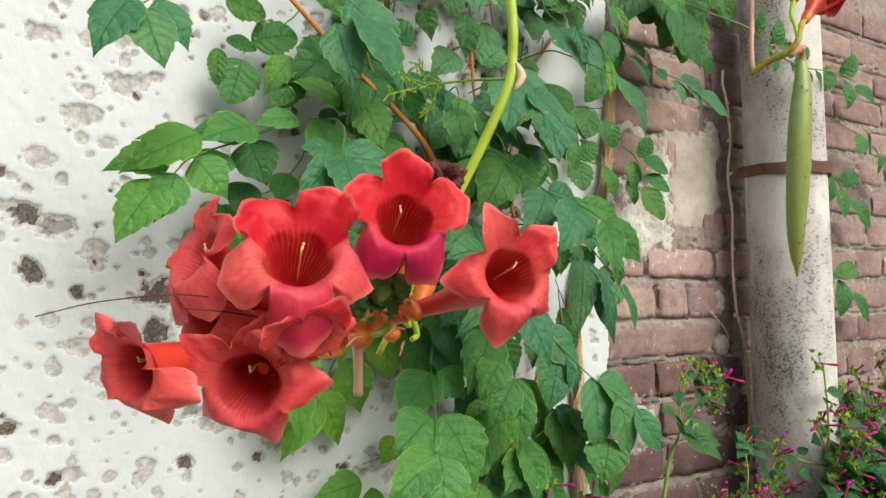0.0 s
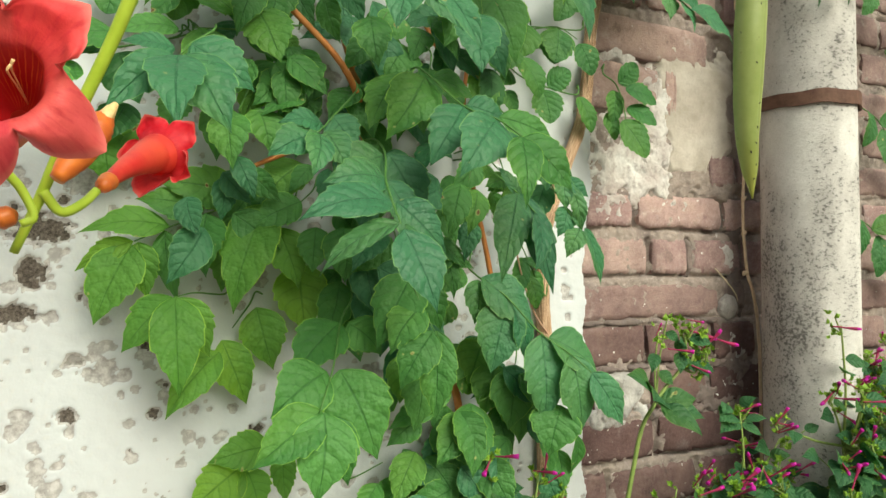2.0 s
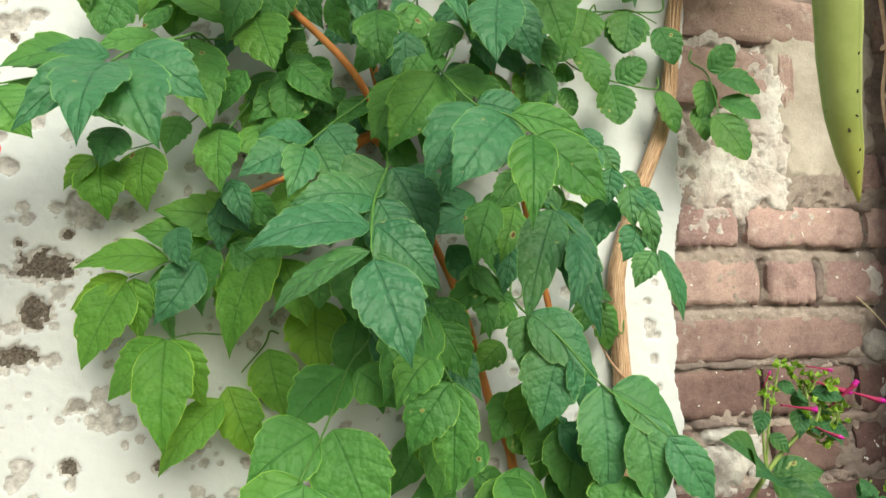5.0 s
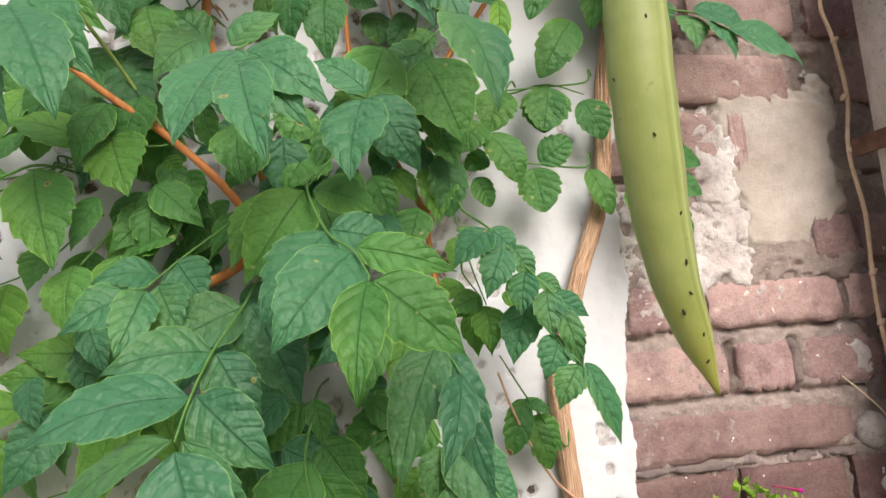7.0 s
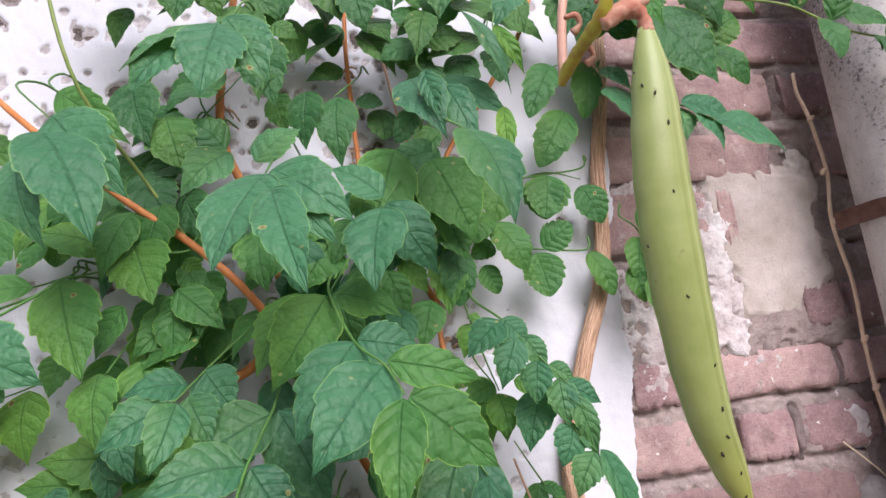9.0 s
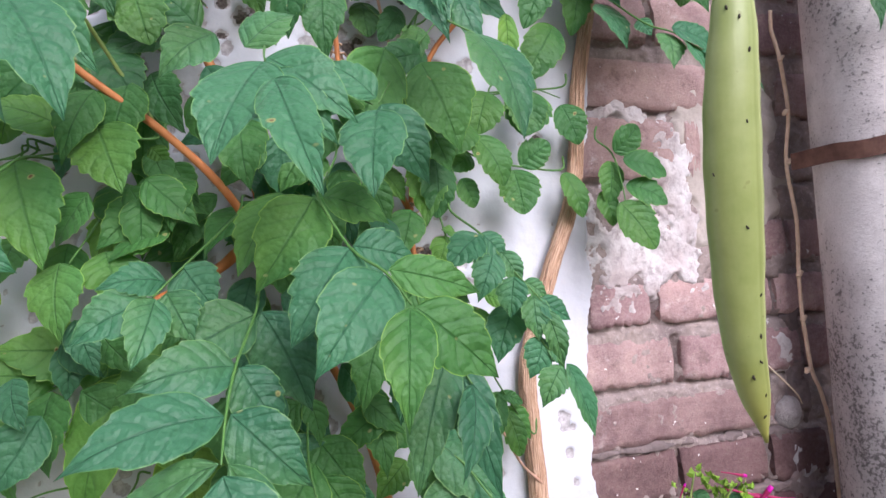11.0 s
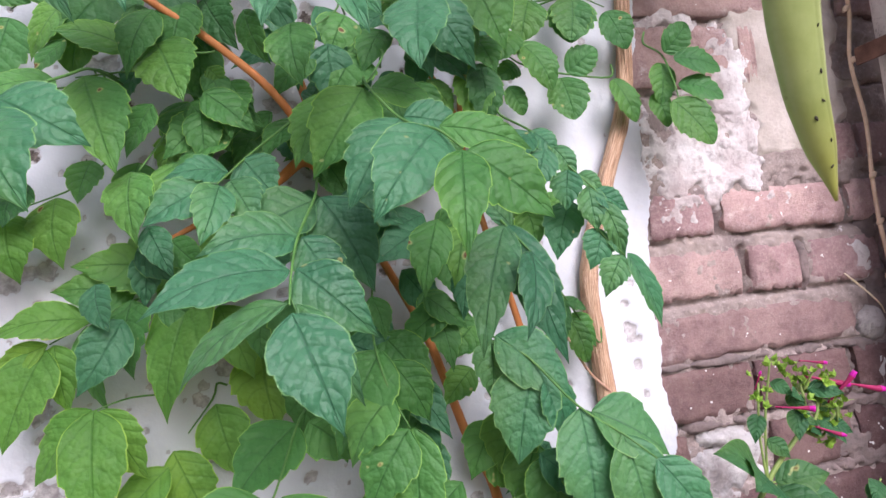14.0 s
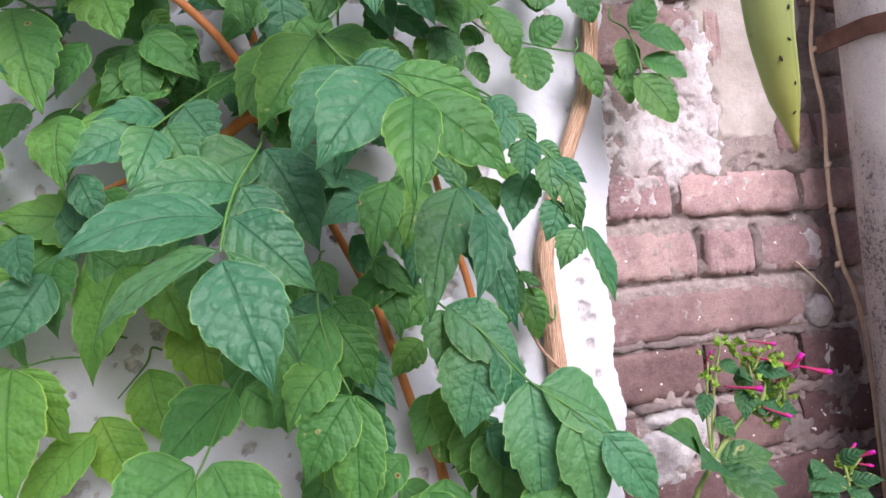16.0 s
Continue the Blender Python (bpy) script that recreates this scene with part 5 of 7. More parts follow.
leaf("R", [(1.04, -0.06, 1.688), (1.077, -0.1, 1.613), (1.12, -0.1, 1.59), (1.147, -0.1, 1.576)],
     [(1.091, -0.1, 1.612, 1.065, -0.11, 1.551, 0.82),
      (1.12, -0.1, 1.589, 1.114, -0.11, 1.53, 0.72),
      (1.149, -0.1, 1.586, 1.201, -0.1, 1.621, 0.72),
      (1.148, -0.1, 1.574, 1.194, -0.11, 1.526, 0.62),
      (1.051, -0.08, 1.646, 1.041, -0.09, 1.593, 0.76),
      (1.078, -0.08, 1.649, 1.049, -0.09, 1.597, 0.7),
      (1.124, -0.1, 1.592, 1.147, -0.1, 1.626, 0.6),
      (1.025, -0.07, 1.665, 1.018, -0.08, 1.604, 0.8)])
leaf("G", [(0.698, -0.14, 1.405), (0.724, -0.18, 1.377)],
     [(0.718, -0.15, 1.389, 0.696, -0.17, 1.371, 0.7),
      (0.752, -0.12, 1.416, 0.797, -0.13, 1.38, 0.66),
      (0.773, -0.11, 1.415, 0.796, -0.12, 1.347, 0.6),
      (0.802, -0.1, 1.376, 0.814, -0.12, 1.331, 0.8)])
leaf("B", [(0.775, -0.2, 1.453), (0.786, -0.27, 1.408)],
     [(0.787, -0.27, 1.408, 0.803, -0.31, 1.317, 0.5)])
leaf("R", [(0.721, -0.05, 1.693), (0.754, -0.06, 1.625), (0.796, -0.06, 1.58)],
     [(0.676, -0.06, 1.617, 0.709, -0.06, 1.612, 0.95)])
leaf("R", [(0.81, -0.05, 1.526), (0.791, -0.06, 1.481), (0.749, -0.06, 1.45)],
     [(0.807, -0.06, 1.624, 0.773, -0.06, 1.651, 0.8)])
leaf("R", [(0.895, -0.04, 1.436), (0.937, -0.055, 1.441), (0.991, -0.03, 1.439)],
     [(0.933, -0.055, 1.437, 0.925, -0.065, 1.382, 0.86)])
leaf("D", [(0.572, -0.06, 1.502), (0.559, -0.1, 1.524), (0.583, -0.08, 1.542)],
     [(0.576, -0.1, 1.529, 0.532, -0.12, 1.51, 0.75),
      (0.634, -0.1, 1.604, 0.663, -0.1, 1.589, 0.85),
      (0.568, -0.12, 1.644, 0.586, -0.12, 1.599, 0.8),
      (0.61, -0.1, 1.65, 0.643, -0.1, 1.611, 0.7),
      (0.552, -0.12, 1.644, 0.542, -0.13, 1.59, 0.8),
      (0.718, -0.12, 1.644, 0.731, -0.13, 1.583, 0.7),
      (0.804, -0.12, 1.639, 0.763, -0.13, 1.609, 0.7)])
leaf("D", [(0.529, -0.08, 1.447), (0.546, -0.08, 1.465)],
     [(0.552, -0.08, 1.464, 0.498, -0.1, 1.431, 0.62),
      (0.583, -0.1, 1.464, 0.542, -0.1, 1.5, 0.7),
      (0.539, -0.08, 1.428, 0.568, -0.1, 1.368, 0.6),
      (0.503, -0.1, 1.443, 0.533, -0.12, 1.383, 0.62)])
leaf("F", [(0.449, -0.03, 1.303), (0.41, -0.05, 1.26), (0.359, -0.05, 1.241)],
     [(0.391, -0.055, 1.248, 0.393, -0.062, 1.18, 0.72),
      (0.349, -0.055, 1.236, 0.357, -0.06, 1.17, 0.72),
      (0.342, -0.055, 1.236, 0.314, -0.06, 1.201, 0.7)])
leaf("F", [(0.552, -0.06, 1.301), (0.515, -0.07, 1.297)],
     [(0.515, -0.07, 1.299, 0.489, -0.09, 1.25, 0.62),
      (0.516, -0.07, 1.323, 0.492, -0.08, 1.276, 0.55),
      (0.541, -0.06, 1.299, 0.511, -0.06, 1.297, 0.5),
      (0.537, -0.08, 1.359, 0.554, -0.08, 1.339, 0.7)])
leaf("G", [(0.798, -0.04, 1.09), (0.785, -0.05, 1.087)],
     [(0.783, -0.05, 1.086, 0.742, -0.06, 1.048, 0.72),
      (0.789, -0.05, 0.979, 0.752, -0.07, 0.931, 0.76),
      (0.771, -0.05, 1.038, 0.735, -0.06, 1.005, 0.66),
      (0.886, -0.05, 1.08, 0.917, -0.05, 1.041, 0.6)])
leaf("G", [(0.823, -0.06, 0.936), (0.785, -0.1, 0.914), (0.833, -0.1, 0.935)],
     [(0.835, -0.1, 0.935, 0.834, -0.12, 0.858, 0.68),
      (0.771, -0.1, 0.912, 0.758, -0.14, 0.831, 0.64),
      (0.774, -0.06, 0.946, 0.807, -0.06, 0.915, 0.8),
      (0.762, -0.1, 0.899, 0.716, -0.12, 0.844, 0.62)])
leaf("G", [(0.626, -0.06, 0.824), (0.661, -0.08, 0.845)],
     [(0.704, -0.08, 0.853, 0.669, -0.1, 0.799, 0.64),
      (0.719, -0.08, 0.845, 0.755, -0.1, 0.786, 0.62),
      (0.655, -0.08, 0.82, 0.622, -0.1, 0.787, 0.6)])
leaf("R", [(0.436, -0.04, 1.498), (0.366, -0.06, 1.428)],
     [(0.364, -0.06, 1.42, 0.348, -0.065, 1.359, 0.82),
      (0.335, -0.06, 1.429, 0.334, -0.065, 1.38, 0.46),
      (0.376, -0.06, 1.444, 0.436, -0.06, 1.463, 0.74),
      (0.432, -0.06, 1.428, 0.415, -0.065, 1.363, 0.74),
      (0.345, -0.06, 1.442, 0.383, -0.06, 1.435, 0.5)])
leaf("R", [(0.486, -0.08, 1.447), (0.455, -0.08, 1.403)],
     [(0.463, -0.08, 1.403, 0.512, -0.1, 1.359, 0.64),
      (0.478, -0.08, 1.449, 0.423, -0.1, 1.392, 0.75),
      (0.526, -0.1, 1.502, 0.542, -0.12, 1.443, 0.75),
      (0.458, -0.07, 1.468, 0.502, -0.08, 1.426, 0.7),
      (0.34, -0.08, 1.484, 0.389, -0.08, 1.472, 0.7)])
leaf("G", [(0.814, -0.05, 1.329), (0.828, -0.07, 1.246), (0.84, -0.08, 1.198)],
     [(0.804, -0.07, 1.359, 0.795, -0.09, 1.279, 0.52),
      (0.83, -0.08, 1.204, 0.802, -0.09, 1.187, 0.8),
      (0.845, -0.08, 1.194, 0.839, -0.09, 1.147, 0.62),
      (0.754, -0.06, 1.346, 0.779, -0.07, 1.307, 0.6),
      (0.826, -0.06, 1.271, 0.809, -0.07, 1.235, 0.7)])
leaf("R", [(0.923, -0.04, 1.045), (0.884, -0.06, 1.094), (0.852, -0.07, 1.146)],
     [(0.875, -0.06, 1.1, 0.855, -0.07, 1.047, 0.52),
      (0.875, -0.06, 1.098, 0.905, -0.06, 1.085, 0.45),
      (0.886, -0.055, 1.076, 0.899, -0.06, 1.027, 0.52)])
leaf("D", [(0.697, -0.08, 1.702), (0.71, -0.1, 1.665)],
     [(0.696, -0.1, 1.66, 0.707, -0.12, 1.598, 0.8),
      (0.745, -0.1, 1.672, 0.765, -0.11, 1.616, 0.75),
      (0.663, -0.08, 1.68, 0.643, -0.1, 1.618, 0.75),
      (0.595, -0.07, 1.696, 0.585, -0.08, 1.64, 0.7)])
leaf("R", [(0.843, -0.06, 1.691), (0.866, -0.07, 1.661)],
     [(0.839, -0.08, 1.67, 0.814, -0.1, 1.604, 0.72),
      (0.795, -0.06, 1.692, 0.803, -0.07, 1.647, 0.8)])
leaf("D", [(0.474, -0.08, 1.705), (0.508, -0.1, 1.662)],
     [(0.448, -0.1, 1.677, 0.487, -0.12, 1.629, 0.7),
      (0.48, -0.1, 1.663, 0.545, -0.12, 1.615, 0.5),
      (0.508, -0.08, 1.683, 0.502, -0.1, 1.636, 0.6)])
leaf("D", [(0.547, -0.05, 1.515), (0.599, -0.06, 1.568)],
     [(0.576, -0.05, 1.52, 0.548, -0.06, 1.478, 0.7),
      (0.495, -0.1, 1.54, 0.515, -0.12, 1.464, 0.6),
      (0.495, -0.07, 1.516, 0.553, -0.08, 1.489, 0.6)])

# leaves on the brick right of the pipe
leaf("R", [(1.60, -0.03, 1.66), (1.68, -0.06, 1.62), (1.76, -0.06, 1.60)], [(1.66, -0.06, 1.63, 1.62, -0.07, 1.57, 0.6), (1.72, -0.06, 1.61, 1.71, -0.07, 1.54, 0.6), (1.76, -0.06, 1.60, 1.83, -0.07, 1.57, 0.55), (1.70, -0.06, 1.62, 1.76, -0.07, 1.67, 0.6)])
leaf("R", [(1.62, -0.03, 1.42), (1.68, -0.05, 1.38), (1.73, -0.05, 1.33)], [(1.66, -0.05, 1.39, 1.63, -0.06, 1.32, 0.5), (1.70, -0.05, 1.36, 1.69, -0.06, 1.29, 0.5), (1.73, -0.05, 1.33, 1.80, -0.06, 1.27, 0.45), (1.69, -0.05, 1.37, 1.76, -0.06, 1.39, 0.5)])
leaf("R", [(1.60, -0.03, 1.20), (1.65, -0.05, 1.17), (1.72, -0.05, 1.12)], [(1.63, -0.05, 1.18, 1.61, -0.06, 1.11, 0.5), (1.68, -0.05, 1.15, 1.66, -0.06, 1.07, 0.5), (1.72, -0.05, 1.12, 1.78, -0.06, 1.05, 0.5), (1.66, -0.05, 1.16, 1.74, -0.06, 1.18, 0.5)])
leaf("R", [(1.75, -0.03, 1.52), (1.80, -0.06, 1.48), (1.86, -0.06, 1.44)], [(1.78, -0.06, 1.49, 1.74, -0.07, 1.44, 0.6), (1.82, -0.06, 1.47, 1.83, -0.07, 1.40, 0.6), (1.86, -0.06, 1.44, 1.92, -0.07, 1.38, 0.6)])

# leaves deep in the thicket, too many to tell apart
fill_rng = random.Random(21)
sets = {"G": [], "B": [], "D": []}
for cx, cz, rx, rz, count in ((0.66, 1.20, 0.12, 0.16, 60), (0.60, 1.36, 0.13, 0.09, 34), (0.72, 1.36, 0.09, 0.10, 18), (0.67, 1.05, 0.06, 0.08, 18), (0.76, 0.92, 0.09, 0.12, 38), (0.50, 1.36, 0.09, 0.06, 12), (0.62, 1.62, 0.14, 0.07, 12), (0.82, 1.63, 0.12, 0.06, 16), (0.48, 1.17, 0.06, 0.05, 8), (0.82, 0.80, 0.14, 0.10, 34), (0.80, 0.94, 0.05, 0.06, 16)):
    for _ in range(count):
        a, d = fill_rng.uniform(0, 2 * math.pi), math.sqrt(fill_rng.random())
        base = Vector((cx + rx * d * math.cos(a), fill_rng.uniform(-0.13, -0.035), cz + rz * d * math.sin(a)))
        size = fill_rng.uniform(0.045, 0.075)
        bare = 0.87 < base.z < 1.09 and abs(base.x - (0.735 - 0.36 * (base.z - 1.05))) < 0.030
        tip = base + Vector((fill_rng.gauss(0, 0.55), fill_rng.uniform(-0.4, 0.1), -fill_rng.uniform(0.3, 1.0))).normalized() * size
        tip.y = min(tip.y, -0.026)
        m = frame_to(base, tip, (fill_rng.gauss(-0.1, 0.3), -0.9, fill_rng.gauss(0.4, 0.25)), fill_rng.uniform(0.5, 0.68))
        v, f, uv = leaflet_data(fill_rng.randrange(60), nu=18, nv=6)
        kind = fill_rng.choice("GGB" if base.z < 1.45 else "D")
        if bare:
            continue
        sets[kind].append(([m @ Vector(p) for p in v], f, uv))
for kind, chosen in sets.items():
    ob = place("foliage", mesh_of("foliage", *joined(*chosen)), LEAF[kind], Matrix(), vine, "inner green leaves of the vine")
    ob["kind"] = "stuff"


# ---- flowers of the vine ----
def corolla_data(size, seed, up, open_by=1.0, tints=(0.3, 0.6), sharp=0.0):
    """Wide funnel with five broad pointed lobes; the axis is z, the mouth at z = 0, up the way to the sky across it.
    The uv's first value runs from the throat's depth to the lobes' rims. Last comes the petals' tint: 0 crimson, 0.5
    coral, 1 magenta; towards the ground it takes in the lobes' sheen."""
    rng = random.Random(seed)
    lobes = []
    for k in range(5):
        # Lobes low against the sky take the second tint, which paints their sheen.
        mid = 2 * math.pi * (k + 0.5) / 5
        rise = math.cos(mid) * up[0] + math.sin(mid) * up[1]
        low = min(max(0.5 - 0.8 * rise, 0), 1)
        lobes.append((rng.uniform(0.95, 1.2), -0.22 + 0.92 * low + rng.uniform(-0.15, 0.2), rng.uniform(-0.9, 0.9), rng.uniform(0.7, 1.4),
                      tints[0] + (tints[1] - tints[0]) * low + rng.uniform(-0.08, 0.08)))
    off = Vector((seed * 3.1, seed * 1.7, 0))
    rows, cols = 30, 100
    verts, faces, uvs, tint = [], [], [], []
    for i in range(rows + 1):
        s = i / rows
        for j in range(cols):
            a = 2 * math.pi * j / cols
            k = int(a / (2 * math.pi / 5)) % 5
            phi = (a / (2 * math.pi / 5)) % 1.0 * 2 - 1
            reach, back, twist, point, hue = lobes[k]
            if s < 0.5:
                q = s / 0.5
                r, z = size * (0.12 + 0.48 * q ** 0.75), -size * 1.1 * (1 - q)
                r *= 1 + 0.06 * math.cos(5 * a + math.pi) * q
            else:
                q = (s - 0.5) / 0.5
                full = max(1 - abs(phi) ** (3.4 - 1.2 * sharp), 0.0) ** (0.36 + 0.14 * point + 0.25 * sharp)
                full = 0.36 - 0.14 * sharp + (0.64 + 0.14 * sharp) * full
                apex = (0.13 + 0.14 * sharp) * point * max(1 - abs(phi) * 2.6, 0) * q ** 5
                r = size * (0.60 + 0.62 * reach * q * open_by * (1 - (1 - full) * q ** 1.1 - 0.10 * back * q) + apex * open_by)
                z = size * (0.34 * math.sin(q * math.pi * 0.55) - (0.14 + back) * q ** 1.9 * full * 1.25) + size * twist * 0.16 * phi * q * q
                z -= size * 0.16 * back * phi * phi * q * q
                z -= size * 0.10 * math.exp(-(phi / 0.12) ** 2) * q * (1 - q)
                spot = Vector((math.cos(a) * (1 + q) * 2.0, math.sin(a) * (1 + q) * 2.0, 0)) + off
                z += size * (0.12 * noise.noise(spot) + 0.055 * noise.noise(spot * 2.7)) * q
                a = a + 0.08 * twist * q * q
            verts.append((r * math.cos(a), r * math.sin(a), z))
            uvs.append((s, j / cols))
            tint.append(min(max(hue, 0.0), 1.0))
    for i in range(rows):
        for j in range(cols):
            k = (j + 1) % cols
            faces.append((i * cols + j, i * cols + k, (i + 1) * cols + k, (i + 1) * cols + j))
    return verts, faces, uvs, tint


def aim(at, way, spin=0.0):
    """A pose at a place whose z axis points along way."""
    return Matrix.Translation(at) @ Vector(way).to_track_quat("Z", "Y").to_matrix().to_4x4() @ pose(0, 0, 0, 0, 0, spin)


def trumpet(parent, mouth, root, size, seed, spin=0.0, open_by=1.0, way=None, tints=(0.3, 0.6), sharp=0.0):
    """One trumpet flower from its calyx at root to its mouth, which faces way."""
    mouth, root = Vector(mouth), Vector(root)
    way = Vector(way).normalized() if way else (mouth - root).normalized()
    m = aim(mouth, way, spin)
    sky_way = m.to_3x3().inverted() @ Vector((0, 0, 1))
    verts, faces, uvs, tint = corolla_data(size, seed, sky_way, open_by, tints, sharp)
    me = mesh_of("flower", verts, faces, uvs)
    me.attributes.new("tint", "FLOAT", "POINT").data.foreach_set("value", np.array(tint, dtype=np.float32))
    flower = place("flower", me, PETAL, m, parent, "red trumpet flower with five broad lobes")
    pts = spline([mouth - way * size * 0.09, mouth - way * size * 0.6, (mouth - way * size * 1.2).lerp(root, 0.4), root], 6)
    v, f, uv = tube_data(pts, [size * 0.63, size * 0.50, size * 0.27, size * 0.14], 20, 0.02, seed, False)
    place("flower_tube", mesh_of("flower_tube", v, f, uv), TUBE, Matrix(), flower, "orange-red tube")
    last = (pts[-1] - pts[-4]).normalized()
    c0, c1 = root + last * size * 0.12, root - last * size * 0.42
    tube("calyx", [c0, root, c1.lerp(root, 0.4), c1], [size * 0.08, size * 0.19, size * 0.22, size * 0.24], CALYX, flower, 12, 4, 0.04, seed, "waxy orange-red calyx")
    side = m.to_3x3() @ Vector((0.13 * size, 0.16 * size, 0))
    for k in range(2):
        a = mouth - way * size * 1.0 + side
        b = mouth - way * size * 0.10 + side * (1.0 + 0.3 * k)
        tube("stamen", [a, a.lerp(b, 0.6), b, b + side * 0.4 + way * size * (0.05 + 0.05 * k)], [size * 0.011, size * 0.011, size * 0.026], STAMEN, flower, 6, 4)
    return flower


spray = thing("flower_spray", (0.345, -0.575, 1.115), "spray of open red trumpet flowers hanging from a yellow-green stalk", "flowers")
tube("stalk", [(0.62, -0.02, 2.35), (0.56, -0.12, 2.05), (0.48, -0.38, 1.70), (0.428, -0.53, 1.45), (0.4165, -0.568, 1.30), (0.4150, -0.571, 1.262), (0.4130, -0.571, 1.248), (0.405, -0.566, 1.225), (0.394, -0.558, 1.197), (0.384, -0.550, 1.172), (0.368, -0.540, 1.135), (0.358, -0.532, 1.110), (0.349, -0.527, 1.089)],
     [0.0031, 0.0031, 0.0031, 0.0030, 0.0026, 0.0018], STEM_GREEN, spray, 10, 6, 0.04, 1, "yellow-green flower stalk")
place("node_bump", mesh_of("node_bump", *tube_data(spline([(0.4155, -0.574, 1.258), (0.4180, -0.576, 1.250), (0.4140, -0.575, 1.242)], 4), [0.0012, 0.0028, 0.0012], 8)), DRY_STEM, Matrix(), spray, "brown node on the stalk")
for mouth, root, size, seed, spin, way, tints, sharp in (
    ((0.270, -0.632, 1.138), (0.312, -0.575, 1.107), 0.0224, 4, 20, (-0.16, -0.80, 0.55), (0.08, 0.82), 0.1),
    ((0.316, -0.630, 1.155), (0.326, -0.572, 1.117), 0.0205, 7, 50, (-0.22, -0.90, 0.38), (0.0, 0.88), 0.1),
    ((0.363, -0.640, 1.132), (0.336, -0.572, 1.112), 0.0208, 12, 5, (-0.10, -0.92, 0.22), (0.48, 0.55), 1),
    ((0.258, -0.606, 1.088), (0.303, -0.566, 1.098), 0.0215, 9, 35, (-0.45, -0.85, -0.15), (0.46, 0.52), 0.9),
    ((0.216, -0.606, 1.096), (0.272, -0.575, 1.104), 0.0172, 15, 10, (-0.80, -0.55, -0.12), (0.46, 0.54), 0.8),
    ((0.240, -0.592, 1.140), (0.292, -0.570, 1.112), 0.0200, 18, 60, (-0.78, -0.20, 0.50), (0.40, 0.50), 0.4),
    ((0.245, -0.585, 1.118), (0.300, -0.568, 1.108), 0.0190, 21, 15, (-0.85, -0.30, 0.20), (0.35, 0.6), 0.5),
    ((0.274, -0.630, 1.108), (0.308, -0.578, 1.108), 0.0165, 24, 40, (0.05, -0.72, -0.68), (0.40, 0.42), 0.3),
):
    trumpet(spray, mouth, root, size, seed, spin, 1.0, way, tints, sharp)
# a flower seen from the side, behind the spray
tube("stalk", [(0.360, -0.535, 1.114), (0.366, -0.532, 1.106), (0.373, -0.526, 1.110), (0.378, -0.518, 1.117)], [0.0022, 0.0020], STEM_GREEN, spray, 8, 5)
trumpet(spray, (0.403, -0.446, 1.147), (0.380, -0.512, 1.120), 0.0188, 27, 30, 0.75, (0.45, 0.85, 0.28), (0.0, 0.25), 0.6)
tube("bud", [(0.366, -0.545, 1.118), (0.372, -0.541, 1.128), (0.379, -0.537, 1.141), (0.383, -0.534, 1.148)], [0.0030, 0.0062, 0.0068, 0.0030], CALYX, spray, 14, 6, 0.10, 41, "orange-red calyx of a fallen flower")
tube("bud", [(0.379, -0.538, 1.141), (0.383, -0.536, 1.148), (0.386, -0.534, 1.153)], [0.0040, 0.0030, 0.0012], STAMEN, spray, 10, 5, 0.2, 42, "pale stump of a style")
# orange bud, small buds and side stalks
for k, (a, b, r, mat, label) in enumerate((
    ((0.312, -0.568, 1.100), (0.292, -0.586, 1.099), 0.0062, BUD_ORANGE, "plump orange bud"),
    ((0.330, -0.562, 1.108), (0.318, -0.572, 1.098), 0.0050, CALYX, "orange-red bud"),
    ((0.345, -0.548, 1.100), (0.353, -0.545, 1.104), 0.0045, CALYX, "orange-red bud"),
    ((0.318, -0.600, 1.123), (0.312, -0.612, 1.127), 0.0060, BUD_GREEN, "scaly green bud"),
    ((0.322, -0.598, 1.126), (0.326, -0.612, 1.128), 0.0060, BUD_GREEN, "scaly green bud"),
    ((0.309, -0.596, 1.118), (0.304, -0.604, 1.118), 0.0045, BUD_GREEN, "scaly green bud"),
)):
    a, b = Vector(a), Vector(b)
    tube("bud", [a, a.lerp(b, 0.3), a.lerp(b, 0.75), b], [r * 0.45, r, r * 0.9, r * 0.25], mat, spray, 14, 6, 0.45 if mat is BUD_GREEN else 0.06, k, label)
scale_rng = random.Random(17)
for k in range(26):
    a = Vector((0.318, -0.602, 1.122)) + Vector((scale_rng.gauss(0, 0.006), scale_rng.uniform(-0.004, 0.006), scale_rng.gauss(0, 0.004)))
    b = a + Vector((scale_rng.gauss(0, 0.6), -0.5, scale_rng.gauss(-0.1, 0.7))).normalized() * scale_rng.uniform(0.005, 0.010)
    place("bud_scale", scale_rng.choice(BLADES["M"]), None, frame_to(a, b, (scale_rng.gauss(0, 0.5), -0.6, 0.7), 0.6), spray)
for k, (a, b, r, mat, label) in enumerate((
    ((0.330, -0.578, 1.116), (0.318, -0.590, 1.110), 0.0048, CALYX, "waxy orange-red calyx"),
    ((0.322, -0.575, 1.106), (0.306, -0.590, 1.104), 0.0050, CALYX, "waxy orange-red calyx"),
    ((0.312, -0.585, 1.112), (0.294, -0.604, 1.109), 0.0046, TUBE, "red bud"),
    ((0.334, -0.585, 1.122), (0.338, -0.600, 1.113), 0.0044, CALYX, "waxy orange-red calyx"),
    ((0.300, -0.585, 1.104), (0.276, -0.604, 1.108), 0.0052, TUBE, "red bud"),
)):
    a, b = Vector(a), Vector(b)
    tube("bud", [a, a.lerp(b, 0.3), a.lerp(b, 0.75), b], [r * 0.5, r * 0.85, r, r * 0.55], mat, spray, 12, 5, 0.10, k + 20, label)
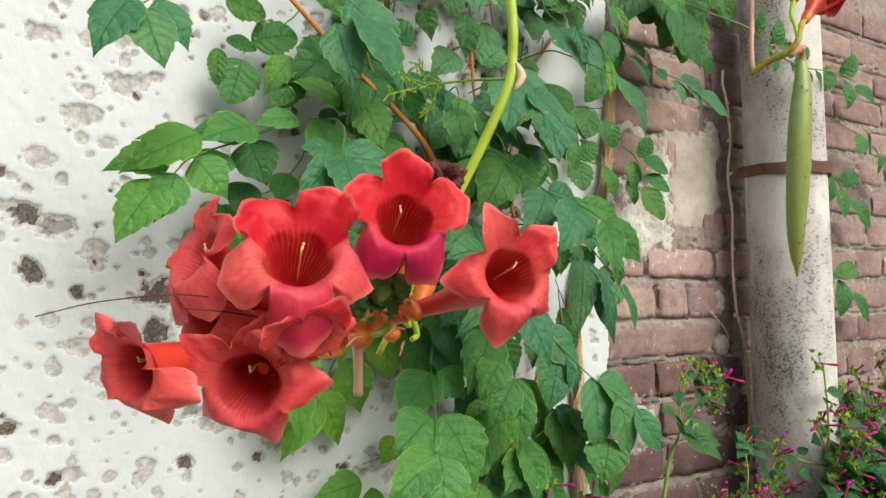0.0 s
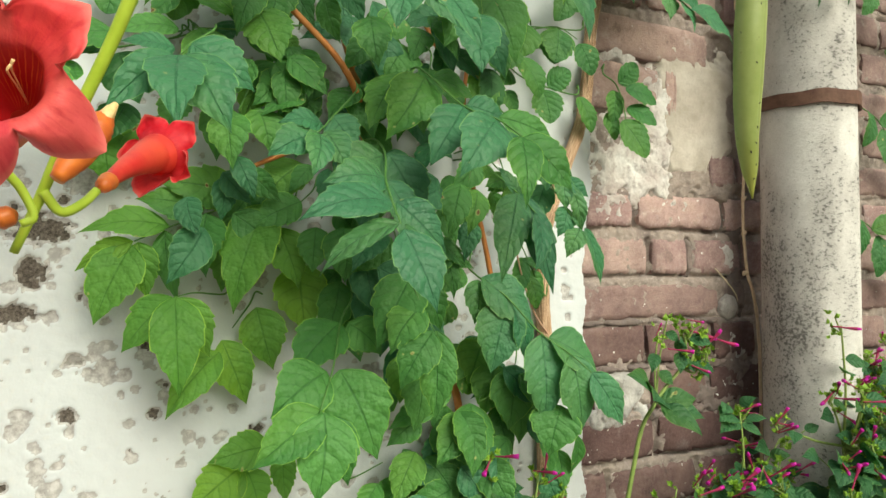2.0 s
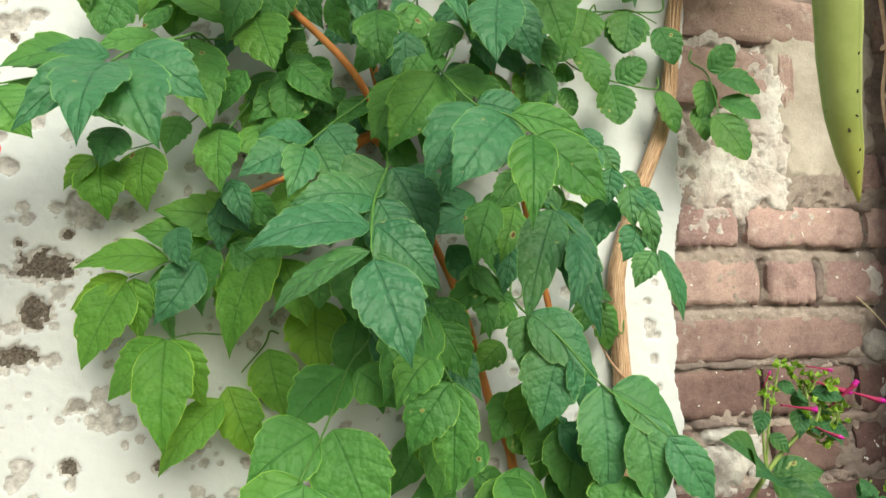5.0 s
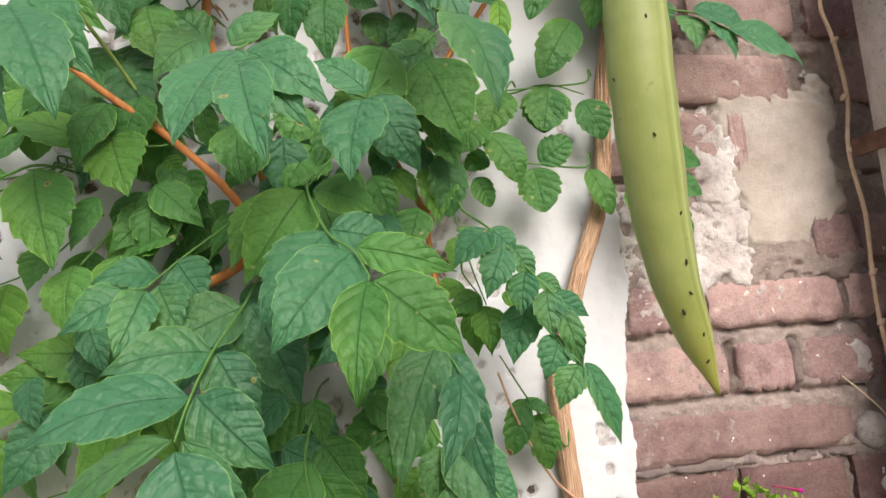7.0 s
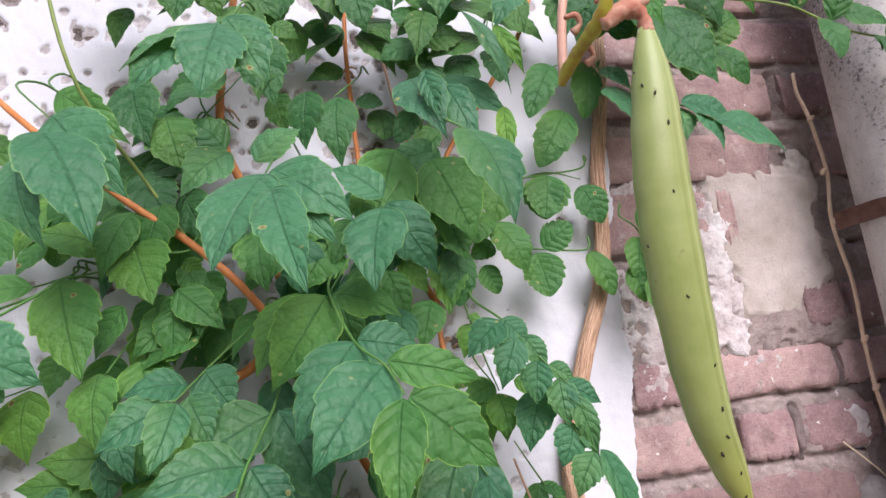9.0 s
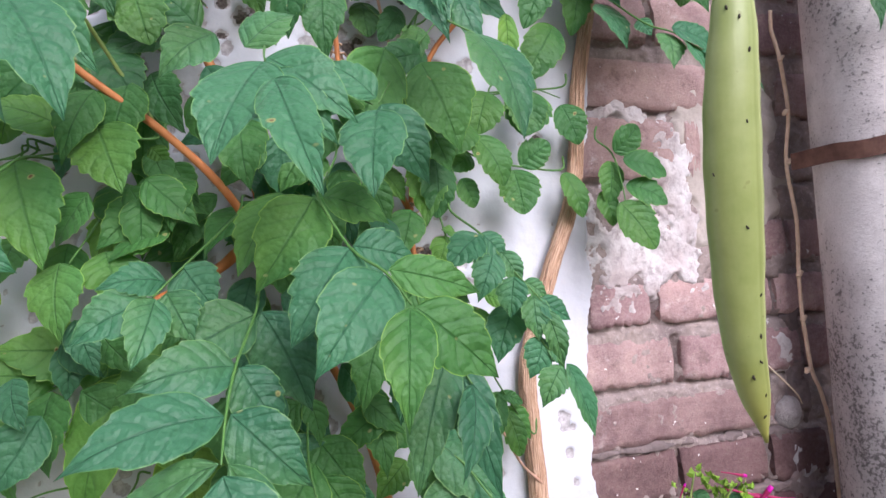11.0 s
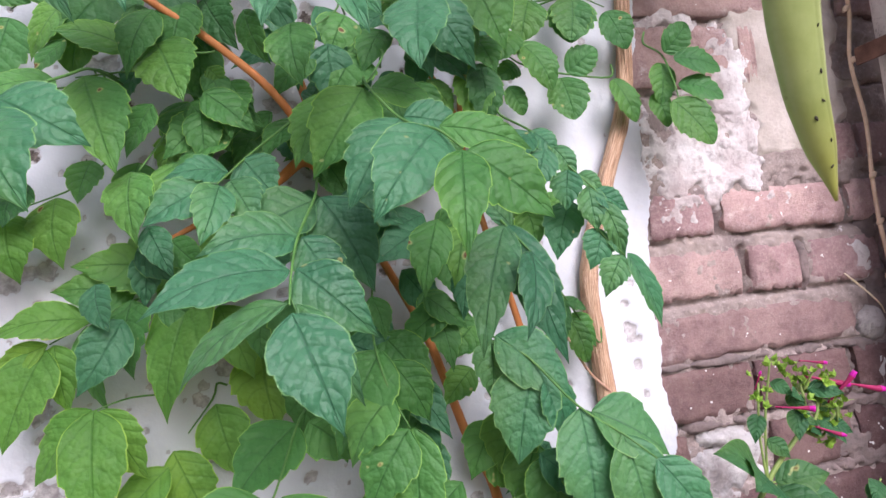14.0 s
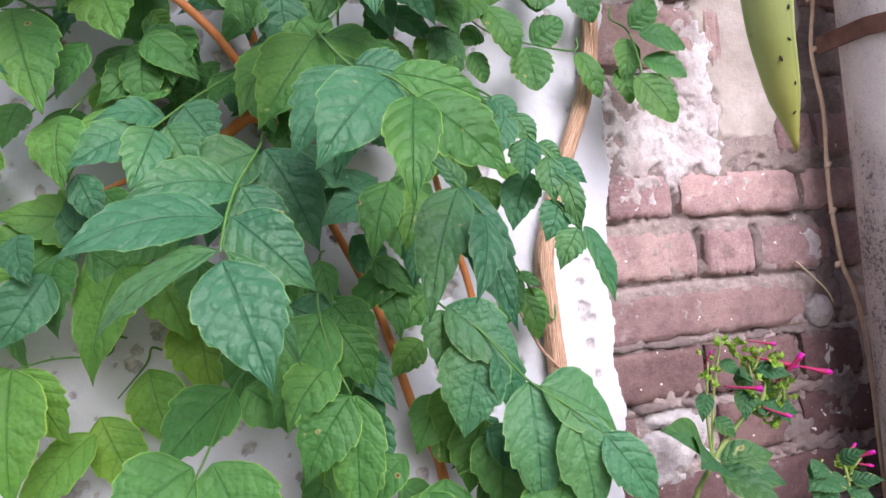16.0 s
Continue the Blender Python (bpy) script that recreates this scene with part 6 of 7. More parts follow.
for k in range(5):
    a = Vector((0.315, -0.59, 1.108)) + Vector((scale_rng.gauss(0, 0.010), scale_rng.uniform(-0.008, 0.004), scale_rng.gauss(0, 0.004)))
    b = a + Vector((scale_rng.uniform(-0.022, 0.004), -0.008, scale_rng.uniform(-0.008, 0.004)))
    tube("dry_style", [a, a.lerp(b, 0.5) + Vector((0, -0.001, 0.002)), b], [0.0005, 0.0007, 0.0003], POD_BARK, spray, 5, 4, 0.2, k, "dry brown style")
for k, pts in enumerate((
    [(0.347, -0.562, 1.118), (0.338, -0.566, 1.113), (0.330, -0.566, 1.111), (0.322, -0.564, 1.109)],
    [(0.347, -0.562, 1.118), (0.335, -0.570, 1.106), (0.325, -0.570, 1.104), (0.318, -0.568, 1.112)],
    [(0.349, -0.560, 1.121), (0.356, -0.556, 1.112), (0.360, -0.555, 1.102), (0.356, -0.556, 1.099)],
    [(0.350, -0.566, 1.125), (0.340, -0.572, 1.118), (0.330, -0.576, 1.112)],
)):
    tube("stalklet", pts, [0.0019, 0.0017, 0.0016], STEM_GREEN, spray, 8, 5, 0.05, k)
tube("bare_pistil", [(0.322, -0.562, 1.098), (0.325, -0.556, 1.085), (0.327, -0.551, 1.071)], [0.0026, 0.0024, 0.0026], STEM_PINK, spray, 8, 4, 0.05, 9, "bare tan stub of a fallen flower")
bm = bmesh.new()
bmesh.ops.create_icosphere(bm, subdivisions=4, radius=0.0100)
for v in bm.verts:
    v.co *= 0.75 + 0.8 * abs(noise.noise(v.co * 130)) + 0.35 * noise.noise(v.co * 320)
me = bpy.data.meshes.new("wilted_flower")
bm.to_mesh(me)
bm.free()
place("wilted_flower", me, WILTED, Matrix.Translation((0.351, -0.600, 1.179)), spray, "shrivelled dark brown flower")
tube("stalklet", [(0.347, -0.578, 1.168), (0.344, -0.572, 1.150), (0.346, -0.566, 1.126)], [0.0016, 0.0016], CALYX, spray, 8, 5)
for k, pts in enumerate(([(0.262, -0.60, 1.118), (0.235, -0.612, 1.124), (0.205, -0.618, 1.122), (0.185, -0.615, 1.117)], [(0.275, -0.60, 1.112), (0.25, -0.612, 1.117), (0.232, -0.62, 1.119)])):
    tube("filament", pts, [0.00035, 0.0002], WILTED, spray, 5, 6)

# small feathery side shoot with green buds on the stalk
shoot_rng = random.Random(4)
fronds = ([(0.4135, -0.572, 1.249), (0.400, -0.550, 1.2525), (0.388, -0.522, 1.256), (0.374, -0.515, 1.2525), (0.361, -0.515, 1.248)],
          [(0.392, -0.530, 1.255), (0.387, -0.515, 1.264), (0.383, -0.512, 1.272)], [(0.390, -0.526, 1.2555), (0.389, -0.520, 1.245), (0.386, -0.518, 1.238)],
          [(0.386, -0.520, 1.256), (0.376, -0.513, 1.261), (0.368, -0.512, 1.264)])
for k, line in enumerate(fronds):
    twig = tube("side_shoot", line, [0.0010 if k == 0 else 0.0006, 0.0004], LIME, spray, 6, 6, 0.05, k, "light green feathery side shoot")
    for p in spline(line, 6)[(12 if k == 0 else 3):]:
        for q in range(2):
            b = p + Vector((shoot_rng.uniform(-0.006, 0.004), shoot_rng.uniform(-0.004, 0.004), shoot_rng.uniform(-0.006, 0.007)))
            tube("tiny_bud", [p, p.lerp(b, 0.6), b], [0.0002, 0.0004, 0.0008, 0.0003], LIME, twig, 5, 3)
tube("branch", [(0.42, -0.05, 1.76), (0.437, -0.15, 1.66), (0.453, -0.20, 1.582), (0.476, -0.19, 1.488), (0.51, -0.12, 1.43), (0.545, -0.112, 1.372)], [0.0020, 0.0017, 0.0019], STEM_HERB, vine, 8, 5, 0.1, 12, "green side shoot")

# ---- seed pod ----
pod_at = Vector((0.802, -0.511, 1.350))
pod = thing("seed_pod", tuple(pod_at), "long plump green seed pod hanging from a yellow stalk", "seed pod")
axis = spline([(0.803, -0.511, 1.349), (0.801, -0.511, 1.32), (0.799, -0.508, 1.28), (0.801, -0.503, 1.235), (0.810, -0.493, 1.185), (0.830, -0.480, 1.139)], 9)
pv, pf, pu = [], [], []
sides = 48
total = len(axis) - 1
for i, p in enumerate(axis):
    s = i / total
    w = 0.0121 * max(math.sin(math.pi * min(s * 0.92 + 0.04, 1.0)) ** 0.62, 0.03) * (1.0 if s < 0.9 else 1 - 0.75 * ((s - 0.9) / 0.1) ** 1.3)
    w = w if s > 0.10 else min(w, 0.0045 + 0.05 * s)
    d = (axis[min(i + 1, total)] - axis[max(i - 1, 0)]).normalized()
    a = d.cross(Vector((0, 1, 0))).normalized()
    b = d.cross(a).normalized()
    for j in range(sides):
        t = 2 * math.pi * j / sides
        seam = 1 + 0.055 * math.exp(-(math.atan2(math.sin(t - 1.10), math.cos(t - 1.10)) / 0.14) ** 2) - 0.02 * math.exp(-(math.atan2(math.sin(t - 1.30), math.cos(t - 1.30)) / 0.12) ** 2)
        seam += 0.09 * math.exp(-(math.atan2(math.sin(t - 4.61), math.cos(t - 4.61)) / 0.14) ** 2)
        r = w * seam * (1 + 0.02 * math.sin(s * 60) * math.cos(t))
        pv.append(p - pod_at + a * math.cos(t) * r + b * math.sin(t) * r * 0.82)
        pu.append((s, j / sides))
for i in range(total):
    for j in range(sides):
        k = (j + 1) % sides
        pf.append((i * sides + j, i * sides + k, (i + 1) * sides + k, (i + 1) * sides + j))
pf += [tuple(range(sides))[::-1], tuple(range(total * sides, (total + 1) * sides))]
body = place("pod", mesh_of("pod", pv, pf, pu), POD, Matrix.Translation(pod_at), pod)
speck_rng = random.Random(6)
speck = mesh_of("speck", *tube_data([(-0.0014, 0, 0), (-0.0006, 0, 0.0001), (0.0006, 0, 0), (0.0014, 0, 0)], [0.0002, 0.0006, 0.0006, 0.0002], 6))
speck.materials.append(BLACK)
for i, t in ((7, 3.1), (9, 2.5), (10, 2.0), (13, 1.6), (19, 1.75), (23, 2.9), (27, 1.9), (32, 1.35), (35, 1.5), (37, 1.6), (38, 2.1), (40, 1.7), (42, 1.9)):
    j = int(t / (2 * math.pi) * sides) % sides
    p = Vector(pv[i * sides + j]) + pod_at
    n = (p - axis[i]).normalized()
    m = Matrix.Translation(p + n * 0.0003) @ pose(0, 0, 0, speck_rng.uniform(0, 180), speck_rng.uniform(40, 140), speck_rng.uniform(0, 180)) @ Matrix.Scale(speck_rng.uniform(0.45, 0.95), 4)
    place("speck", speck, None, m, body)
tube("pod_stalk", [(0.803, -0.511, 1.347), (0.802, -0.512, 1.354), (0.797, -0.513, 1.357), (0.790, -0.513, 1.355), (0.783, -0.512, 1.350)], [0.0036, 0.0026, 0.0044, 0.0040, 0.0030], POD_BARK, pod, 12, 6, 0.25, 1, "knobbly red-brown pod stalk")
tube("bud_scar", [(0.797, -0.513, 1.358), (0.803, -0.513, 1.361), (0.808, -0.512, 1.364)], [0.0036, 0.0026, 0.0006], POD_BARK, pod, 10, 5, 0.2, 6, "reddish pointed scar at the pod's head")
tube("flower_stalk", [(0.778, -0.474, 1.342), (0.779, -0.480, 1.346), (0.781, -0.490, 1.350), (0.782, -0.500, 1.352), (0.783, -0.511, 1.354), (0.786, -0.518, 1.363), (0.796, -0.515, 1.378), (0.812, -0.508, 1.390), (0.829, -0.500, 1.398)], [0.0018, 0.0032, 0.0028, 0.0036, 0.0028, 0.0028, 0.0026, 0.0024], STEM_MOTTLED, pod, 12, 6, 0.25, 2, "knobbly yellow-green stalk with red marks")
for k, (x, y, z) in enumerate(((0.786, -0.486, 1.346), (0.777, -0.496, 1.356), (0.788, -0.505, 1.358))):
    p = Vector((x, y, z))
    tube("bud_scar", [p, p + Vector((0.003, -0.002, 0.003)), p + Vector((0.001, -0.003, 0.007)), p + Vector((-0.004, -0.002, 0.006))], [0.0020, 0.0012, 0.0016, 0.0010], POD_BARK, pod, 8, 4, 0.3, 9 + k, "reddish scar of a fallen bud")
tube("flower_stalk", [(0.787, -0.518, 1.364), (0.794, -0.511, 1.382), (0.802, -0.503, 1.398), (0.812, -0.500, 1.416)], [0.0018, 0.0020, 0.0024], STEM_GREEN, pod, 8, 5, 0.1, 3)
tube("flower_stalk", [(0.796, -0.515, 1.378), (0.818, -0.503, 1.391), (0.842, -0.495, 1.408)], [0.0020, 0.0024], STEM_GREEN, pod, 8, 5, 0.1, 4)
tube("pink_stalk", [(0.779, -0.475, 1.345), (0.784, -0.471, 1.372), (0.789, -0.469, 1.392), (0.803, -0.460, 1.413), (0.828, -0.440, 1.462), (0.860, -0.380, 1.600), (0.88, -0.28, 1.78), (0.90, -0.15, 1.95), (0.93, -0.04, 2.05)], [0.0024, 0.0021, 0.0024], STEM_PINK, pod, 8, 5, 0.1, 3, "pinkish bare stalk")
trumpet(pod, (0.868, -0.50, 1.448), (0.829, -0.500, 1.398), 0.0230, 33, 0, 0.4)
trumpet(pod, (0.836, -0.515, 1.468), (0.812, -0.500, 1.416), 0.0235, 35, 0, 0.3)
trumpet(pod, (0.915, -0.48, 1.452), (0.842, -0.495, 1.408), 0.0225, 37, 0, 0.4)

# ---- dry stems on the wall ----
dry = thing("dry_tendril", (1.345, -0.03, 1.05), "thin dry tan vine stem running down beside the pipe", "vine")
tube("tendril", [(1.331, -0.030, 1.578), (1.334, -0.026, 1.55), (1.340, -0.03, 1.51), (1.347, -0.03, 1.433), (1.338, -0.028, 1.364), (1.345, -0.03, 1.281), (1.341, -0.03, 1.209), (1.341, -0.03, 1.148), (1.349, -0.03, 1.078), (1.364, -0.028, 1.045), (1.385, -0.02, 0.98), (1.39, -0.02, 0.8), (1.39, -0.02, 0.02)],
     [0.0026, 0.0026, 0.0028, 0.003], DRY_STEM, dry, 8, 8, 0.25, 5)
for k, z in enumerate((1.51, 1.433, 1.364, 1.209, 1.148, 1.078)):
    p = Vector((1.341, -0.031, z))
    tube("knot", [p + Vector((-0.004, 0, -0.004)), p, p + Vector((0.005, -0.001, 0.003))], [0.0020, 0.0042, 0.0018], DRY_STEM, dry, 8, 4, 0.3, k)
straw = thing("straw", (1.32, -0.01, 1.06), "dry straw caught in the wall", "straw")
tube("stem", [(1.294, -0.010, 1.086), (1.318, -0.014, 1.062), (1.343, -0.010, 1.040), (1.358, -0.002, 1.022)], [0.0012, 0.0011, 0.0008], STRAW, straw, 6, 5)


# ---- four-o'clock plants ----
def herb(base, top, heads, seed, label, leaves=10, size=0.05, extra=0, spread=0.08, via=(), blooming=0.33):
    """A branching herb: stems to each head; opposite leaves; heads of lime bracts with magenta tubes."""
    rng = random.Random(seed)
    ob = thing("four_oclock_plant", base, label, "flowering plant", "four-o'clock plants by the wall")
    base, fork = Vector(base), Vector(top)
    tube("stem", [base, *(via or (base.lerp(fork, 0.5) + Vector((rng.uniform(-0.02, 0.02), 0, 0)),)), fork], [0.0040, 0.0029, 0.0022], STEM_HERB, ob, 8, 6)
    for k in range(leaves):
        a = base.lerp(fork, rng.uniform(0.72, 1.0))
        way = Vector((rng.choice((-1, 1)) * rng.uniform(0.3, 1), rng.uniform(-0.9, 0.3), rng.uniform(-0.4, 0.4))).normalized()
        mid = a + way * rng.uniform(0.015, spread)
        blade(ob, a, mid, mid + way * size * rng.uniform(0.6, 1.1) + Vector((0, 0, -0.018)), rng)
    more = [(fork.x + rng.gauss(0, spread * 0.55), fork.y + rng.uniform(-0.06, 0.03), fork.z + rng.uniform(-0.06, 0.10), rng.randint(4, 7)) for _ in range(extra)]
    for hx, hy, hz, n in list(heads) + more:
        h = Vector((hx, hy, hz))
        tube("stem", [fork, fork.lerp(h, 0.5) + Vector((0, -0.005, -0.006)), h], [0.0022, 0.0018, 0.0013], STEM_HERB, ob, 7, 5)
        for s in (-1, 1):
            a = fork.lerp(h, rng.uniform(0.55, 0.9))
            way = Vector((s * rng.uniform(0.5, 1), rng.uniform(-0.7, 0.1), rng.uniform(-0.3, 0.4))).normalized()
            blade(ob, a, a + way * 0.006, a + way * (0.006 + size * rng.uniform(0.35, 0.65)) + Vector((0, 0, -0.006)), rng)
        for k in range(n):
            c = h + Vector((rng.gauss(0, 0.009), rng.gauss(0, 0.007), rng.gauss(0, 0.010)))
            tube("stemlet", [h - Vector((0, 0, 0.012)), c], [0.0012, 0.0010], STEM_HERB, ob, 5, 2)
            bract(ob, c, rng)
            bract(ob, c + Vector((rng.gauss(0, 0.004), rng.gauss(0, 0.004), rng.gauss(0, 0.004))), rng)
            if rng.random() < blooming:
                way = Vector((rng.uniform(-0.7, 1.0), rng.uniform(-0.9, 0.1), rng.uniform(-0.3, 0.8))).normalized()
                bloom(ob, c, way, rng)
    return ob


def blade(ob, a, b, tip, rng):
    leaf_ob = tube("leaf", [a, a.lerp(b, 0.5), b], [0.0011, 0.0009], STEM_HERB, ob, 5, 2)
    facing = (rng.gauss(-0.1, 0.25), -0.75, rng.gauss(0.6, 0.2))
    place("blade", rng.choice(BLADES["M"]), None, frame_to(b, tip, facing, rng.uniform(0.55, 0.75)), leaf_ob)


def bract_mesh(seed):
    rng = random.Random(seed)
    sets = []
    for k in range(5):
        w = k * 2 * math.pi / 5 + rng.uniform(-0.3, 0.3)
        tip = Vector((math.cos(w) * rng.uniform(0.4, 0.9), math.sin(w) * rng.uniform(0.4, 0.9), rng.uniform(0.5, 1.0)))
        m = frame_to((0, 0, 0), tip, (-math.cos(w), -math.sin(w), 1.0), 0.6)
        v, f, uv = leaflet_data(seed + k, smooth_rim=True, nu=6, nv=4)
        sets.append(([m @ Vector(p) for p in v], f, uv))
    return mesh_of("bract", *joined(*sets))


BRACTS = [bract_mesh(s) for s in range(4)]
for me in BRACTS:
    me.materials.append(LIME)


def bract(ob, at, rng):
    m = Matrix.Translation(at) @ pose(0, 0, 0, rng.uniform(-60, 60), rng.uniform(-60, 60), rng.uniform(0, 360))
    place("bract", rng.choice(BRACTS), None, m @ Matrix.Scale(rng.uniform(0.0050, 0.0095), 4), ob)


def bloom_mesh(seed):
    """A closed or half-open flower along z: thin tube and a folded mouth."""
    rng = random.Random(seed)
    bend = rng.uniform(-0.15, 0.15)
    pts = spline([(0, 0, 0), (bend * 0.4, 0, 0.35), (bend, 0, 0.7), (bend * 1.2, 0, 1.0)], 4)
    mouth = rng.choice((0.04, 0.06, 0.09))
    return mesh_of("bloom", *tube_data(pts, [0.030, 0.026, 0.026, 0.032, 0.044, 0.055, 0.075, mouth], 9, 0.3, seed))


BLOOMS = [bloom_mesh(s) for s in range(6)]
for k, me in enumerate(BLOOMS):
    me.materials.append(ROSE_TUBE)
    me.materials.append(MAGENTA)
    tips = [int(max(me.vertices[i].co.z for i in p.vertices) > 0.86) for p in me.polygons]
    me.polygons.foreach_set("material_index", np.array(tips, dtype=np.int32))


def bloom(ob, at, way, rng):
    m = aim(at, way, rng.uniform(0, 360)) @ Matrix.Scale(rng.uniform(0.024, 0.044), 4)
    place("bloom", rng.choice(BLOOMS), None, m, ob)


tall = herb((0.940, -0.16, 0.0), (1.059, -0.17, 0.950), [(1.078, -0.176, 0.982, 6), (1.092, -0.178, 0.962, 5), (1.062, -0.173, 0.998, 5), (1.080, -0.178, 0.948, 4)], 1, "four-o'clock plant with magenta buds before the brick", 0, 0.05, 0, 0.08,
            ((0.945, -0.165, 0.60), (0.978, -0.17, 0.84), (1.013, -0.17, 0.907)), 0.0)
tall_rng = random.Random(31)
node = Vector((1.013, -0.17, 0.907))
for tip in ((1.020, -0.168, 1.000), (1.036, -0.168, 1.018)):
    tube("stem", [node, node.lerp(Vector(tip), 0.5) + Vector((-0.004, 0, 0)), tip], [0.0013, 0.0012, 0.0010], STEM_HERB, tall, 7, 5)
    for k in range(4):
        bract(tall, Vector(tip) + Vector((tall_rng.gauss(0.004, 0.007), tall_rng.gauss(0, 0.005), tall_rng.gauss(0, 0.007))), tall_rng)
for a, b in (((1.062, -0.178, 1.002), (1.105, -0.190, 0.991)), ((1.084, -0.180, 0.973), (1.105, -0.190, 1.004)), ((1.105, -0.180, 0.989), (1.149, -0.190, 0.981)), ((1.025, -0.180, 0.978), (1.053, -0.198, 0.976)), ((1.059, -0.180, 0.956), (1.085, -0.195, 0.948)), ((1.012, -0.172, 0.995), (1.021, -0.176, 1.011)), ((1.070, -0.170, 1.007), (1.073, -0.175, 0.990)), ((1.067, -0.170, 1.015), (1.090, -0.178, 1.012))):
    a, b = Vector(a), Vector(b)
    place("bloom", tall_rng.choice(BLOOMS), None, aim(a, b - a, tall_rng.uniform(0, 360)) @ Matrix.Scale((b - a).length, 4), tall)
for at in ((1.042, -0.180, 1.015), (1.047, -0.180, 1.007), (1.007, -0.180, 0.987), (1.011, -0.180, 0.982), (1.079, -0.180, 0.968), (1.080, -0.180, 0.960), (1.074, -0.180, 0.956), (1.093, -0.180, 0.977), (1.098, -0.180, 0.985), (1.052, -0.180, 0.964), (1.054, -0.180, 0.958), (1.067, -0.180, 0.980), (1.092, -0.180, 0.994)):
    for k in range(2):
        bract(tall, Vector(at) + Vector((tall_rng.gauss(0, 0.003), tall_rng.gauss(0, 0.004), tall_rng.gauss(0, 0.003))), tall_rng)
for tip in ((0.947, -0.200, 0.955), (1.065, -0.205, 0.889), (1.072, -0.185, 0.912), (0.962, -0.225, 0.925), (1.045, -0.22, 0.872)):
    tip = Vector(tip)
    blade(tall, node, node.lerp(tip, 0.12), tip, tall_rng)
for a, tip in (((1.016, -0.168, 0.950), (1.036, -0.178, 0.928)), ((1.018, -0.166, 0.975), (1.000, -0.178, 0.948)), ((1.055, -0.17, 0.975), (1.042, -0.186, 0.945)), ((1.07, -0.172, 0.965), (1.092, -0.188, 0.935)), ((1.03, -0.165, 1.0), (1.052, -0.175, 0.985)), ((1.05, -0.165, 0.99), (1.058, -0.178, 0.965))):
    blade(tall, Vector(a), Vector(a).lerp(Vector(tip), 0.15), Vector(tip), tall_rng)
herb((1.22, -0.20, 0.0), (1.190, -0.15, 0.77), [(1.19, -0.15, 0.872, 6), (1.13, -0.16, 0.79, 5), (1.23, -0.18, 0.79, 5), (1.26, -0.16, 0.83, 4), (1.10, -0.16, 0.75, 4)], 2, "bushy four-o'clock plant with rose buds at the pipe's foot", 44, 0.066, 7, 0.09)
by_pipe = herb((1.34, -0.22, 0.0), (1.345, -0.20, 0.82), [(1.345, -0.20, 1.000, 4), (1.30, -0.21, 0.90, 6), (1.37, -0.22, 0.90, 6), (1.33, -0.24, 0.84, 6), (1.40, -0.23, 0.86, 6), (1.28, -0.24, 0.81, 5)], 3, "four-o'clock plant with pink tubes before the pipe", 56, 0.064, 10, 0.09)
pipe_rng = random.Random(41)
for a, tip in (((1.108, -0.210, 0.894), (1.062, -0.230, 0.890)), ((1.116, -0.210, 0.901), (1.129, -0.230, 0.915)), ((1.127, -0.210, 0.883), (1.149, -0.230, 0.886)), ((1.119, -0.210, 0.879), (1.140, -0.230, 0.862)), ((1.107, -0.210, 0.887), (1.065, -0.230, 0.875)), ((1.100, -0.210, 0.906), (1.068, -0.230, 0.898))):
    blade(by_pipe, Vector(a), Vector(a).lerp(Vector(tip), 0.12), Vector(tip), pipe_rng)
herb((1.50, -0.20, 0.0), (1.48, -0.18, 0.85), [(1.50, -0.18, 0.96, 5), (1.45, -0.2, 0.90, 6), (1.54, -0.2, 0.91, 6), (1.49, -0.22, 0.85, 6), (1.57, -0.2, 0.86, 6), (1.43, -0.22, 0.82, 5), (1.60, -0.18, 0.93, 4)], 4, "large four-o'clock plant full of pink tubes beside the pipe", 76, 0.066, 20, 0.12)
herb((0.85, -0.14, 0.0), (0.83, -0.13, 0.74), [(0.785, -0.13, 0.845, 4), (0.855, -0.13, 0.82, 4), (0.80, -0.14, 0.79, 5), (0.88, -0.14, 0.79, 4), (0.84, -0.15, 0.76, 4)], 5, "four-o'clock plant with pink buds under the vine", 24, 0.055, 2, 0.08)
herb((1.66, -0.18, 0.0), (1.66, -0.16, 0.88), [(1.65, -0.16, 1.0, 4), (1.70, -0.16, 0.96, 5), (1.62, -0.18, 0.90, 5), (1.72, -0.18, 0.88, 5)], 6, "four-o'clock plant by the brick wall", 44, 0.064, 10, 0.12)
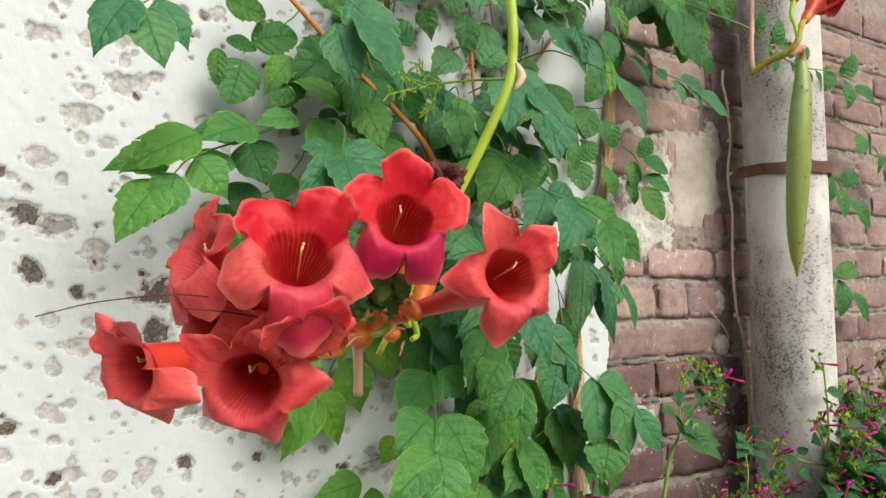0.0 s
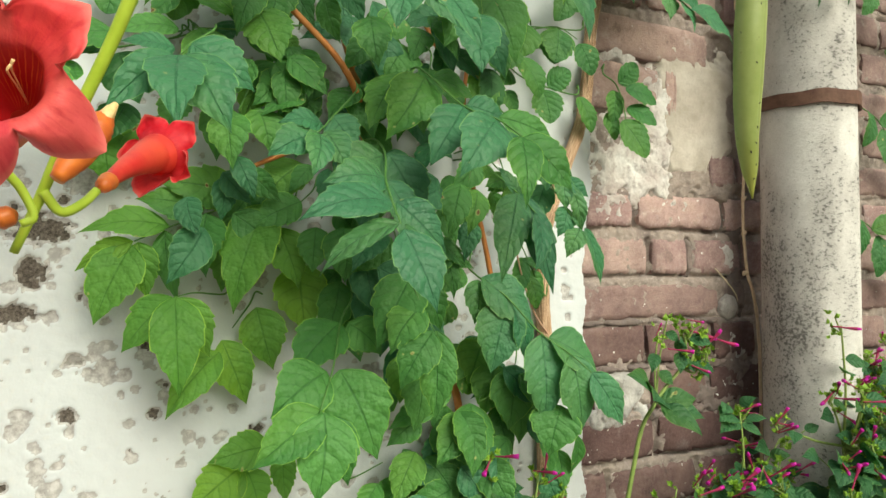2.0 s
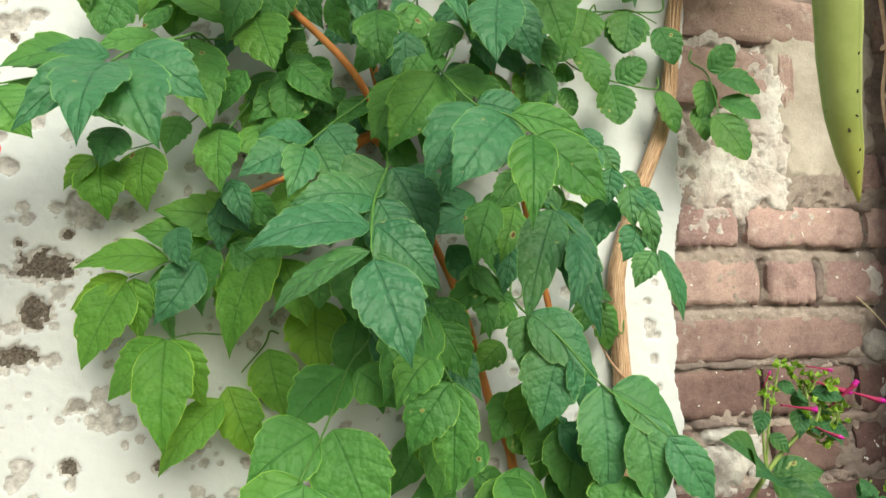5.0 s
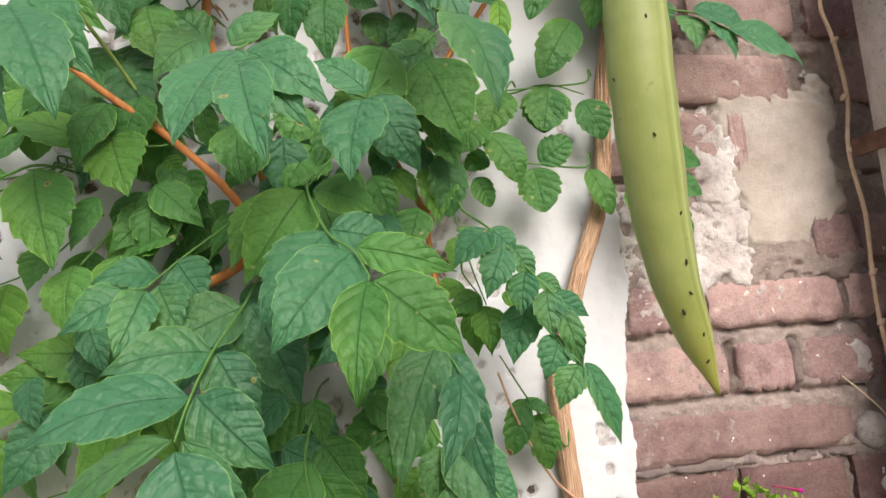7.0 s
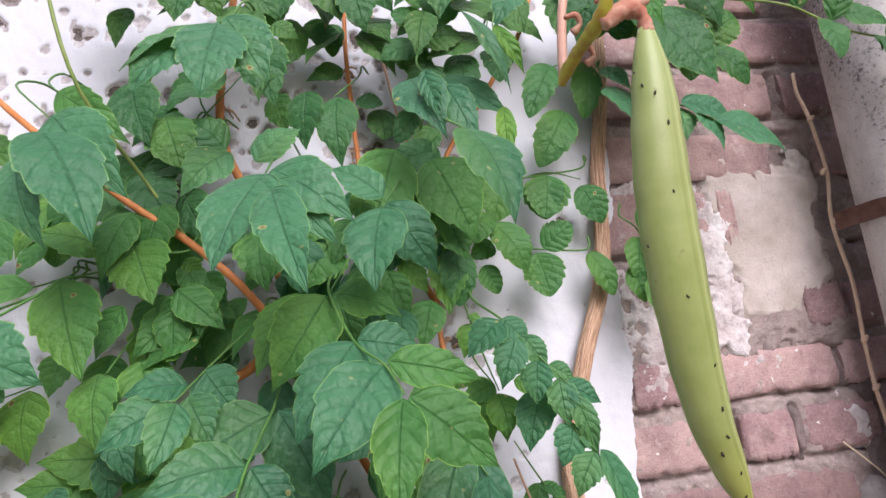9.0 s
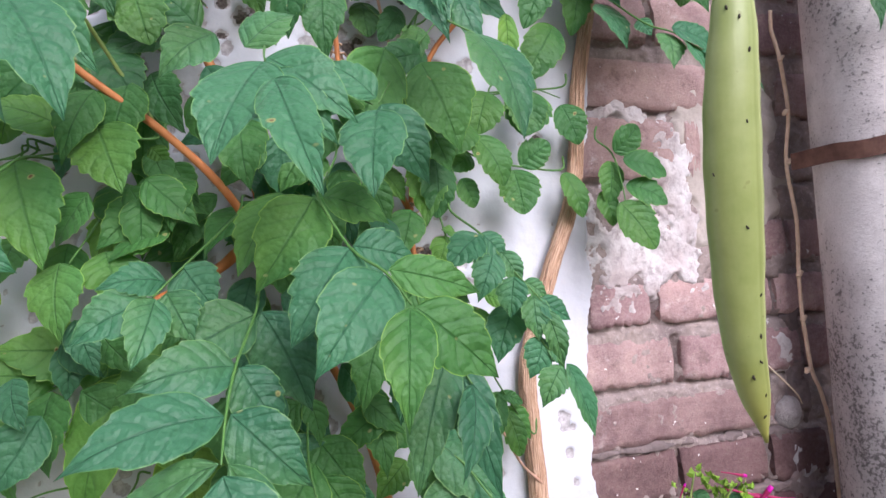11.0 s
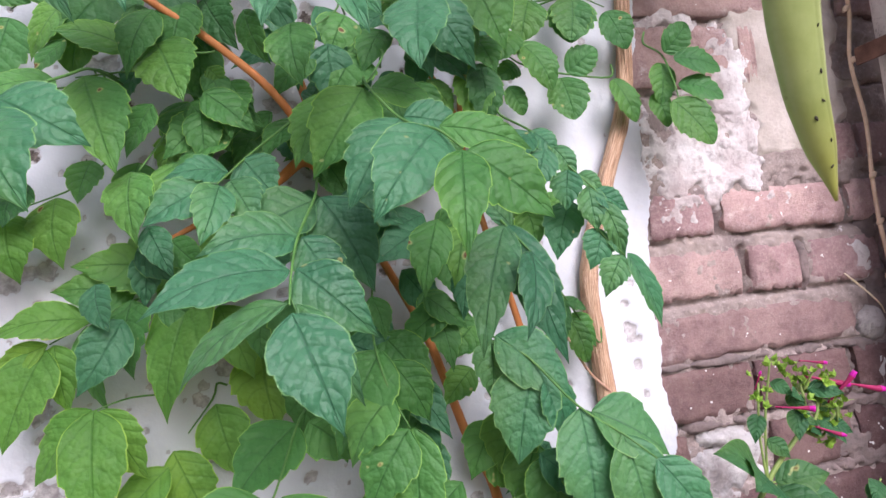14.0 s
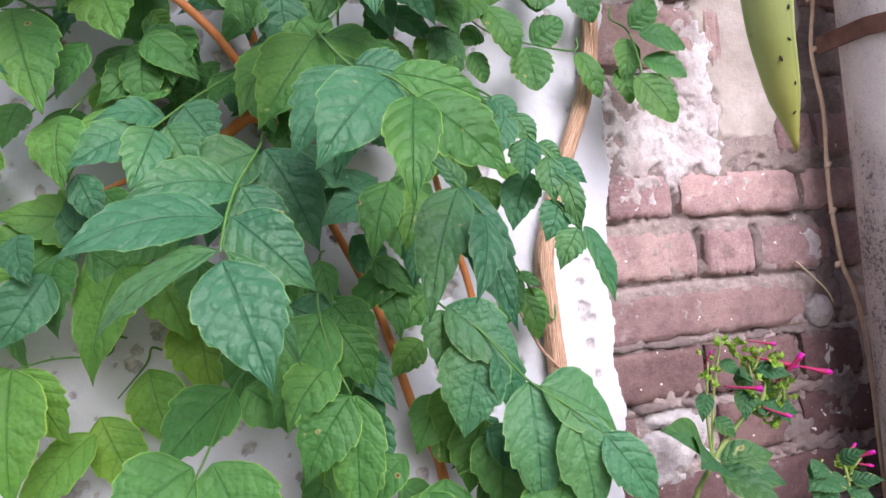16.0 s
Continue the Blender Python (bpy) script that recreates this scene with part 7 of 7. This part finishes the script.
herb((1.05, -0.20, 0.0), (1.06, -0.18, 0.70), [(1.03, -0.18, 0.77, 4), (1.08, -0.18, 0.79, 5), (1.12, -0.2, 0.74, 5), (1.06, -0.2, 0.73, 4)], 7, "low four-o'clock plant with pink buds", 26, 0.055, 3, 0.09)
herb((1.40, -0.30, 0.0), (1.30, -0.28, 0.70), [(1.25, -0.28, 0.76, 5), (1.33, -0.28, 0.78, 6), (1.38, -0.29, 0.76, 6)], 8, "four-o'clock plant in front of the pipe", 50, 0.066, 9, 0.11)

# leafy tendril hanging before the pipe
sprig = thing("hanging_sprig", (1.17, -0.20, 1.573), "thin green tendril with a few leaves before the pipe", "sprig")
sprig_rng = random.Random(12)
line = [(1.04, -0.05, 1.72), (1.10, -0.13, 1.63), (1.168, -0.20, 1.573), (1.218, -0.20, 1.555), (1.265, -0.20, 1.537), (1.336, -0.20, 1.531), (1.42, -0.205, 1.535), (1.50, -0.20, 1.53)]
tube("stem", line, [0.0017, 0.0014, 0.0010], STEM_HERB, sprig, 6, 6)
for a, tip, w in (((1.221, -0.20, 1.555), (1.219, -0.215, 1.500), 0.62), ((1.233, -0.20, 1.552), (1.250, -0.21, 1.602), 0.55), ((1.246, -0.20, 1.562), (1.292, -0.215, 1.545), 0.62),
                  ((1.190, -0.20, 1.565), (1.196, -0.215, 1.608), 0.6), ((1.300, -0.20, 1.534), (1.335, -0.21, 1.565), 0.5)):
    place("leaf", sprig_rng.choice(BLADES["R"]), None, frame_to(a, tip, (0.1, -1, 0.3), w), sprig)
for a, tip in (((1.285, -0.20, 1.536), (1.285, -0.205, 1.512)), ((1.290, -0.20, 1.535), (1.301, -0.205, 1.474)), ((1.297, -0.20, 1.534), (1.310, -0.205, 1.508)), ((1.33, -0.20, 1.531), (1.345, -0.205, 1.50)), ((1.36, -0.20, 1.532), (1.37, -0.205, 1.49)), ((1.40, -0.20, 1.534), (1.43, -0.205, 1.515)), ((1.44, -0.20, 1.534), (1.46, -0.205, 1.56))):
    place("leaf", sprig_rng.choice(BLADES["M"]), None, frame_to(a, tip, (0.1, -1, 0.3), 0.42), sprig)
